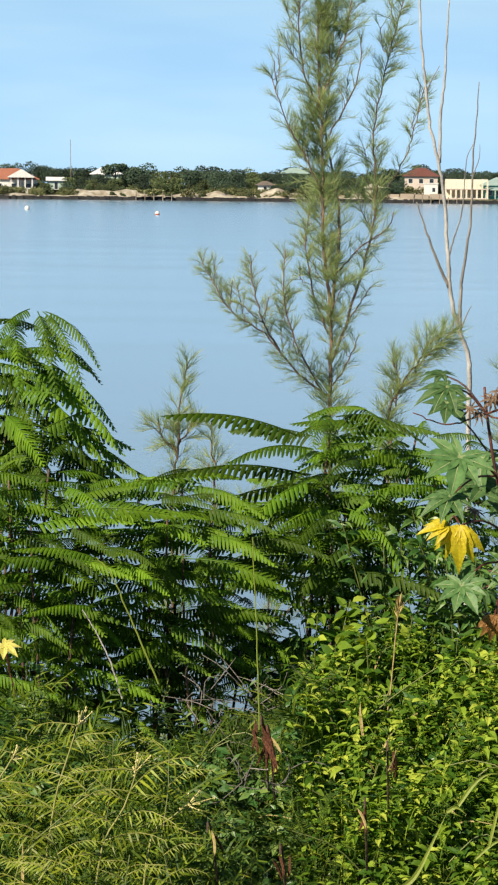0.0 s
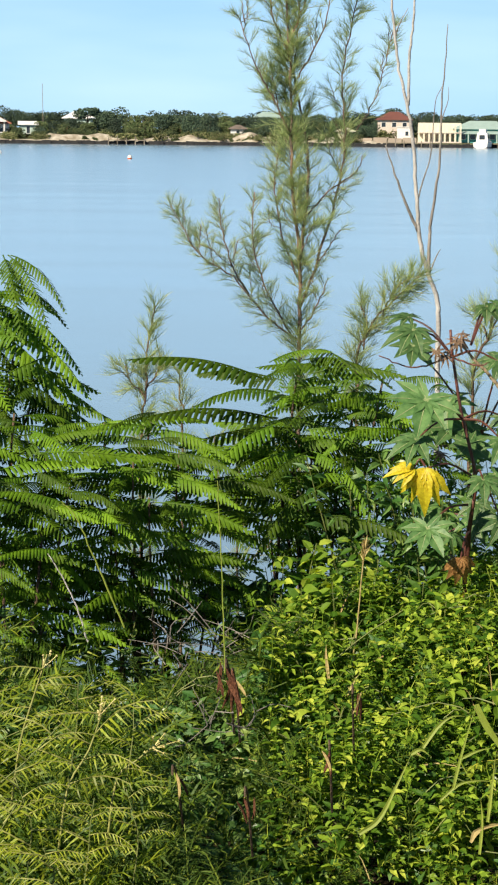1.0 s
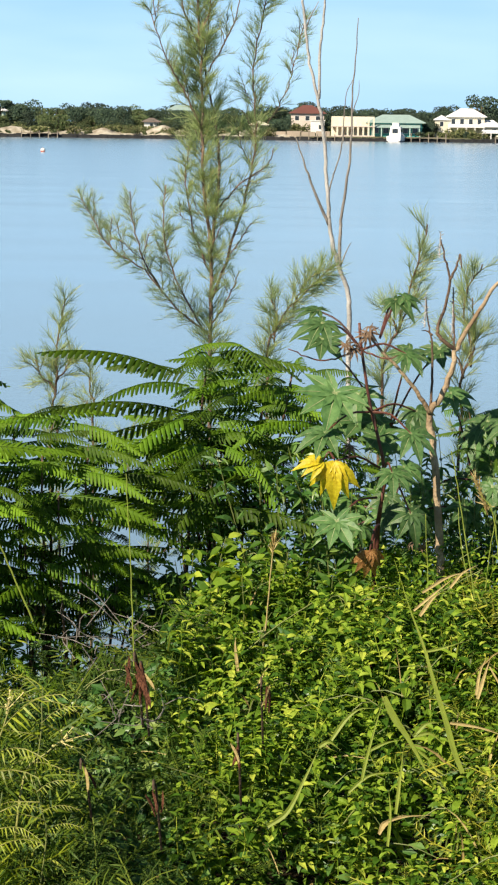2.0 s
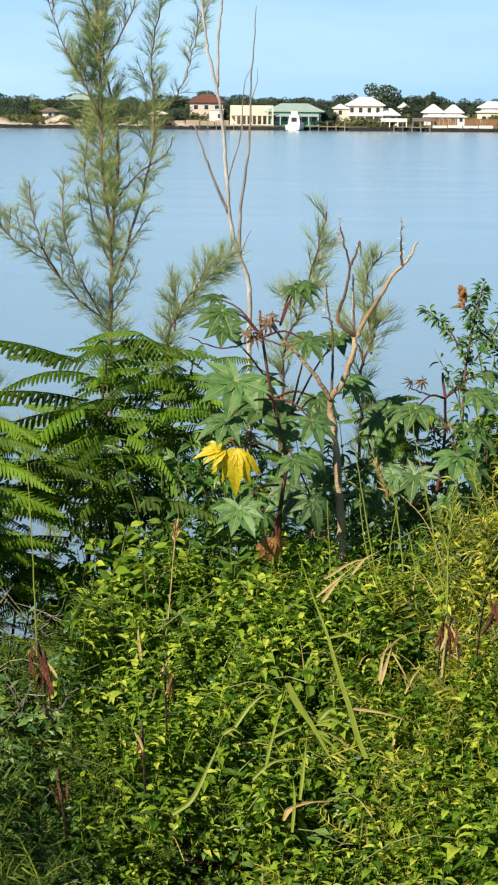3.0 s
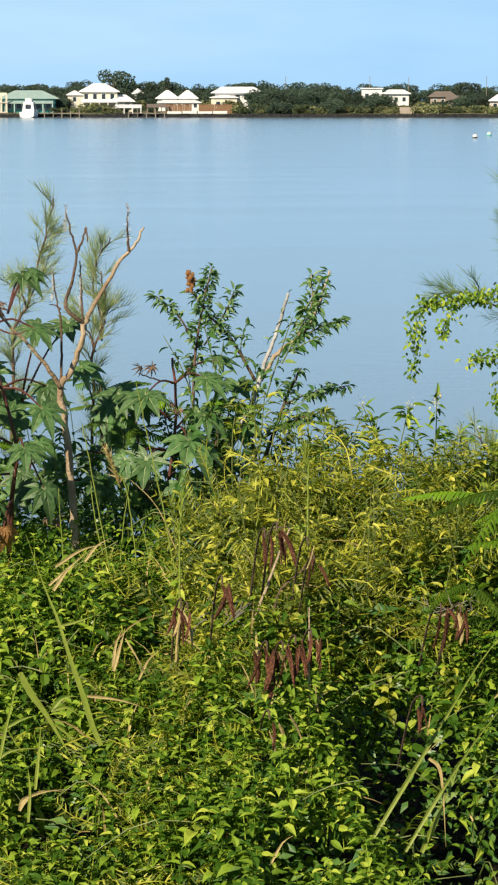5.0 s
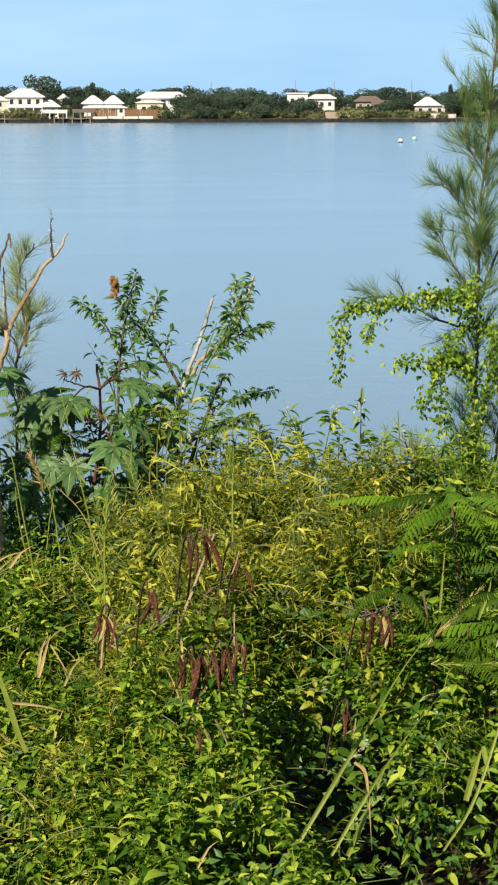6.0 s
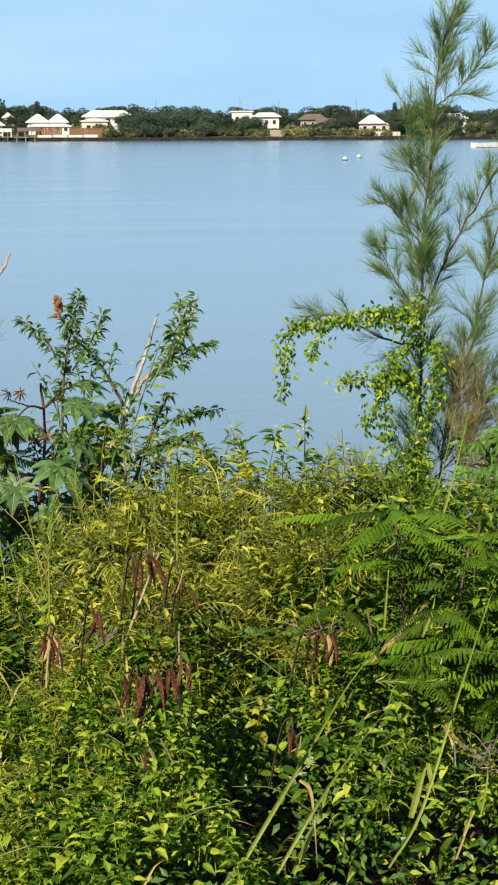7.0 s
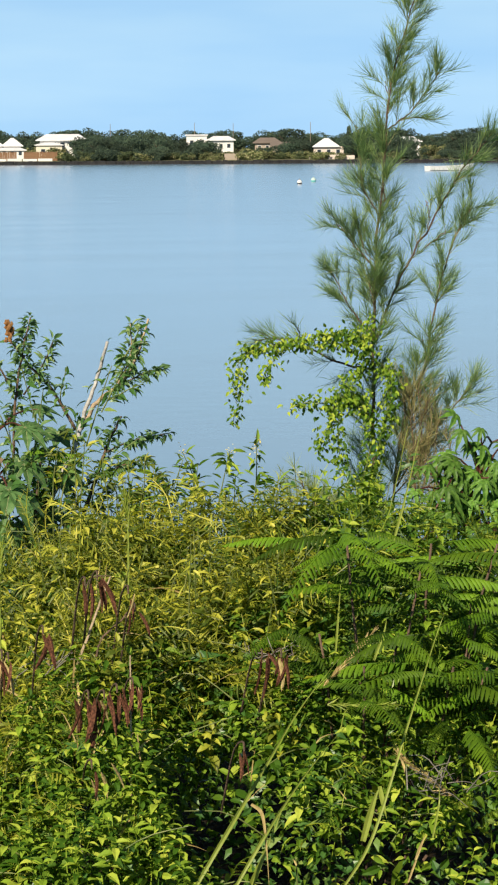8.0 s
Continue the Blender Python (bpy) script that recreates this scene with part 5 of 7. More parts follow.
poinciana("dense poinciana shrub with deep green shaded fronds", (-0.87, 9.71, 1.06), [
    ((-0.81, 9.72, 2.14), 6, 0.36, 0.0), ((-0.95, 9.60, 2.11), 6, 0.36, 0.0), ((-0.68, 9.62, 2.02), 6, 0.36, -0.05), ((-1.09, 9.69, 2.03), 6, 0.37, 0.0), ((-0.86, 9.51, 1.95), 6, 0.37, -0.05), ((-0.60, 9.73, 1.86), 6, 0.36, -0.1),
    ((-0.99, 9.60, 1.79), 6, 0.37, -0.1), ((-0.77, 9.82, 1.72), 5, 0.36, -0.1), ((-0.92, 9.71, 1.56), 5, 0.36, -0.15), ((-1.13, 9.69, 1.65), 5, 0.37, -0.1), ((-0.61, 9.93, 1.59), 4, 0.34, -0.1), ((-1.04, 9.69, 1.36), 5, 0.36, -0.15),
    ((-0.80, 9.92, 1.30), 3, 0.34, -0.15), ((-0.94, 9.70, 1.25), 4, 0.34, -0.1), ((-0.72, 9.72, 1.49), 5, 0.36, -0.1), ((-0.64, 9.83, 1.21), 4, 0.34, -0.1), ((-1.12, 9.59, 1.43), 5, 0.36, -0.1),
], [((-0.59, 9.23, 1.87), (-0.88, 9.11, 1.93), 0), ((-0.57, 9.23, 1.91), (-0.36, 9.04, 1.91), 3), ((-0.71, 9.22, 2.13), (-0.55, 8.93, 2.09), 1), ((-0.75, 9.22, 2.05), (-0.45, 9.14, 2.17), 0)])
poinciana("tall poinciana branch with bright drooping frond tips", (-1.23, 10.38, 1.09), [
    ((-0.93, 10.31, 2.56), 4, 0.36, -0.25), ((-1.02, 10.30, 2.37), 6, 0.44, -0.3), ((-0.85, 10.21, 2.33), 5, 0.36, -0.4), ((-1.08, 10.29, 2.60), 4, 0.36, -0.2), ((-0.77, 10.32, 2.17), 4, 0.34, -0.35), ((-1.16, 10.39, 2.50), 4, 0.42, -0.2), ((-0.93, 10.41, 2.27), 4, 0.40, -0.3), ((-1.21, 10.38, 2.22), 4, 0.44, -0.2),
], [((-0.85, 10.06, 2.72), (-0.60, 9.93, 2.60), 2), ((-0.86, 10.06, 2.72), (-0.66, 9.83, 2.54), 2), ((-0.88, 10.06, 2.72), (-0.77, 9.77, 2.50), 2), ((-0.91, 10.06, 2.73), (-1.05, 9.84, 2.64), 1), ((-0.97, 10.05, 2.70), (-0.92, 9.76, 2.50), 2), ((-0.85, 10.16, 2.52), (-0.56, 10.08, 2.29), 1), ((-0.89, 10.11, 2.61), (-0.61, 10.03, 2.54), 2), ((-0.86, 10.11, 2.66), (-0.69, 9.82, 2.54), 2), ((-0.87, 10.11, 2.65), (-1.07, 9.89, 2.71), 3), ((-0.92, 10.21, 2.49), (-0.52, 10.13, 2.19), 0), ((-1.01, 10.20, 2.47), (-0.60, 10.13, 2.16), 0),
    ((-1.02, 10.10, 2.63), (-0.84, 9.81, 2.54), 2), ((-1.14, 10.19, 2.51), (-0.78, 10.12, 2.25), 1), ((-1.14, 10.19, 2.33), (-0.83, 10.01, 2.17), 1)])
poinciana("low poinciana shrub with flat bright green fronds", (2.50, 8.18, 1.19), [
    ((2.46, 8.09, 1.91), 3, 0.30, 0.0), ((2.69, 8.01, 1.82), 4, 0.32, -0.05), ((2.59, 7.94, 1.63), 4, 0.32, -0.1), ((2.37, 8.11, 1.61), 2, 0.28, -0.1), ((2.88, 8.05, 1.71), 4, 0.32, -0.05), ((2.73, 7.79, 1.54), 4, 0.36, -0.1), ((2.44, 7.83, 1.55), 3, 0.30, -0.05), ((2.85, 7.80, 1.53), 4, 0.36, -0.1), ((2.77, 8.14, 1.89), 3, 0.34, 0.0), ((2.98, 8.07, 1.89), 3, 0.34, 0.0),
], [((2.41, 7.99, 1.95), (2.10, 7.98, 1.94), 1), ((2.43, 7.99, 1.94), (2.14, 7.76, 1.85), 2), ((2.41, 7.99, 1.96), (2.43, 7.57, 1.97), 2), ((2.51, 8.07, 1.95), (2.66, 7.92, 1.93), 0), ((2.59, 7.83, 1.82), (2.73, 7.68, 1.82), 2),
    ((2.22, 7.94, 1.67), (2.01, 7.79, 1.63), 1), ((2.21, 7.95, 1.67), (2.31, 7.71, 1.61), 2), ((2.51, 7.76, 1.67), (2.63, 7.50, 1.62), 2), ((2.51, 7.76, 1.67), (2.30, 7.61, 1.67), 1), ((2.33, 7.50, 1.51), (2.33, 7.18, 1.53), 1)], 0.010, -0.12)
poinciana("small poinciana sprig with dark fronds beside castor plants", (1.50, 10.09, 1.50), [((1.43, 10.00, 2.01), 4, 0.26, 0.0), ((1.78, 10.05, 2.01), 4, 0.24, 0.0), ((1.32, 10.22, 2.10), 3, 0.26, 0.05)],
          [((1.69, 9.96, 2.03), (1.89, 9.82, 2.04), 0)])


# ---------------------------------------------------------------- castor plants
def palm_leaf_mesh(name, lobes, spread, width, cup, seed, material, droop=0.0, fade=0.45):
    """A palmate leaf of radius 1: toothed lobes joined round the stalk, folded on their midribs."""
    r = np.random.default_rng(seed)
    s = Soup()
    for i in range(lobes):
        a = -spread / 2 + spread * i / (lobes - 1)
        L = (1.0 - fade * abs(a) / (spread / 2)) * r.uniform(0.9, 1.08)
        d = np.array([math.sin(a), math.cos(a), 0])
        n = np.array([math.cos(a), -math.sin(a), 0])
        pts, f = [], []
        m = 7
        for k in range(m + 1):
            q = k / m
            w = width * L * (0.30 + 1.0 * math.sin(math.pi * min(1, 0.12 + 0.80 * q)) ** 1.1) * (1 - q ** 4) * (1.0 if k % 2 == 0 else 0.86)
            if k == 0:
                w = width * 0.25
            z = cup * q - (droop + 0.10) * q * q * L
            c = d * L * q + np.array([0, 0, z])
            pts += [c + n * w + np.array([0, 0, 0.28 * w]), c, c - n * w + np.array([0, 0, 0.28 * w])]
        for k in range(m):
            b = 3 * k
            f += [(b, b + 1, b + 4, b + 3), (b + 1, b + 2, b + 5, b + 4)]
        s.add(pts, f)
    blade_faces = len(s.f)
    for i in range(lobes):
        # a pale raised midrib on each lobe
        mid = s.v[i][1::3]
        along = unit(mid[-1] - mid[0])
        n = np.array([along[1], -along[0], 0])
        w = np.linspace(0.011, 0.003, len(mid))[:, None]
        up = np.array([0, 0, 0.010])
        rib = np.concatenate([mid + n * w + up, mid - n * w + up])
        k = len(mid)
        s.add(rib, [(j, j + 1, k + j + 1, k + j) for j in range(k - 1)])
    me = bpy.data.meshes.new(name)
    me.from_pydata(np.concatenate(s.v).tolist(), [], s.f)
    me.materials.append(material)
    me.materials.append(M_VEIN if material is M_CASTOR else material)
    for j in range(blade_faces, len(me.polygons)):
        me.polygons[j].material_index = 1
    return me


CASTOR = [palm_leaf_mesh("leaf", 8, 4.6, 0.155, 0.10, 1, M_CASTOR), palm_leaf_mesh("leaf", 8, 4.8, 0.15, 0.05, 2, M_CASTOR, 0.25), palm_leaf_mesh("leaf", 7, 4.2, 0.165, 0.12, 3, M_CASTOR, 0.5)]
YELLOW = palm_leaf_mesh("leaf", 5, 1.7, 0.155, 0.0, 4, M_YELLOW, 0.45, 0.22)
STAR = palm_leaf_mesh("leaf", 7, 4.6, 0.17, 0.1, 6, M_STARLEAF, 0.1)
WITHER = palm_leaf_mesh("leaf", 8, 4.6, 0.075, 0.05, 5, M_DRYLEAF, 0.5, 0.3)
RUST = palm_leaf_mesh("leaf", 6, 2.4, 0.20, -0.1, 9, M_RUSTLEAF, 0.8, 0.25)
CASSAVA = [palm_leaf_mesh("leaf", 6, 4.2, 0.13, 0.05, 7, M_CASSAVA, 0.45), palm_leaf_mesh("leaf", 7, 4.4, 0.12, 0.0, 8, M_CASSAVA, 0.7)]


def palmate_at(me, place, r, face, tip, parent, label=""):
    """face: the way the upper side looks; tip: the way the middle lobe points."""
    z = Vector(face).normalized()
    y = Vector(tip)
    y = (y - z * y.dot(z)).normalized()
    x = y.cross(z)
    m = Matrix((x, y, z)).transposed().to_4x4()
    return share("leaf", me, Matrix.Translation(Vector(place) - Vector(parent_place(parent))) @ m @ Matrix.Scale(r * 1.18, 4), parent, label)


def castor_plant(label, stems, leaves, withered=(), stemmat=None, filler=(), kinds=None):
    stems = [(rooted(stems[0][0]), *stems[0][1:])] + list(stems[1:])
    t = thing("castor_plant", stems[0][0][0], label, "plant", "castor plants on the bank")
    for i, (pts, r0, r1) in enumerate(stems):
        s = Soup()
        s.tube(curve(pts, 16, 0.002), r0 * 0.62, r1 * 0.7, 7)
        s.make("stem", stemmat or M_REDSTEM, t, smooth=True)
    for me, p, r, face, tip, root in leaves:
        s = Soup()
        pp, rr = np.array(p), np.array(root)
        s.tube(curve([rr, (rr + pp) / 2 + np.array([0, 0, 0.03]), pp], 7), 0.005, 0.003, 5)
        s.make("leaf_stalk", M_REDSTEM, t)
        palmate_at(me, p, r, face, tip, t, "yellowed drooping leaf" if me is YELLOW else "dead rust-brown curled leaf" if me is RUST else "")
    for centre, n, spread in filler:
        for k in range(n):
            p = np.array(centre) + rng.normal(0, 1, 3) * spread
            root = np.array(centre) + (0, 0.05, -0.1)
            s = Soup()
            s.tube(curve([root, (root + p) / 2 + (0, 0, 0.03), p], 6), 0.005, 0.003, 5)
            s.make("leaf_stalk", M_REDSTEM, t)
            pick = kinds or CASTOR
            palmate_at(pick[int(rng.integers(0, len(pick)))], p, rng.uniform(0.09, 0.15) * (0.50 if kinds else 1.0), (rng.normal(0, 0.3), -0.6, 0.75), (rng.normal(0, 0.6), -0.4, -0.6), t)
    for p, r in withered:
        r *= 0.56
        for k in range(3):
            palmate_at(WITHER, np.array(p) + rng.normal(0, 0.015, 3), r * rng.uniform(0.7, 1.1), rng.normal(0, 0.5, 3) + np.array([0, -0.6, 0.5]), (rng.normal(0, 0.5), -0.2, -1), t, "withered brown leaf")
    return t


_top, _mid, _low = (0.82, 9.47, 2.39), (0.86, 9.47, 2.16), (0.91, 9.46, 1.95)
castor_plant("castor plant with large lobed leaves and one yellow leaf", [
    ([(0.89, 9.56, 1.45), (0.90, 9.51, 1.73), _low, _mid, _top, (0.81, 9.47, 2.49)], 0.014, 0.007),
    ([(0.88, 9.46, 1.53), (0.88, 9.46, 1.68), (0.90, 9.41, 1.87)], 0.009, 0.006),
    ([_top, (0.68, 9.48, 2.35), (0.55, 9.49, 2.39)], 0.006, 0.003), ([_top, (0.91, 9.46, 2.36), (0.98, 9.45, 2.38)], 0.006, 0.003),
], [
    (CASTOR[0], (0.71, 9.28, 2.25), 0.165, (0.05, -0.75, 0.75), (-0.5, -0.3, -0.8), _mid),
    (CASTOR[0], (0.72, 9.23, 1.79), 0.120, (-0.1, -0.8, 0.7), (0.1, -0.3, -1), (0.88, 9.41, 1.85)),
    (RUST, (0.84, 9.22, 1.68), 0.075, (0.1, -0.9, 0.3), (0.15, -0.1, -1), (0.89, 9.41, 1.75)),
    (YELLOW, (0.71, 9.28, 2.00), 0.128, (-0.1, -0.9, 0.35), (0.0, -0.1, -1), (0.89, 9.41, 1.96)),
    (YELLOW, (0.67, 9.28, 2.00), 0.085, (0.3, -0.6, 0.8), (-1.0, -0.1, -0.25), (0.71, 9.28, 2.01)),
    (CASTOR[1], (0.68, 9.33, 2.10), 0.125, (-0.1, -0.5, 0.9), (-0.6, -0.6, -0.4), _mid),
    (CASTOR[1], (0.93, 9.36, 1.95), 0.105, (0.1, -0.55, 0.85), (0.3, -0.6, -0.6), _low),
    (CASTOR[1], (0.67, 9.43, 2.49), 0.125, (-0.1, -0.5, 0.9), (-0.6, -0.5, -0.2), _top),
    (CASTOR[1], (0.66, 9.53, 2.53), 0.10, (0.0, -0.3, 1), (-0.5, 0.4, 0.0), _top),
    (CASTOR[1], (0.98, 9.45, 2.38), 0.09, (0.2, -0.5, 0.9), (0.8, -0.3, -0.2), _top),
    (CASTOR[2], (0.95, 9.56, 2.57), 0.10, (0.0, -0.4, 0.9), (0.4, -0.5, -0.2), (0.89, 9.51, 2.43)),
    (CASTOR[2], (0.98, 9.56, 2.58), 0.09, (0.2, -0.4, 0.9), (0.8, 0.2, -0.1), (0.89, 9.51, 2.43)),
    (CASTOR[2], (1.00, 9.35, 1.80), 0.11, (0.2, -0.8, 0.5), (0.2, -0.2, -1), _low),
    (CASTOR[1], (1.00, 9.40, 2.09), 0.12, (0.2, -0.6, 0.7), (0.5, -0.3, -0.7), _mid),
    (CASTOR[2], (1.04, 9.60, 2.15), 0.11, (0.1, -0.7, 0.6), (0.2, -0.3, -0.8), _mid),
    (CASTOR[0], (0.90, 9.61, 2.05), 0.12, (0.1, -0.6, 0.8), (0.3, -0.4, -0.6), _mid),
], [((0.84, 9.32, 1.66), 0.10), ((0.84, 9.45, 2.47), 0.09), ((0.78, 9.42, 2.04), 0.08), ((0.80, 9.43, 2.43), 0.08), ((1.05, 9.45, 1.68), 0.05)], None, [((0.98, 9.81, 1.77), 8, (0.12, 0.08, 0.12)), ((0.97, 9.86, 2.14), 7, (0.13, 0.06, 0.12))])
_r2 = (1.57, 9.88, 2.12)
castor_plant("castor plant with dark glossy leaves and reddish seed stem", [
    ([(1.53, 9.89, 1.43), (1.54, 9.89, 1.70), (1.57, 9.88, 1.94), _r2, (1.56, 9.88, 2.22)], 0.013, 0.007),
    ([_r2, (1.48, 9.89, 2.14), (1.43, 9.90, 2.16)], 0.006, 0.003),
], [
    (CASTOR[2], (1.58, 9.62, 1.93), 0.17, (0.2, -0.5, 0.8), (0.4, -0.5, -0.8), (1.57, 9.88, 1.94)),
    (CASTOR[1], (1.43, 9.70, 2.10), 0.135, (-0.2, -0.4, 0.9), (-0.6, -0.5, -0.3), _r2),
    (CASTOR[1], (1.67, 9.76, 2.15), 0.115, (0.1, -0.5, 0.9), (0.7, -0.4, -0.2), _r2),
    (CASTOR[1], (1.34, 9.81, 2.09), 0.12, (-0.2, -0.5, 0.8), (-0.7, -0.4, -0.4), (1.55, 9.88, 1.98)),
    (CASTOR[2], (1.67, 9.81, 2.00), 0.12, (0.2, -0.4, 0.8), (0.6, -0.4, -0.4), (1.57, 9.88, 1.94)),
    (CASTOR[0], (1.43, 9.70, 1.85), 0.12, (-0.3, -0.7, 0.6), (-0.4, -0.3, -0.8), (1.55, 9.88, 1.85)),
    (CASTOR[1], (1.75, 9.95, 2.20), 0.10, (0.1, -0.4, 0.9), (0.5, 0.3, -0.2), _r2),
    (CASTOR[2], (1.35, 9.71, 1.85), 0.10, (-0.3, -0.7, 0.6), (-0.6, -0.3, -0.6), (1.55, 9.88, 1.85)),
    (CASTOR[2], (1.56, 9.68, 1.75), 0.12, (0.1, -0.7, 0.6), (0.2, -0.3, -0.8), (1.55, 9.88, 1.76)),
], [((1.47, 9.85, 2.19), 0.07), ((1.56, 9.83, 2.03), 0.06), ((1.45, 9.80, 1.71), 0.06)], None, [((1.53, 10.04, 1.74), 10, (0.16, 0.06, 0.13)), ((1.33, 10.07, 1.92), 7, (0.12, 0.05, 0.12)), ((1.79, 10.10, 1.87), 6, (0.12, 0.05, 0.10))])
castor_plant("young castor seedling with a pale yellow star leaf", [([(-0.81, 8.56, 1.31), (-0.83, 8.56, 1.50), (-0.87, 8.56, 1.67)], 0.005, 0.003)],
             [(STAR, (-0.86, 8.46, 1.69), 0.062, (0.1, -0.5, 0.85), (0.6, -0.5, -0.2), (-0.85, 8.56, 1.58))])
castor_plant("leafy plant with drooping bright palmate leaves", [
    ([(3.47, 9.60, 1.47), (3.45, 9.60, 1.72), (3.46, 9.60, 1.94), (3.50, 9.58, 2.05)], 0.012, 0.006), ([(3.45, 9.60, 1.72), (3.35, 9.53, 1.91), (3.31, 9.55, 1.99)], 0.008, 0.004)],
    [(CASSAVA[int(rng.integers(0, 2))], _p, _r * 0.62, (rng.normal(0, 0.3), -0.5, 0.8), (rng.normal(0, 0.6), -0.4, -0.6), _q) for _p, _r, _q in (
        ((3.29, 9.44, 2.00), 0.13, (3.35, 9.53, 1.91)), ((3.43, 9.50, 2.05), 0.12, (3.50, 9.58, 2.05)), ((3.24, 9.36, 1.91), 0.12, (3.35, 9.53, 1.91)), ((3.39, 9.41, 1.92), 0.14, (3.46, 9.60, 1.94)),
        ((3.48, 9.48, 1.96), 0.13, (3.46, 9.60, 1.94)), ((3.44, 9.39, 1.84), 0.13, (3.45, 9.60, 1.79)), ((3.34, 9.43, 1.86), 0.12, (3.45, 9.60, 1.79)), ((3.57, 9.56, 2.01), 0.13, (3.50, 9.58, 2.05)),
        ((3.55, 9.46, 1.87), 0.13, (3.45, 9.60, 1.79)), ((3.36, 9.31, 1.76), 0.13, (3.45, 9.60, 1.72)), ((3.48, 9.38, 1.70), 0.13, (3.45, 9.60, 1.72)), ((3.34, 9.43, 1.72), 0.11, (3.45, 9.60, 1.72)))],
    (), M_STEM, [((3.31, 9.49, 1.94), 20, (0.08, 0.05, 0.08)), ((3.45, 9.50, 1.98), 24, (0.09, 0.05, 0.08)), ((3.46, 9.44, 1.81), 24, (0.10, 0.05, 0.09)), ((3.31, 9.44, 1.81), 18, (0.08, 0.05, 0.07))], CASSAVA)


# ---------------------------------------------------------------- leafy shrub beside the casuarina
LAUREL_V = [(x * 0.66, y, z * 1.6) for x, y, z in LEAF_V]


def leafy_stem(soup, line, u0, n, size, spread=0.9, tmpl=SLIM_V):
    u = rng.uniform(u0, 1.0, n)
    s = np.linspace(0, 1, len(line))
    p = np.stack([np.interp(u, s, line[:, c]) for c in range(3)], 1)
    tan = np.gradient(line, axis=0)
    d = np.stack([np.interp(u, s, tan[:, c]) for c in range(3)], 1)
    d /= np.linalg.norm(d, axis=1)[:, None] + 1e-9
    out = dirs(n, 0.5)
    fwd = d * rng.uniform(-0.1, 0.8, (n, 1)) + out * spread + np.array([0, 0, -0.25])
    soup.scatter(tmpl, LEAF_F, frames(p + out * 0.01, fwd, tilted_up(n, 0.5) + np.array([0, -0.4, 0]), size * rng.uniform(0.6, 1.2, n)))


def build_shrub():
    base = (1.72, 10.15, 1.55)
    t = thing("leafy_shrub", base, "upright shrub with narrow dark leaves and tan stems", "shrub")
    leaves = Soup()
    D = M_DEAD
    for pts, r0, r1, m, u0, n in (
        ([(1.73, 10.15, 1.55), (1.80, 10.13, 1.75), (1.87, 10.12, 1.91), (1.94, 10.11, 2.07), (1.97, 10.10, 2.18), (2.02, 10.10, 2.31), (2.06, 10.09, 2.45)], 0.013, 0.006, M_GREYDEAD, 0.3, 12),
        ([(1.95, 10.11, 2.10), (2.02, 10.10, 2.21), (2.12, 10.08, 2.29), (2.17, 10.06, 2.39), (2.22, 10.05, 2.54)], 0.010, 0.004, D, 0.35, 70),
        ([(2.10, 10.08, 2.28), (2.15, 10.07, 2.39), (2.15, 10.07, 2.52)], 0.005, 0.002, D, 0.2, 46),
        ([(2.10, 10.08, 2.27), (2.20, 10.06, 2.32), (2.27, 10.04, 2.34)], 0.004, 0.002, M_BARK, 0.3, 36),
        ([(1.96, 10.21, 1.70), (2.03, 10.19, 1.90), (2.08, 10.18, 2.04), (2.13, 10.17, 2.14)], 0.009, 0.004, M_BARK, 0.3, 50),
        ([(1.93, 10.11, 2.10), (1.84, 10.13, 2.26), (1.76, 10.14, 2.35), (1.67, 10.16, 2.47)], 0.007, 0.004, M_BARK, 0.3, 60),
        ([(1.68, 10.15, 1.83), (1.69, 10.15, 2.15), (1.72, 10.15, 2.37), (1.76, 10.14, 2.55)], 0.007, 0.003, M_BARK, 0.3, 110),
        ([(1.70, 10.15, 2.24), (1.62, 10.16, 2.37), (1.54, 10.18, 2.44)], 0.005, 0.002, M_BARK, 0.2, 50),
        ([(1.73, 10.15, 2.24), (1.81, 10.13, 2.37), (1.85, 10.13, 2.46)], 0.004, 0.002, M_BARK, 0.2, 40),
        ([(2.06, 10.19, 1.99), (2.15, 10.07, 2.05), (2.30, 10.04, 2.08)], 0.004, 0.002, M_BARK, 0.3, 60),
        ([(1.99, 10.20, 1.86), (2.08, 10.08, 1.94), (2.21, 10.05, 1.98)], 0.004, 0.002, M_BARK, 0.1, 70),
        ([(1.83, 10.23, 1.77), (1.79, 10.24, 1.95), (1.83, 10.23, 2.09)], 0.004, 0.002, M_BARK, 0.1, 80),
        ([(1.90, 10.22, 1.63), (1.96, 10.31, 1.80), (1.92, 10.32, 1.96)], 0.004, 0.002, M_BARK, 0.1, 80),
        ([(2.03, 10.19, 1.62), (2.17, 10.17, 1.76), (2.28, 10.14, 1.90)], 0.004, 0.002, M_BARK, 0.1, 90),
        ([(1.69, 10.25, 1.68), (1.61, 10.27, 1.86), (1.57, 10.27, 2.05)], 0.004, 0.002, M_BARK, 0.1, 80),
        ([(2.12, 10.28, 1.61), (2.07, 10.39, 1.74), (2.12, 10.38, 1.85)], 0.004, 0.002, M_BARK, 0.1, 60),
    ):
        line = curve(pts, 5 * len(pts), r0 * 0.15)
        s = Soup()
        s.tube(line, r0, r1, 6)
        s.make("branch", m, t, smooth=True)
        leafy_stem(leaves, line, u0, int(n * 1.7), 0.043, 1.0, LAUREL_V)
    leaves.make("foliage", M_LAUREL, t)["kind"] = "stuff"
    seeds = Soup()
    c = np.array((1.67, 10.14, 2.49))
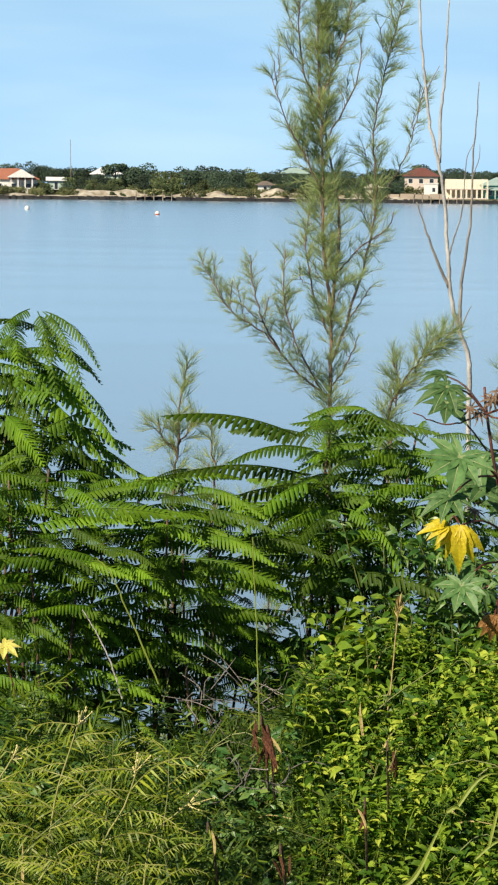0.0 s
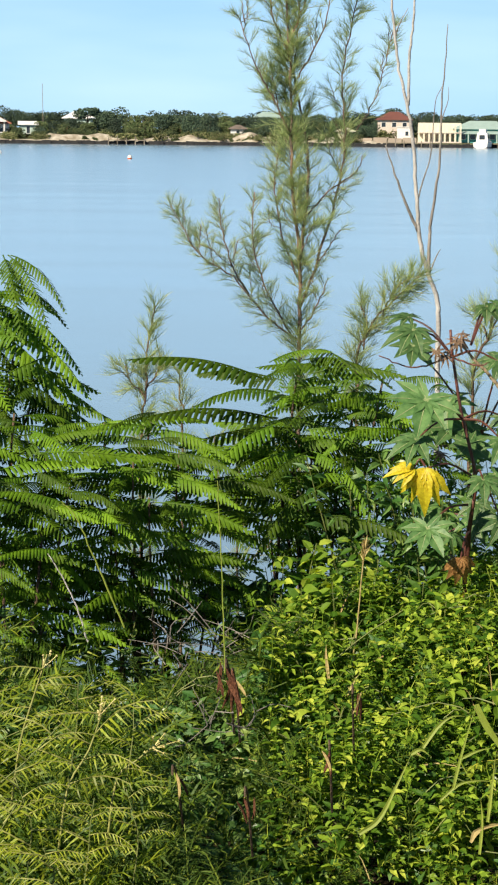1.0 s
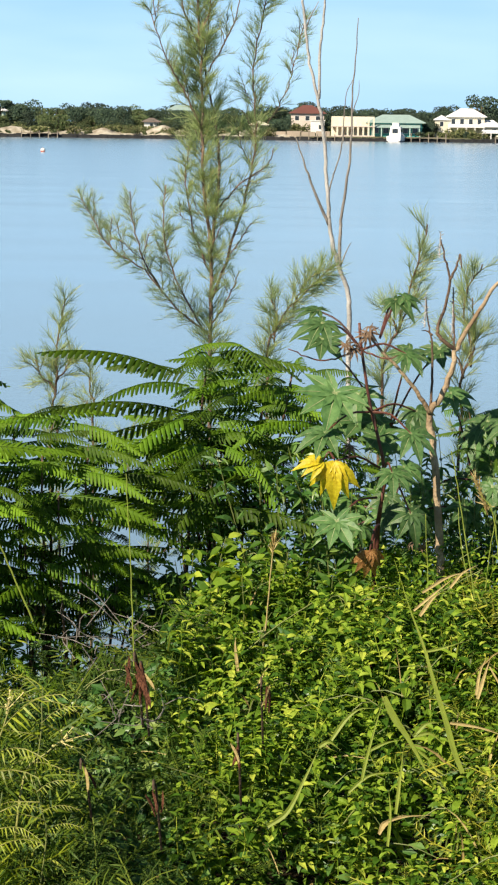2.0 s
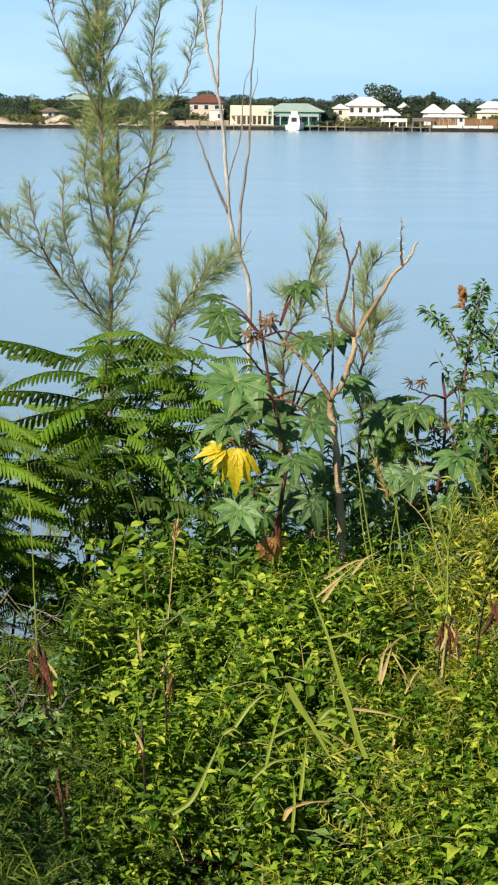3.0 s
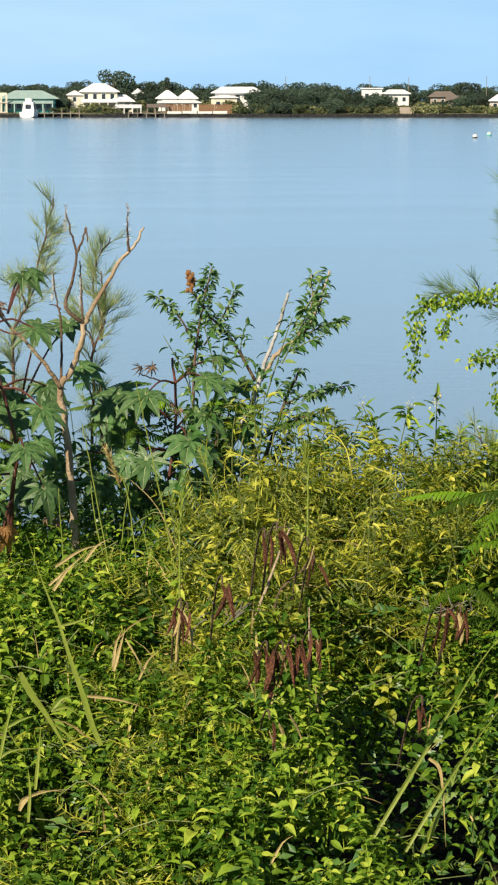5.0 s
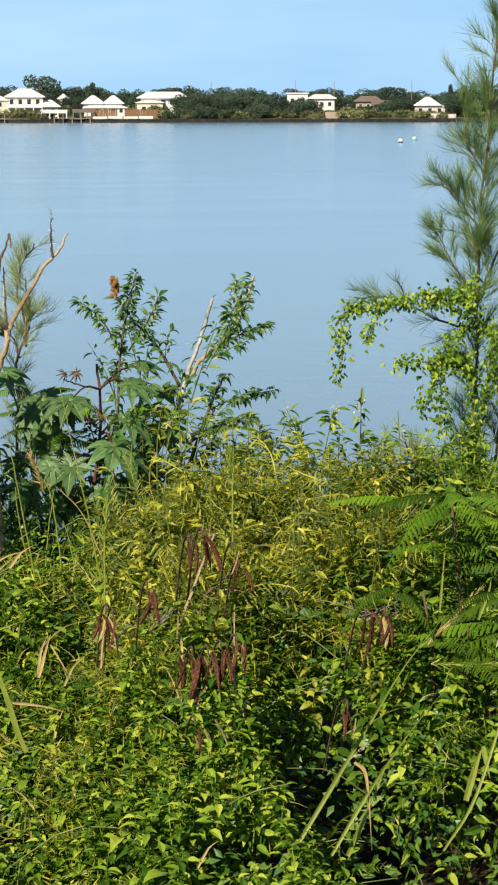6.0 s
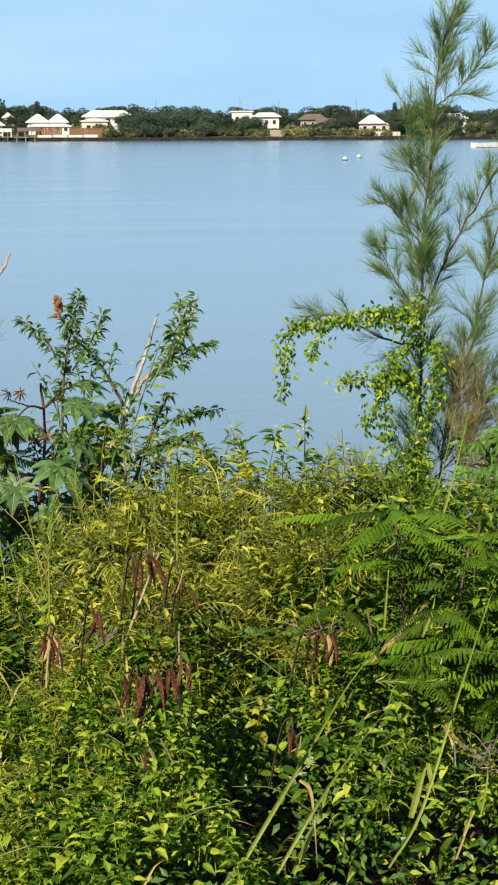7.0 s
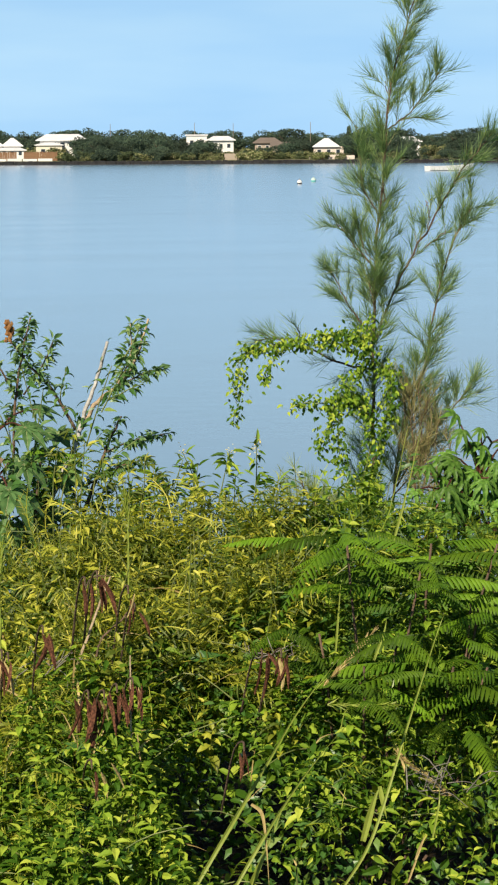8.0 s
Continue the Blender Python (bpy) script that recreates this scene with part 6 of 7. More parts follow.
    for k in range(26):
        q = c + np.clip(rng.normal(0, 1, 3), -1.6, 1.6) * (0.010, 0.010, 0.022)
        seeds.tube([q, q + (0.004, -0.003, 0.008), q + (0.002, 0.0, 0.017)], 0.008, 0.004, 5)
    seeds.make("seed_head", M_RUSTLEAF, t, "dry brown seed cluster")["kind"] = "stuff"


build_shrub()


# ---------------------------------------------------------------- the tangle: vines, weeds, grass
def lerp_table(x, xs, ys):
    return float(np.interp(x, xs, ys))


# hollows in the leaf surface: bearing, distance, radius, depth
HOLLOWS = ((4.0, 7.66, 0.24, 0.42), (19.4, 7.7, 0.28, 0.40), (14.3, 8.0, 0.26, 0.20), (17.9, 7.7, 0.30, 0.40), (15.3, 7.55, 0.20, 0.26), (18.6, 7.2, 0.22, 0.3), (-0.7, 8.35, 0.30, 0.14), (0.4, 7.75, 0.22, 0.18), (12.0, 7.35, 0.14, 0.25), (6.4, 8.0, 0.16, 0.22), (9.3, 7.3, 0.16, 0.25), (16.0, 7.35, 0.16, 0.30))
HOLLOWS = [(d * math.sin(radians(a)), d * math.cos(radians(a)), r, h) for a, d, r, h in HOLLOWS]


def in_hollow(x, y):
    return any((x - hx) ** 2 + ((y - hy) * 0.6) ** 2 < (0.85 * r) ** 2 for hx, hy, r, h in HOLLOWS)


def tangle_top(x, y):
    """Height of the leaf surface over the bank: a smothered slope rising to a ridge, then falling to the water."""
    d, az = math.hypot(x, y), math.degrees(math.atan2(x, y))
    rd = lerp_table(az, (-6, 0.3, 1.6, 8, 12, 22), (8.6, 8.6, 9.6, 9.7, 9.4, 9.4))
    rz = lerp_table(az, (-6, 0.3, 1.6, 7, 9, 11, 15, 22), (1.40, 1.36, 1.52, 1.54, 1.62, 1.80, 1.84, 1.80))
    if d < rd:
        z = rz - (rd - d) * lerp_table(az, (-6, 1, 3, 9, 12, 22), (0.34, 0.32, 0.27, 0.30, 0.38, 0.40))
    else:
        z = rz - 0.55 * (d - rd) - 0.25 * min(d - rd, 0.6)
    z += 0.18 * noise.noise((x * 2.3, y * 2.3, 3.1)) + 0.11 * noise.noise((x * 6.1, y * 6.1, 9.7))
    for hx, hy, r, h in HOLLOWS:
        z -= h * math.exp(-((x - hx) ** 2 + ((y - hy) * 0.6) ** 2) / (r * r))
    return max(z, bank_height(x, y) + 0.10)


def tangle_points(n, az0, az1, d0, d1, under):
    """Random places in the leaf layer, down to so far beneath its surface."""
    az = np.radians(rng.uniform(az0, az1, n))
    d = np.sqrt(rng.uniform(d0 * d0, d1 * d1, n))
    x, y = d * np.sin(az), d * np.cos(az)
    z = np.array([tangle_top(a, b) for a, b in zip(x, y)]) - under * rng.uniform(0, 1, n) ** 1.6
    return np.stack([x, y, z], 1)


def vine_mat(label, az0, az1, d0, d1, n, under, size, material, tmpl=LEAF_V, name="creeping_vine"):
    s = Soup()
    p = tangle_points(n, az0, az1, d0, d1, under)
    keep = np.array([noise.noise((q[0] * 1.7, q[1] * 1.7, 20.0)) > -0.26 or q[2] < tangle_top(q[0], q[1]) - 0.12 for q in p])
    spare = 0.2 if name == "creeping_vine" else 0.5
    keep &= np.array([not in_hollow(q[0], q[1]) or rng.random() < spare for q in p])
    p = p[keep]
    k = len(p)
    fwd = dirs(k, 0.45) + np.array([0, -0.35, -0.25])
    s.scatter(tmpl, LOWLEAF_F if tmpl is LOWLEAF_V else LEAF_F, frames(p, fwd, tilted_up(k, 0.75) + np.array([-0.15, -0.45, 0]), size * np.exp(rng.normal(0, 0.26, k))))
    return tagged(s.make(name, material), label, "vine", kind="stuff")


vine_mat("dense carpet of small bright green vine leaves", 0.3, 21.5, 6.8, 10.2, 37000, 0.42, 0.043, M_VINE, OVAL_V)
vine_mat("shaded weedy undergrowth at the water's edge", -7, 21.5, 9.4, 13.5, 9000, 0.35, 0.065, M_SHRUB, LOWLEAF_V, "undergrowth")
vine_mat("deep shaded leaves under the vine carpet", 0.2, 21.5, 6.8, 9.6, 20000, 0.75, 0.046, M_SHRUB, LOWLEAF_V, "undergrowth")
vine_mat("shaded weeds under the feathery shrubs", -7, 1.2, 6.8, 9.4, 13000, 0.35, 0.046, M_SHRUB, LOWLEAF_V, "undergrowth")


def shoot_template(seed, nodes):
    """An upright shoot of unit height: a thin stem with crossed pairs of arching leaves, smallest at the top."""
    r = np.random.default_rng(seed)
    s = Soup()
    line = curve([(0, 0, -0.35), (r.normal(0, 0.06), r.normal(0, 0.06), 0.45), (r.normal(0, 0.12), r.normal(0, 0.12), 1.0)], 5)
    s.tube(line, 0.014, 0.006, 3)
    for i in range(nodes):
        q = 0.30 + 0.70 * i / (nodes - 1)
        c = np.array([np.interp(q, np.linspace(0, 1, 5), line[:, j]) for j in range(3)])
        a = i * 1.57 + r.normal(0, 0.3)
        for k in (0, math.pi):
            d = (math.cos(a + k), math.sin(a + k), r.uniform(0.0, 0.5) + 0.6 * (q > 0.9))
            m = frames([c], [d], [(0, 0, 1)], [0.42 * (1.15 - 0.6 * q) * r.uniform(0.8, 1.15)])
            s.scatter([(x * 1.05, y, z * 1.5 - 0.12 * y * y) for x, y, z in LEAF_V], LEAF_F, m)
    return np.concatenate(s.v), s.f


SHOOTS = [shoot_template(21, 5), shoot_template(22, 6), shoot_template(23, 5), shoot_template(24, 4)]


def leafy_shoots(label, az0, az1, d0, d1, n, size, material):
    """Upright leafy shoots crowded over the tangle."""
    s = Soup()
    for v, f in SHOOTS:
        k = n // len(SHOOTS)
        p = tangle_points(k, az0, az1, d0, d1, 0.10)
        p = np.array([q for q in p if not in_hollow(q[0], q[1])])
        k = len(p)
        up = tilted_up(k, 0.28) + np.array([0, -0.18, 0])
        m = frames(p, dirs(k, 0.05), up, size * rng.uniform(0.6, 1.35, k))
        s.scatter(v, f, m)
    return tagged(s.make("leafy_shoots", material), label, "weed", kind="stuff")


leafy_shoots("bright green leafy shoots standing out of the vine carpet", 0.9, 21.5, 6.8, 8.4, 1560, 0.135, M_VINE)
leafy_shoots("green leafy shoots below the castor plants", 0.9, 9.0, 8.4, 9.7, 420, 0.13, M_VINE)
leafy_shoots("green leafy shoots below the casuarina", 16, 21.5, 8.4, 9.7, 200, 0.13, M_VINE)
leafy_shoots("golden leafy shoots on the weed mound", 9.0, 16.2, 8.3, 9.7, 300, 0.12, M_GOLDWEED)


def vine_stems():
    s = Soup()
    p = tangle_points(420, -6.5, 21, 7.0, 10.0, 0.12)
    for q in p:
        a = rng.uniform(0, 6.28)
        L = rng.uniform(0.12, 0.4)
        e = q + np.array([math.cos(a) * L, math.sin(a) * L * 0.5, rng.normal(0.02, 0.08)])
        s.tube(curve([q, (q + e) / 2 + (0, 0, rng.uniform(0.0, 0.09)), e], 6), 0.0028, 0.0016, 4)
    tagged(s.make("vine_stems", M_STEM), "thin green and tan runners through the leaves", "vine", kind="stuff")
    t = Soup()
    for q in tangle_points(150, 0.2, 21, 7.2, 9.6, 0.10):
        a = rng.uniform(0, 6.28)
        L = rng.uniform(0.05, 0.20)
        e = q + np.array([math.cos(a) * L, math.sin(a) * L * 0.5, rng.normal(0.0, 0.07)])
        ribbon(t, curve([q, (q + e) / 2 + (0, 0, 0.02), e], 5), rng.uniform(0.003, 0.008))
    for q in tangle_points(45, 7.2, 12.5, 7.9, 9.3, 0.06):
        a = rng.uniform(0.6, 2.6)
        L = rng.uniform(0.08, 0.26)
        e = q + np.array([math.cos(a) * L, rng.normal(0, 0.05), math.sin(a) * L * 0.8])
        ribbon(t, curve([q, (q + e) / 2 + (0, 0, 0.03), e], 6), rng.uniform(0.004, 0.011))
    tagged(t.make("dry_litter", M_STRAW), "dry straw-coloured stalks and leaf scraps", "litter", kind="stuff")


vine_stems()


def sprig_template(seed, pairs, reach, fork):
    """A straggling sprig of unit length: fine uneven leaflets on a forked, arching stem."""
    r = np.random.default_rng(seed)
    s = Soup()
    arms = [(np.array([0, 0, 0.0]), np.array([r.normal(0, 0.1), 1, 0.1]), 1.0)]
    for k in range(fork):
        u = r.uniform(0.25, 0.6)
        arms.append((arms[0][1] * u, arms[0][1] * u + np.array([r.choice((-1, 1)) * r.uniform(0.25, 0.45), r.uniform(0.25, 0.45), r.normal(0, 0.15)]), 0.6))
    for a, b, k in arms:
        mid = (a + b) / 2 + r.normal(0, 0.04, 3)
        line = curve([a, mid, b], 4)
        s.tube(line, 0.013 * k, 0.006, 3)
        ax = unit(b - a)
        side = unit(np.cross(ax, (0, 0, 1)))
        for i in range(int(pairs * k)):
            q = r.uniform(0.10, 1.0)
            c = np.array([np.interp(q, np.linspace(0, 1, 4), line[:, j]) for j in range(3)])
            sd = 1 if i % 2 else -1
            d = side * sd * r.uniform(0.7, 1.0) + ax * r.uniform(0.3, 0.8) + np.array([0, 0, r.normal(-0.1, 0.25)])
            m = frames([c], [d], [r.normal(0, 0.5, 3) + (0, 0, 1)], [reach * r.uniform(0.45, 1.2) * (1.1 - 0.5 * q)])
            s.scatter([(x * 1.5, y, z * 3) for x, y, z in BLADE_V], BLADE_F, m)
    return np.concatenate(s.v), s.f


SPRIGS = [sprig_template(3, 34, 0.19, 2), sprig_template(5, 38, 0.16, 1), sprig_template(9, 30, 0.22, 3), sprig_template(12, 36, 0.14, 2)]


def pinna_template(seed, pairs, reach):
    """A feather leaf of unit length: an arching rib with paired narrow hanging leaflets."""
    r = np.random.default_rng(seed)
    s = Soup()
    u = np.linspace(0, 1, 6)
    rib = np.stack([0.05 * np.sin(u * 5 + seed), u, 0.10 * np.sin(u * math.pi) - 0.14 * u ** 2], 1)
    s.tube(rib, 0.016, 0.006, 3)
    for i in range(pairs):
        q = 0.12 + 0.86 * i / (pairs - 1)
        c = np.array([np.interp(q, u, rib[:, j]) for j in range(3)])
        for side in (-1, 1):
            d = np.array([side * r.uniform(0.5, 0.9), r.uniform(0.25, 0.7), -r.uniform(0.2, 0.8)])
            m = frames([c], [d], [(r.normal(0, 0.3), r.normal(0, 0.3), 1)], [reach * r.uniform(0.75, 1.15) * (1.1 - 0.45 * q)])
            s.scatter([(x * 2.8, y, z * 2) for x, y, z in BLADE_V], BLADE_F, m)
    return np.concatenate(s.v), s.f


PINNAE = [pinna_template(1, 9, 0.30), pinna_template(2, 11, 0.26), pinna_template(4, 8, 0.34)]
SPRIGS = [SPRIGS[0], PINNAE[0], PINNAE[1], PINNAE[2]]


def weed_patch(label, az0, az1, d0, d1, n, size, lift=0.5, material=None):
    s = Soup()
    for v, f in SPRIGS:
        k = n // len(SPRIGS)
        p = tangle_points(k, az0, az1, d0, d1, 0.14) + np.array([0, 0, 0.02])
        p = np.array([q for q in p if not in_hollow(q[0], q[1]) or rng.random() < 0.3])
        k = len(p)
        fwd = dirs(k, 0.35) * 0.9 + np.array([0.0, -0.25, lift])
        s.scatter(v, f, frames(p, fwd, rng.normal(0, 0.6, (k, 3)) + np.array([0, -0.6, 0.8]), size * rng.uniform(0.5, 1.4, k)))
    return tagged(s.make("feathery_weed", material or M_WEED), label, "weed", kind="stuff")


weed_patch("yellow-green feathery weeds with fine leaflets", -7, -1.5, 6.9, 8.6, 640, 0.20)
weed_patch("large forked feathery weed sprigs", -6, -1.6, 7.2, 8.3, 60, 0.24, 0.8)
# the next two patches carry part of their shade in the leaf colour
weed_patch("shade-toned dark olive feathery weeds around dead pods", -1.7, 1.4, 6.9, 9.3, 420, 0.19, 0.5, M_SHADEDWEED)
weed_patch("shade-toned olive feathery weeds mixed with vine leaves", 1.0, 4.2, 7.0, 8.4, 120, 0.16, 0.5, M_SHADEDWEED)
weed_patch("golden-green feathery weed mound with fine leaflets", 9.6, 15.8, 8.5, 9.7, 640, 0.17, 0.5, M_GOLDWEED)
weed_patch("scattered feathery weeds among vine leaves", 4.0, 21, 7.2, 9.6, 480, 0.12)
weed_patch("sunlit golden weeds and dry grass on the slope", 7.0, 11.0, 7.7, 9.5, 210, 0.15, 0.5, M_GOLDWEED)
weed_patch("yellowing feathery weeds among vine leaves", 5.6, 9.5, 7.0, 8.4, 150, 0.15, 0.5, M_GOLDWEED)
weed_patch("feathery weeds behind the vine slope", 14.5, 21, 9.0, 10.2, 380, 0.18)


def bushy_clump(label, places, n, size, spread, material, name="weed_clump", tmpl=SLIM_V):
    """Leafy upright sprigs rising out of the tangle."""
    leaves, stems = Soup(), Soup()
    t = thing(name, (places[0][0][0], places[0][0][1], places[0][0][2]), label, "weed")
    for a, b in places:
        line = curve([a, (np.array(a) * 0.5 + np.array(b) * 0.5) + rng.normal(0, 0.02, 3), b], 9)
        stems.tube(line, 0.003, 0.0015, 4)
        leafy_stem(leaves, line, 0.0, n, size, spread, tmpl)
    stems.make("stem", M_STEM, t)["kind"] = "stuff"
    leaves.make("foliage", material, t)["kind"] = "stuff"
    return t


bushy_clump("leafy weeds with small white flower heads", [((2.54, 9.67, 1.72), (2.56, 9.66, 2.08)), ((2.49, 9.68, 1.70), (2.48, 9.68, 1.95)), ((2.60, 9.65, 1.70), (2.64, 9.64, 1.92)), ((2.28, 9.73, 1.73), (2.28, 9.73, 2.04)), ((2.36, 9.71, 1.70), (2.34, 9.72, 1.99)),
             ((2.24, 9.74, 1.75), (2.17, 9.76, 1.97)), ((2.11, 9.77, 1.71), (2.08, 9.78, 1.91)), ((2.41, 9.70, 1.81), (2.46, 9.69, 2.04))], 46, 0.06, 0.8, M_VINE)
def thicket(label, az0, az1, d0, d1, z0, z1, n, leaves, size, material=None):
    """Crowded leafy shoots filling the space behind the castor plants."""
    shoots = []
    for i in range(n):
        az, d = radians(rng.uniform(az0, az1)), rng.uniform(d0, d1)
        a = np.array([d * math.sin(az), d * math.cos(az), z0])
        shoots.append((tuple(a), tuple(a + np.array([rng.normal(0, 0.20), rng.normal(0, 0.10), rng.uniform(0.35, 1.0) * (z1 - z0)]))))
    bushy_clump(label, shoots, leaves, size, 0.9, material or M_SHRUB, "thicket", LAUREL_V)


thicket("dark leafy thicket behind the castor plants", 2.8, 10.2, 9.8, 10.8, 0.8, 2.02, 210, 64, 0.068)
thicket("low leafy thicket below the casuarina", 0.8, 5.0, 9.8, 10.6, 0.8, 1.62, 50, 56, 0.065)
thicket("olive leafy thicket at the bank's edge", 9.5, 20.5, 9.9, 11.2, 0.8, 1.95, 110, 50, 0.055)
thicket("dark leafy growth under the feathery shrubs", -6.8, 1.6, 9.7, 10.9, 0.4, 1.55, 120, 56, 0.062)
thicket("golden-green leafy thicket over dead stems", 9.8, 15.8, 8.7, 9.7, 1.2, 1.92, 150, 42, 0.040, M_GOLDWEED)
thicket("yellow-green leafy weeds on the slope", -6.5, -1.4, 7.5, 8.6, 0.8, 1.34, 40, 36, 0.045, M_WEED)
bushy_clump("tall leafy vine shoots against the water", [((0.20, 9.49, 1.27), (0.21, 9.49, 1.65)), ((0.32, 9.49, 1.33), (0.33, 9.49, 1.69)), ((0.45, 9.48, 1.36), (0.46, 9.48, 1.70)), ((0.57, 9.47, 1.40), (0.56, 9.47, 1.63)), ((0.69, 9.36, 1.34), (0.72, 9.36, 1.57)),
             ((0.79, 9.35, 1.38), (0.81, 9.35, 1.64)), ((0.26, 9.29, 1.24), (0.27, 9.29, 1.56)), ((0.38, 9.28, 1.27), (0.38, 9.28, 1.58))], 46, 0.065, 0.8, M_VINE, "vine_shoots", LEAF_V)


PINNA_MESHES = []
for _v, _f in PINNAE:
    _me = bpy.data.meshes.new("leaf")
    _me.from_pydata(_v.tolist(), [], [list(q) for q in _f])
    _me.materials.append(M_FEATHER)
    _me.materials.append(M_WEEDSTEM)
    for _i in range(17):
        _me.polygons[_i].material_index = 1
    PINNA_MESHES.append(_me)


def raceme(fl, c, axis, n, size):
    """Round cream buds on short stalks at the end of a stem."""
    for i in range(n):
        p = np.array(c) + np.array(axis) * rng.uniform(-0.05, 0.01) + rng.normal(0, 1, 3) * (0.016, 0.012, 0.012)
        fl.tube(curve([np.array(c) - np.array(axis) * 0.045, p], 3), 0.0012, 0.001, 3)
        fl.scatter(TUFT_V, TUFT_F, frames([p, p], dirs(2), tilted_up(2), np.array([1.0, 0.9]) * size))


def feather_sprig(a, b, leaves, reach, flower):
    """An upright stem with alternate feather leaves and buds at its tip."""
    t = thing("feather_leaved_weed", a, "golden-green weed sprig with feather leaves and cream buds" if flower else "golden-green weed sprig with arching feather leaves", "weed", "feather-leaved weed sprigs")
    a, b = np.array(a), np.array(b)
    if not flower:
        b = b + np.array([rng.normal(0, 0.09), rng.normal(0, 0.03), rng.normal(-0.03, 0.02)])
    root = a - np.array([0.03, 0, 0.22])
    line = curve([root, a, (a + b) / 2 + rng.normal(0, 0.006, 3), b], 10)
    s = Soup()
    s.tube(line, 0.0040 if flower else 0.0026, 0.0022 if flower else 0.0014, 5)
    s.make("stem", M_WEEDSTEM if flower else M_STEM, t, smooth=True)
    for i in range(leaves):
        q = 0.28 + 0.62 * i / max(leaves - 1, 1)
        p = np.array([np.interp(q, np.linspace(0, 1, len(line)), line[:, j]) for j in range(3)])
        side = 1 if i % 2 else -1
        y = Vector((side * rng.uniform(0.7, 1.0), rng.uniform(-0.5, 0.25), rng.uniform(-0.15, 0.7))).normalized()
        x = y.cross(Vector((0, -0.6, 1))).normalized()
        m = Matrix((x, y, x.cross(y))).transposed().to_4x4()
        share("leaf", PINNA_MESHES[int(rng.integers(0, 3))], Matrix.Translation(Vector(p) - Vector(parent_place(t))) @ m @ Matrix.Scale(reach * rng.uniform(0.75, 1.1), 4), t)
    if flower:
        fl = Soup()
        raceme(fl, b, unit(b - a), 11, 0.0075)
        fl.make("flower_head", M_FLOWER, t, "cream-coloured bud cluster")["kind"] = "stuff"


for _a, _b, _n, _r, _fl in (
        ((-0.47, 7.40, 1.29), (-0.36, 7.41, 1.55), 7, 0.20, True), ((-0.62, 7.54, 1.39), (-0.54, 7.55, 1.66), 5, 0.15, True), ((-0.33, 7.46, 1.30), (-0.19, 7.46, 1.43), 5, 0.14, True),
        ((-0.80, 7.58, 1.41), (-0.73, 7.59, 1.54), 5, 0.15, True), ((-0.70, 7.29, 1.28), (-0.65, 7.29, 1.50), 7, 0.16, False), ((-0.56, 7.20, 1.21), (-0.54, 7.20, 1.42), 7, 0.17, False),
        ((-0.40, 7.21, 1.14), (-0.36, 7.21, 1.34), 7, 0.16, False), ((-0.70, 7.14, 1.13), (-0.68, 7.14, 1.32), 7, 0.16, False), ((-0.26, 7.31, 1.15), (-0.24, 7.31, 1.32), 6, 0.14, False),
        ((-0.85, 7.37, 1.29), (-0.84, 7.37, 1.53), 6, 0.16, False), ((-0.49, 7.10, 1.11), (-0.47, 7.10, 1.25), 6, 0.15, False), ((-0.29, 7.71, 1.37), (-0.27, 7.71, 1.53), 5, 0.13, False),
        ((-0.46, 7.71, 1.41), (-0.44, 7.71, 1.56), 5, 0.14, False)):
    feather_sprig(_a, _b, _n, _r, _fl)


bushy_clump("golden leafy sprigs rising behind the weed mound", [((1.74, 9.56, 1.67), (1.76, 9.56, 2.10)), ((1.80, 9.55, 1.67), (1.81, 9.55, 2.19)), ((1.84, 9.54, 1.67), (1.86, 9.54, 2.12)), ((1.94, 9.52, 1.67), (1.92, 9.52, 2.06)), ((1.96, 9.52, 1.67), (1.97, 9.52, 1.97)), ((2.02, 9.51, 1.67), (2.02, 9.51, 2.04)), ((2.05, 9.50, 1.67), (2.07, 9.49, 1.95)), ((2.10, 9.49, 1.67), (2.12, 9.48, 2.00)), ((2.15, 9.48, 1.67), (2.17, 9.47, 1.97)), ((2.19, 9.47, 1.67), (2.22, 9.46, 2.04)), ((2.26, 9.45, 1.67), (2.27, 9.45, 1.95)), ((2.33, 9.44, 1.67), (2.32, 9.44, 1.91)), ((1.86, 9.54, 1.67), (1.83, 9.54, 1.93)), ((1.99, 9.51, 1.67), (2.00, 9.51, 1.89)), ((2.17, 9.47, 1.67), (2.14, 9.48, 1.89)), ((1.90, 9.53, 1.67), (1.88, 9.53, 1.88)), ((2.05, 9.50, 1.67), (2.08, 9.49, 2.06)), ((2.23, 9.46, 1.67), (2.25, 9.45, 1.89))], 52, 0.045, 0.8, M_GOLDWEED, "weed_sprigs", SLIM_V)
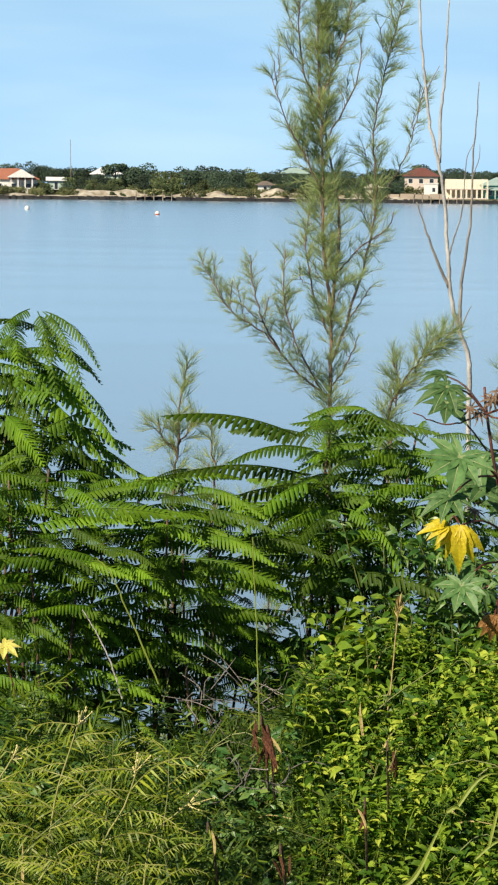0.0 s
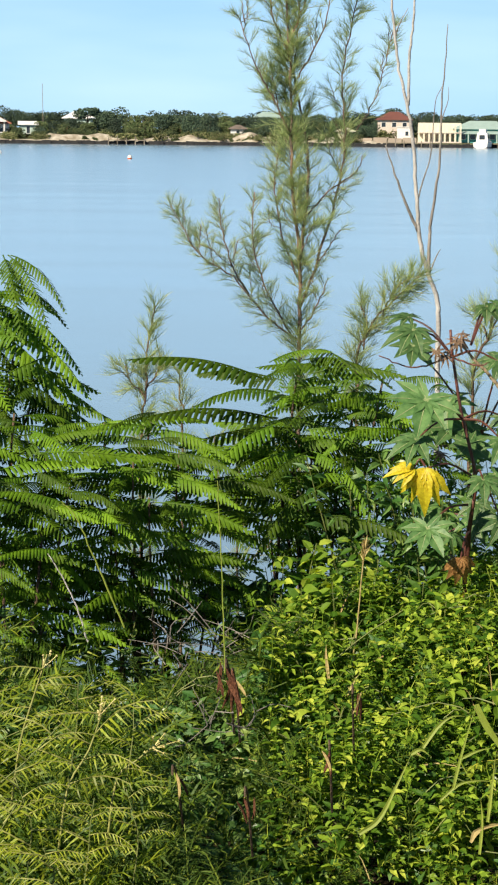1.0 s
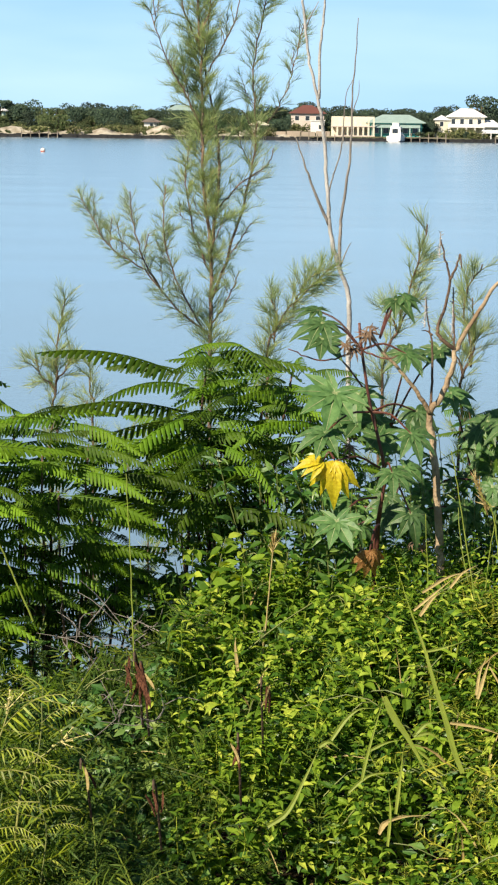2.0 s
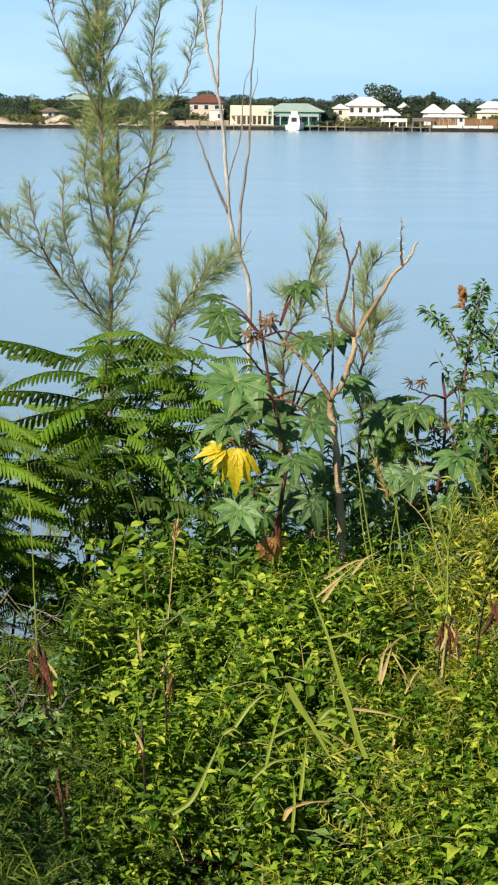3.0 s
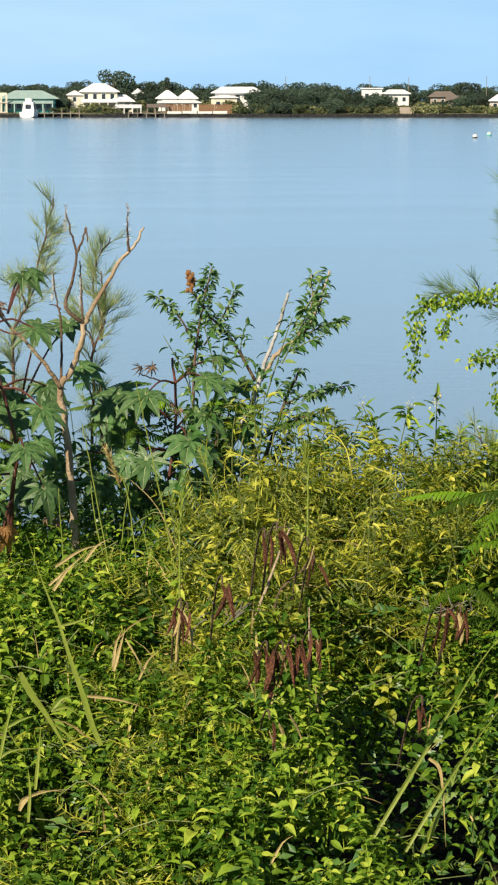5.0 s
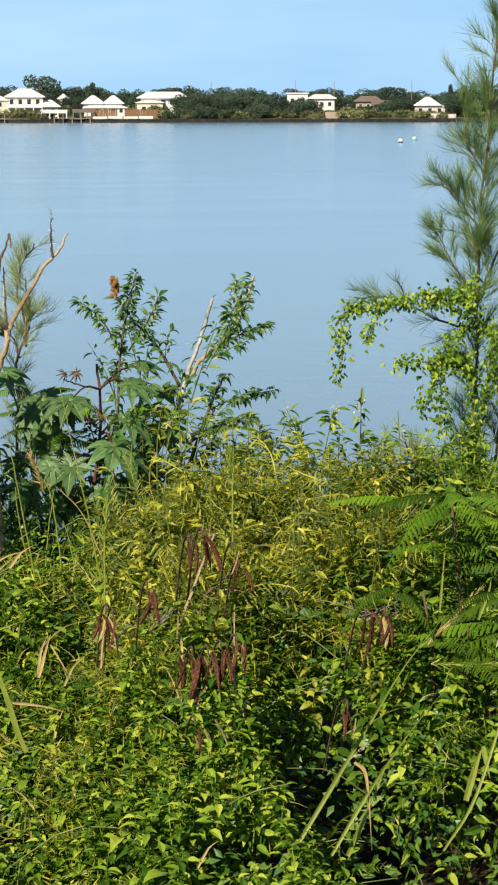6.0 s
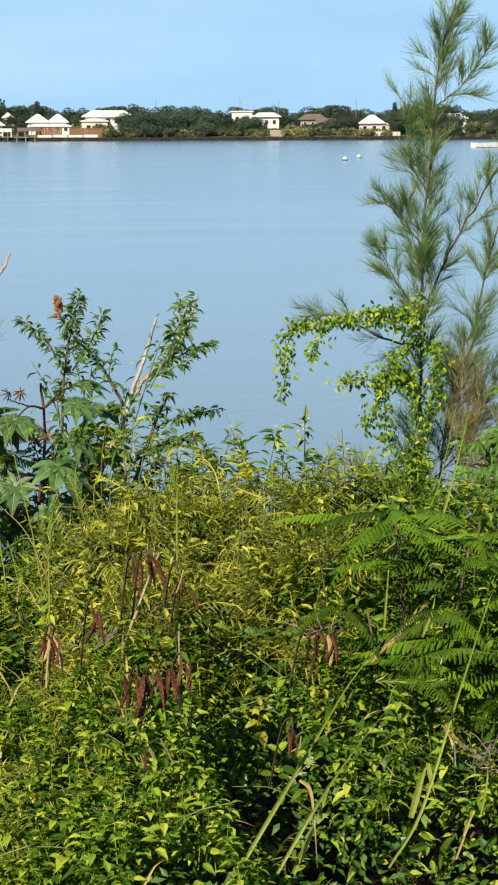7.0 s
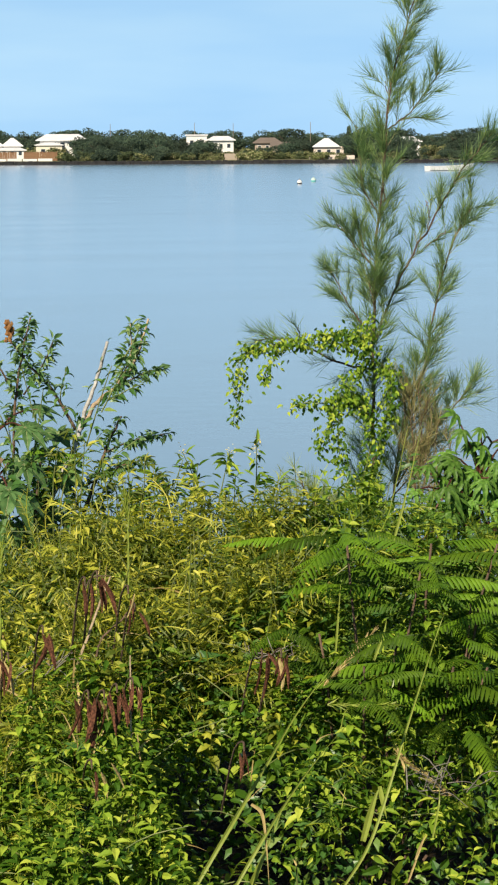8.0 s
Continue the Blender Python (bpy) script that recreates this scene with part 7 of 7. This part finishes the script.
bushy_clump("small-leaved twigs around bare grey branches", [((1.65, 9.83, 1.85), (1.61, 9.84, 2.20)), ((1.69, 9.82, 1.94), (1.75, 9.81, 2.29)), ((1.80, 9.80, 1.81), (1.89, 9.79, 2.20)), ((1.76, 9.81, 2.03), (1.67, 9.83, 2.38)), ((1.91, 9.78, 2.07), (2.01, 9.76, 2.38)), ((1.97, 9.77, 2.20), (2.10, 9.74, 2.47)), ((2.01, 9.76, 2.25), (2.13, 9.74, 2.31)), ((1.84, 9.79, 1.94), (1.97, 9.77, 2.12)), ((1.93, 9.78, 1.85), (2.10, 9.74, 2.09)), ((1.74, 9.81, 1.74), (1.54, 9.85, 2.07)), ((1.63, 9.83, 2.07), (1.52, 9.85, 2.31)), ((1.87, 9.79, 2.20), (1.84, 9.79, 2.38)), ((2.04, 9.76, 2.38), (2.12, 9.74, 2.53))], 22, 0.05, 0.8, M_SHRUB, "leafy_twigs", LAUREL_V)


def flower_tips():
    t = thing("flowering_weed", (2.56, 9.64, 2.06), "leafy weed with small white flower heads", "weed")
    fl = Soup()
    for c in ((2.56, 9.64, 2.08), (2.55, 9.65, 2.05), (2.28, 9.73, 2.05), (2.46, 9.69, 2.04)):
        k = 14
        fl.scatter(TUFT_V, TUFT_F, frames(np.array(c) + rng.normal(0, 1, (k, 3)) * (0.009, 0.009, 0.014), dirs(k), tilted_up(k), rng.uniform(0.004, 0.008, k)))
    fl.make("flower_head", M_FLOWER, t)["kind"] = "stuff"


flower_tips()


# ---------------------------------------------------------------- vine hanging on the young casuarina
def hanging_vine():
    t = thing("climbing_vine", (4.56, 14.71, 1.06), "climbing vine draped over a casuarina limb", "vine")
    leaves, stem = Soup(), Soup()
    for pts, n in (
        ([(4.56, 14.60, 1.95), (4.31, 14.58, 2.09), (4.09, 14.64, 2.08), (3.86, 14.70, 2.05)], 95), ([(3.86, 14.70, 2.06), (3.78, 14.72, 1.96), (3.76, 14.73, 1.80), (3.73, 14.73, 1.60)], 55),
        ([(4.02, 14.66, 2.08), (3.94, 14.68, 1.96), (3.90, 14.69, 1.83)], 26), ([(4.53, 14.61, 1.75), (4.28, 14.58, 1.74), (4.06, 14.65, 1.71)], 60), ([(4.31, 14.58, 1.73), (4.26, 14.59, 1.58), (4.22, 14.60, 1.44)], 40),
        ([(4.60, 14.59, 1.95), (4.63, 14.48, 1.83), (4.60, 14.49, 1.56), (4.47, 14.53, 1.22)], 110), ([(4.50, 14.62, 1.92), (4.34, 14.57, 1.76), (4.34, 14.57, 1.43), (4.41, 14.55, 1.12)], 100),
        ([(4.38, 14.56, 1.76), (4.50, 14.52, 1.63), (4.50, 14.52, 1.32), (4.53, 14.51, 1.09)], 100), ([(4.56, 14.60, 1.89), (4.53, 14.61, 2.09), (4.56, 14.60, 2.22)], 30),
        ([(4.22, 14.60, 2.10), (4.38, 14.56, 2.13), (4.50, 14.52, 2.03)], 60), ([(4.16, 14.41, 1.22), (4.35, 14.36, 1.15), (4.57, 14.29, 1.15)], 90), ([(4.32, 14.15, 1.14), (4.54, 14.09, 1.08), (4.79, 14.01, 1.15)], 80),
    ):
        n = int(n * 4.2)
        line = curve(pts, 5 * len(pts), 0.01)
        stem.tube(line, 0.004, 0.002, 4)
        u = rng.uniform(0, 1, n)
        s = np.linspace(0, 1, len(line))
        p = np.stack([np.interp(u, s, line[:, c]) for c in range(3)], 1) + rng.normal(0, 0.028, (n, 3))
        leaves.scatter(LEAF_V, LEAF_F, frames(p, dirs(n, 0.3) + np.array([0, -0.4, -0.8]), tilted_up(n, 0.4) + np.array([-0.2, -0.9, 0]), rng.uniform(0.022, 0.042, n)))
    stem.make("runner", M_STEM, t)["kind"] = "stuff"
    leaves.make("foliage", M_VINE, t)["kind"] = "stuff"


hanging_vine()


# ---------------------------------------------------------------- grasses, stalks, pods, cactus
def grass_tuft(label, blades, material, name="grass_tuft"):
    t = thing(name, blades[0][0][0], label, "grass", "long grasses in the tangle")
    for pts, w in blades:
        s = Soup()
        ribbon(s, curve(pts, 5 * len(pts)), w)
        s.make("blade", material, t)
    return t


grass_tuft("tall grass tuft with long arching folded blades", [
    ([(0.386, 7.42, 1.155), (0.445, 7.42, 1.202), (0.498, 7.42, 1.310), (0.534, 7.42, 1.391)], 0.016),
    ([(0.534, 7.42, 1.396), (0.563, 7.42, 1.410), (0.593, 7.42, 1.390)], 0.014),
    ([(0.569, 7.42, 1.415), (0.610, 7.42, 1.476), (0.652, 7.42, 1.509), (0.699, 7.42, 1.511)], 0.013),
    ([(0.661, 7.42, 1.293), (0.676, 7.42, 1.366), (0.700, 7.42, 1.462), (0.723, 7.42, 1.546)], 0.010),
    ([(0.723, 7.42, 1.546), (0.753, 7.42, 1.485), (0.795, 7.42, 1.423), (0.837, 7.42, 1.349), (0.874, 7.42, 1.281)], 0.022),
    ([(0.960, 7.42, 1.316), (0.933, 7.42, 1.383), (0.908, 7.42, 1.469), (0.872, 7.42, 1.579), (0.835, 7.42, 1.701), (0.793, 7.42, 1.810), (0.745, 7.42, 1.954)], 0.018),
    ([(0.847, 7.42, 1.682), (0.895, 7.42, 1.693), (0.949, 7.42, 1.710)], 0.010),
    ([(0.813, 7.42, 1.429), (0.849, 7.42, 1.465), (0.896, 7.42, 1.469)], 0.013),
    ([(0.813, 7.42, 1.428), (0.861, 7.42, 1.436), (0.903, 7.42, 1.402)], 0.013),
    ([(0.682, 7.42, 1.384), (0.729, 7.42, 1.407), (0.777, 7.42, 1.418)], 0.011),
    ([(0.623, 7.42, 1.258), (0.676, 7.42, 1.305), (0.730, 7.42, 1.318), (0.795, 7.42, 1.314)], 0.010),
    ([(0.764, 7.42, 1.193), (0.775, 7.42, 1.302), (0.783, 7.42, 1.393)], 0.011),
    ([(0.825, 7.42, 1.386), (0.861, 7.42, 1.355), (0.891, 7.42, 1.317)], 0.009),
    ([(0.742, 7.42, 1.095), (0.748, 7.42, 1.193), (0.742, 7.42, 1.267)], 0.010),
], M_GRASS)
grass_tuft("dead curled straw-coloured grass blades", [
    ([(0.718, 7.42, 1.139), (0.733, 7.42, 1.167), (0.796, 7.42, 1.186), (0.868, 7.42, 1.190)], 0.013),
    ([(0.823, 7.42, 1.787), (0.858, 7.42, 1.838), (0.882, 7.42, 1.856)], 0.012),
    ([(0.829, 7.42, 1.857), (0.906, 7.42, 1.904), (0.977, 7.42, 1.920)], 0.010),
    ([(0.998, 7.42, 1.540), (1.018, 7.42, 1.612), (1.033, 7.42, 1.660)], 0.012),
    ([(0.920, 7.42, 1.469), (0.980, 7.42, 1.461), (1.053, 7.42, 1.444)], 0.008),
    ([(0.73, 7.57, 1.09), (0.75, 7.57, 1.12), (0.80, 7.56, 1.15), (0.90, 7.60, 1.13)], 0.012),
    ([(0.96, 7.75, 1.39), (1.05, 7.73, 1.38), (1.15, 7.72, 1.35)], 0.008),
    ([(1.13, 7.82, 1.42), (1.16, 7.82, 1.48), (1.20, 7.81, 1.52)], 0.008),
    ([(1.05, 7.83, 1.46), (1.06, 7.83, 1.53), (1.08, 7.83, 1.58)], 0.010),
    ([(1.09, 7.83, 1.55), (1.13, 7.82, 1.48), (1.16, 7.82, 1.42)], 0.006),
    ([(0.93, 8.55, 1.59), (1.00, 8.55, 1.65), (1.07, 8.54, 1.71)], 0.010), ([(1.05, 8.54, 1.67), (1.09, 8.54, 1.72), (1.14, 8.53, 1.75)], 0.011),
    ([(1.59, 7.63, 1.10), (1.62, 7.63, 1.15), (1.65, 7.62, 1.17), (1.71, 7.61, 1.16)], 0.007),
    ([(2.45, 7.51, 1.34), (2.44, 7.41, 1.32), (2.45, 7.41, 1.26)], 0.011),
    ([(1.94, 7.35, 1.25), (1.97, 7.34, 1.22), (1.98, 7.33, 1.13), (1.99, 7.33, 0.98)], 0.012),
    ([(2.38, 7.11, 1.11), (2.40, 7.11, 1.16), (2.41, 7.10, 1.19)], 0.010), ([(2.36, 7.12, 1.04), (2.39, 7.11, 1.13), (2.41, 7.11, 1.18)], 0.007),
    ([(0.35, 8.78, 1.33), (0.34, 8.78, 1.41), (0.34, 8.78, 1.45)], 0.012),
    ([(-0.71, 7.47, 1.15), (-0.71, 7.47, 1.23), (-0.71, 7.47, 1.28)], 0.010),
], M_STRAW, "dry_grass")
grass_tuft("long fresh grass stems leaning through the vines", [
    ([(1.73, 7.29, 0.99), (1.87, 7.36, 1.17), (2.04, 7.53, 1.33), (2.19, 7.69, 1.46), (2.34, 7.76, 1.60)], 0.014),
    ([(1.85, 7.27, 0.99), (1.98, 7.33, 1.16), (2.15, 7.50, 1.29), (2.33, 7.65, 1.41)], 0.012),
    ([(1.92, 7.35, 0.96), (1.97, 7.34, 1.08), (2.06, 7.42, 1.22)], 0.018),
    ([(2.29, 7.35, 1.11), (2.32, 7.34, 1.23), (2.34, 7.34, 1.28)], 0.022), ([(2.34, 7.34, 1.28), (2.35, 7.33, 1.22), (2.36, 7.33, 1.18)], 0.016),
    ([(2.17, 7.18, 1.01), (2.29, 7.25, 1.15), (2.45, 7.41, 1.44), (2.63, 7.66, 1.68), (2.66, 7.65, 1.76)], 0.010),
    ([(2.46, 7.19, 1.15), (2.51, 7.28, 1.23), (2.51, 7.28, 1.29)], 0.008),
    ([(2.76, 8.57, 1.79), (2.81, 8.55, 1.99), (2.87, 8.53, 2.27)], 0.010),
    ([(2.38, 7.95, 1.58), (2.39, 7.95, 1.71), (2.40, 7.95, 1.83)], 0.008), ([(2.47, 7.82, 1.57), (2.50, 7.81, 1.66), (2.51, 7.81, 1.71)], 0.010),
], M_GRASS)


def stalk(label, pts, r, head=0.0, headmat=None, mat_=None):
    """A seed stalk; head: metres of bristly seed spike at its top."""
    t = thing("grass_stalk", pts[0], label, "grass", "seed stalks above the vines")
    line = curve(pts, 5 * len(pts), 0.001)
    s = Soup()
    s.tube(line, r * 0.68, r * 0.38, 6)
    s.make("stem", mat_ or M_GRASS, t)
    if head:
        h = Soup()
        n = 90
        seg = line[-1] - line[-4]
        ax = unit(seg)
        u = rng.uniform(-1, 0.1, n)
        p = line[-1] + ax * (u * head)[:, None]
        h.scatter([(x * 2.2, y, z) for x, y, z in BLADE_V], BLADE_F, frames(p, ax + rng.normal(0, 0.28, (n, 3)), rng.normal(0, 1, (n, 3)), rng.uniform(0.025, 0.05, n)))
        h.make("seed_head", headmat or M_STRAW, t, "bristly seed head")["kind"] = "stuff"
    return t


GREENSTALK = "thin green grass stalk rising from the tangle"
stalk(GREENSTALK, [(1.16, 8.73, 1.60), (1.11, 8.73, 1.89), (1.07, 8.74, 2.11)], 0.004)
stalk("grass stalk with a drooping straw-coloured seed head", [(1.25, 8.72, 1.64), (1.23, 8.72, 1.81), (1.21, 8.72, 1.91), (1.18, 8.73, 1.95), (1.16, 8.73, 2.00)], 0.004, 0.12)
stalk("tall thin grass stalk with yellowing tip", [(1.37, 8.60, 1.60), (1.32, 8.60, 1.87), (1.28, 8.61, 2.06), (1.24, 8.62, 2.26)], 0.004)
stalk("thick grass stalk with a long green seed spike", [(1.31, 8.20, 1.39), (1.32, 8.20, 1.64), (1.32, 8.20, 1.78), (1.33, 8.20, 1.93)], 0.006, 0.16, M_GRASS)
stalk("straw-coloured arched grass stalk", [(1.40, 8.79, 1.66), (1.34, 8.80, 1.80), (1.26, 8.81, 1.89), (1.22, 8.82, 1.91)], 0.003, 0, None, M_STRAW)
stalk("pale upright grass stalk above the shrubs", [(-0.01, 8.39, 1.43), (-0.02, 8.39, 1.71), (-0.03, 8.39, 1.90), (-0.04, 8.39, 2.07)], 0.004)
stalk("leaning pale grass stalk against dark fronds", [(-0.35, 8.59, 1.54), (-0.44, 8.59, 1.75), (-0.51, 8.58, 1.91), (-0.56, 8.58, 1.97)], 0.005)
stalk("grey leaning dry stalk against dark fronds", [(-0.48, 8.78, 1.45), (-0.54, 8.78, 1.62), (-0.62, 8.78, 1.76)], 0.005, 0, None, M_GREYDEAD)
stalk("yellow upright grass stalk among vine leaves", [(0.44, 8.98, 1.29), (0.46, 8.98, 1.51), (0.48, 8.98, 1.76)], 0.005, 0.05, M_STRAW, M_STRAW)
stalk("slender weed spike with a pointed green tip", [(1.81, 8.51, 1.69), (1.81, 8.51, 1.84), (1.81, 8.51, 1.95), (1.80, 8.51, 2.04)], 0.006, 0.08, M_GRASS)
stalk("dry cane standing upright among vines", [(1.64, 7.72, 0.92), (1.65, 7.72, 1.22), (1.65, 7.72, 1.47), (1.65, 7.72, 1.65)], 0.006, 0, None, M_DEAD)
stalk("dry tan cane standing upright among vines", [(1.66, 7.72, 0.93), (1.67, 7.72, 1.13), (1.68, 7.72, 1.29), (1.67, 7.72, 1.40)], 0.006, 0, None, M_STRAW)
stalk("seed-headed grass stem lying over the vines", [(2.27, 7.78, 1.50), (2.36, 7.75, 1.59), (2.42, 7.73, 1.66)], 0.003, 0.22)
stalk("feathered green grass head lying over the vines", [(2.31, 7.66, 1.39), (2.34, 7.65, 1.46), (2.46, 7.61, 1.47)], 0.003, 0.2, M_GRASS)
stalk("straw grass head bent over the vines", [(2.62, 7.46, 1.22), (2.57, 7.47, 1.24), (2.47, 7.50, 1.32)], 0.003, 0.2)
stalk("dry tan stalk among yellow weeds", [(1.29, 8.10, 1.41), (1.30, 8.10, 1.52), (1.32, 8.10, 1.59)], 0.007, 0, None, M_STRAW)
stalk("dark dead twig curled above the weeds", [(1.63, 8.34, 1.63), (1.63, 8.34, 1.76), (1.66, 8.33, 1.80), (1.71, 8.32, 1.80)], 0.005, 0, None, M_BARK)
stalk("dark dead twig slanting above the weeds", [(1.66, 8.33, 1.53), (1.68, 8.33, 1.59), (1.75, 8.31, 1.66), (1.78, 8.31, 1.70)], 0.006, 0, None, M_BARK)
stalk("thick grey-green dead stem among weeds", [(1.59, 8.34, 1.48), (1.64, 8.34, 1.61), (1.68, 8.33, 1.72), (1.71, 8.32, 1.80)], 0.008, 0, None, M_DEAD)
for _p in ([(1.21, 8.82, 1.62), (1.22, 8.82, 1.74), (1.24, 8.82, 1.88)], [(1.31, 8.81, 1.62), (1.29, 8.81, 1.72), (1.27, 8.81, 1.78)], [(1.15, 8.83, 1.64), (1.12, 8.83, 1.78), (1.11, 8.84, 1.90)],
           [(1.03, 8.95, 1.50), (1.02, 8.95, 1.66), (1.01, 8.95, 1.86)], [(1.67, 8.74, 1.61), (1.68, 8.74, 1.77), (1.69, 8.74, 1.89)], [(2.77, 8.78, 1.80), (2.82, 8.76, 1.92), (2.88, 8.74, 2.21)]):
    stalk(GREENSTALK, _p, 0.0035)


def pod_mesh():
    """A flat seed pod hanging down, one metre long, with seed swellings."""
    s = Soup()
    n = 11
    rows = []
    for i in range(n):
        u = i / (n - 1)
        w = 0.058 * min(1, 5 * u + 0.12, 4 * (1 - u) + 0.05)
        th = 0.016 + 0.014 * (i % 2)
        c = np.array([0.10 * math.sin(u * 2.4), 0, -u])
        rows.append([c + (-w, 0, 0), c + (0, -th, 0), c + (w, 0, 0), c + (0, th, 0)])
    f = []
    for i in range(n - 1):
        for j in range(4):
            k = (j + 1) % 4
            f.append((4 * i + j, 4 * i + k, 4 * i + 4 + k, 4 * i + 4 + j))
    me = bpy.data.meshes.new("pod")
    me.from_pydata([tuple(p) for r in rows for p in r], [], f)
    me.materials.append(M_POD)
    return me


POD = pod_mesh()
POD_PALE = POD.copy()
POD_PALE.materials[0] = M_STRAW


def pod_cluster(label, at, n, L, spread, pale=0):
    at = (at[0] * 0.957, at[1] * 0.957, 3.2 + (at[2] - 3.2) * 0.957)
    t = thing("pod_cluster", at, label, "seed pods", "hanging seed pods")
    s = Soup()
    a = np.array(at)
    s.tube(curve([a + (0.03, 0.42, -0.30), a + (0.01, 0.18, -0.05), a + (0, 0.02, 0.025), a], 9), 0.004, 0.003, 5)
    s.make("stalk", M_BARK, t)
    for i in range(n):
        off = (rng.normal(0, spread), rng.normal(0, spread * 0.5), rng.normal(0, spread * 0.4))
        m = pose(*off, rng.normal(0, 12), rng.normal(0, 13), rng.uniform(-50, 50)) @ Matrix.Scale(0.88 * L * rng.uniform(0.7, 1.15), 4)
        share("pod", POD_PALE if i < pale else POD, m, t)


REDPODS = "cluster of hanging dry reddish-brown seed pods"
for _p, _n, _l, _s, _k in (((1.58, 8.04, 1.45), 7, 0.15, 0.020, 0), ((1.63, 8.03, 1.45), 5, 0.13, 0.018, 1), ((1.67, 8.02, 1.47), 6, 0.13, 0.02, 0), ((1.72, 8.01, 1.49), 5, 0.11, 0.02, 1), ((1.55, 7.84, 1.27), 4, 0.10, 0.025, 3),
                         ((1.67, 8.33, 1.79), 6, 0.14, 0.022, 0), ((1.63, 8.34, 1.77), 2, 0.13, 0.01, 0), ((1.49, 8.36, 1.61), 4, 0.13, 0.012, 0), ((1.79, 8.30, 1.68), 2, 0.12, 0.01, 0), ((1.77, 8.31, 1.74), 2, 0.09, 0.02, 1),
                         ((2.24, 8.10, 1.54), 5, 0.12, 0.016, 1), ((2.19, 8.16, 1.53), 4, 0.13, 0.02, 0), ((2.02, 7.74, 1.32), 3, 0.09, 0.018, 0), ((1.34, 8.29, 1.55), 4, 0.13, 0.014, 1), ((1.36, 8.28, 1.54), 3, 0.12, 0.012, 1)):
    pod_cluster(REDPODS, _p, _n, _l, _s, _k)
for _p, _n, _l, _s, _k in (((-0.01, 7.99, 1.53), 6, 0.14, 0.018, 0), ((0.01, 7.99, 1.50), 4, 0.12, 0.018, 2), ((0.40, 8.18, 1.41), 3, 0.10, 0.02, 1), ((0.31, 7.78, 1.32), 3, 0.09, 0.02, 1), ((0.05, 7.59, 1.22), 3, 0.09, 0.02, 0), ((-0.17, 7.69, 1.26), 2, 0.10, 0.02, 1)):
    pod_cluster("withered brown seed pods and curled dead leaves", _p, _n, _l, _s, _k)


def dead_tangle(label, at, n, L, name="dry_twigs"):
    """Thin dead twigs fanning out of one point."""
    s = Soup()
    a = np.array(at)
    for i in range(n):
        d = dirs(1, 0.5)[0]
        o = a + rng.normal(0, L * 0.35, 3) * (1, 0.6, 0.3)
        e = o + d * L * rng.uniform(0.4, 1.1) + (0, 0, 0.03)
        s.tube(curve([o, (o + e) / 2 + rng.normal(0, 0.02, 3), e], 6), 0.0019, 0.0010, 4)
    tagged(s.make(name, M_GREYTWIG), label, "twigs", kind="stuff")


for _p, _n, _l in (((-0.09, 8.99, 1.38), 26, 0.26), ((0.11, 9.19, 1.39), 16, 0.22), ((-0.02, 7.89, 1.38), 14, 0.14), ((2.22, 8.20, 1.53), 14, 0.12), ((2.53, 7.38, 1.26), 18, 0.14), ((1.48, 8.26, 1.52), 12, 0.12)):
    dead_tangle("fan of thin dry dead twigs in the tangle", _p, _n, _l)


def cactus():
    t = thing("prickly_pear", (0.07, 11.19, 0.92), "dark prickly pear pads under the shrubs", "cactus")
    for p, r, tilt in (((-0.06, 11.19, 1.13), 0.085, 15), ((0.15, 11.19, 1.15), 0.09, -20), ((0.17, 11.09, 1.05), 0.085, 5), ((0.05, 11.29, 0.97), 0.09, 0), ((0.01, 11.29, 1.17), 0.06, 30)):
        bm = bmesh.new()
        bmesh.ops.create_icosphere(bm, subdivisions=2, radius=r)
        for v in bm.verts:
            v.co.y *= 0.22
            v.co.z *= 1.25
            v.co.x *= 1.0 + 0.25 * v.co.z / r * 0.6
        me = bpy.data.meshes.new("pad")
        bm.to_mesh(me)
        bm.free()
        me.materials.append(M_PAD)
        for q in me.polygons:
            q.use_smooth = True
        share("pad", me, Matrix.Translation(Vector(p) - Vector(parent_place(t))) @ pose(0, 0, 0, 10, tilt, 20), t)


cactus()
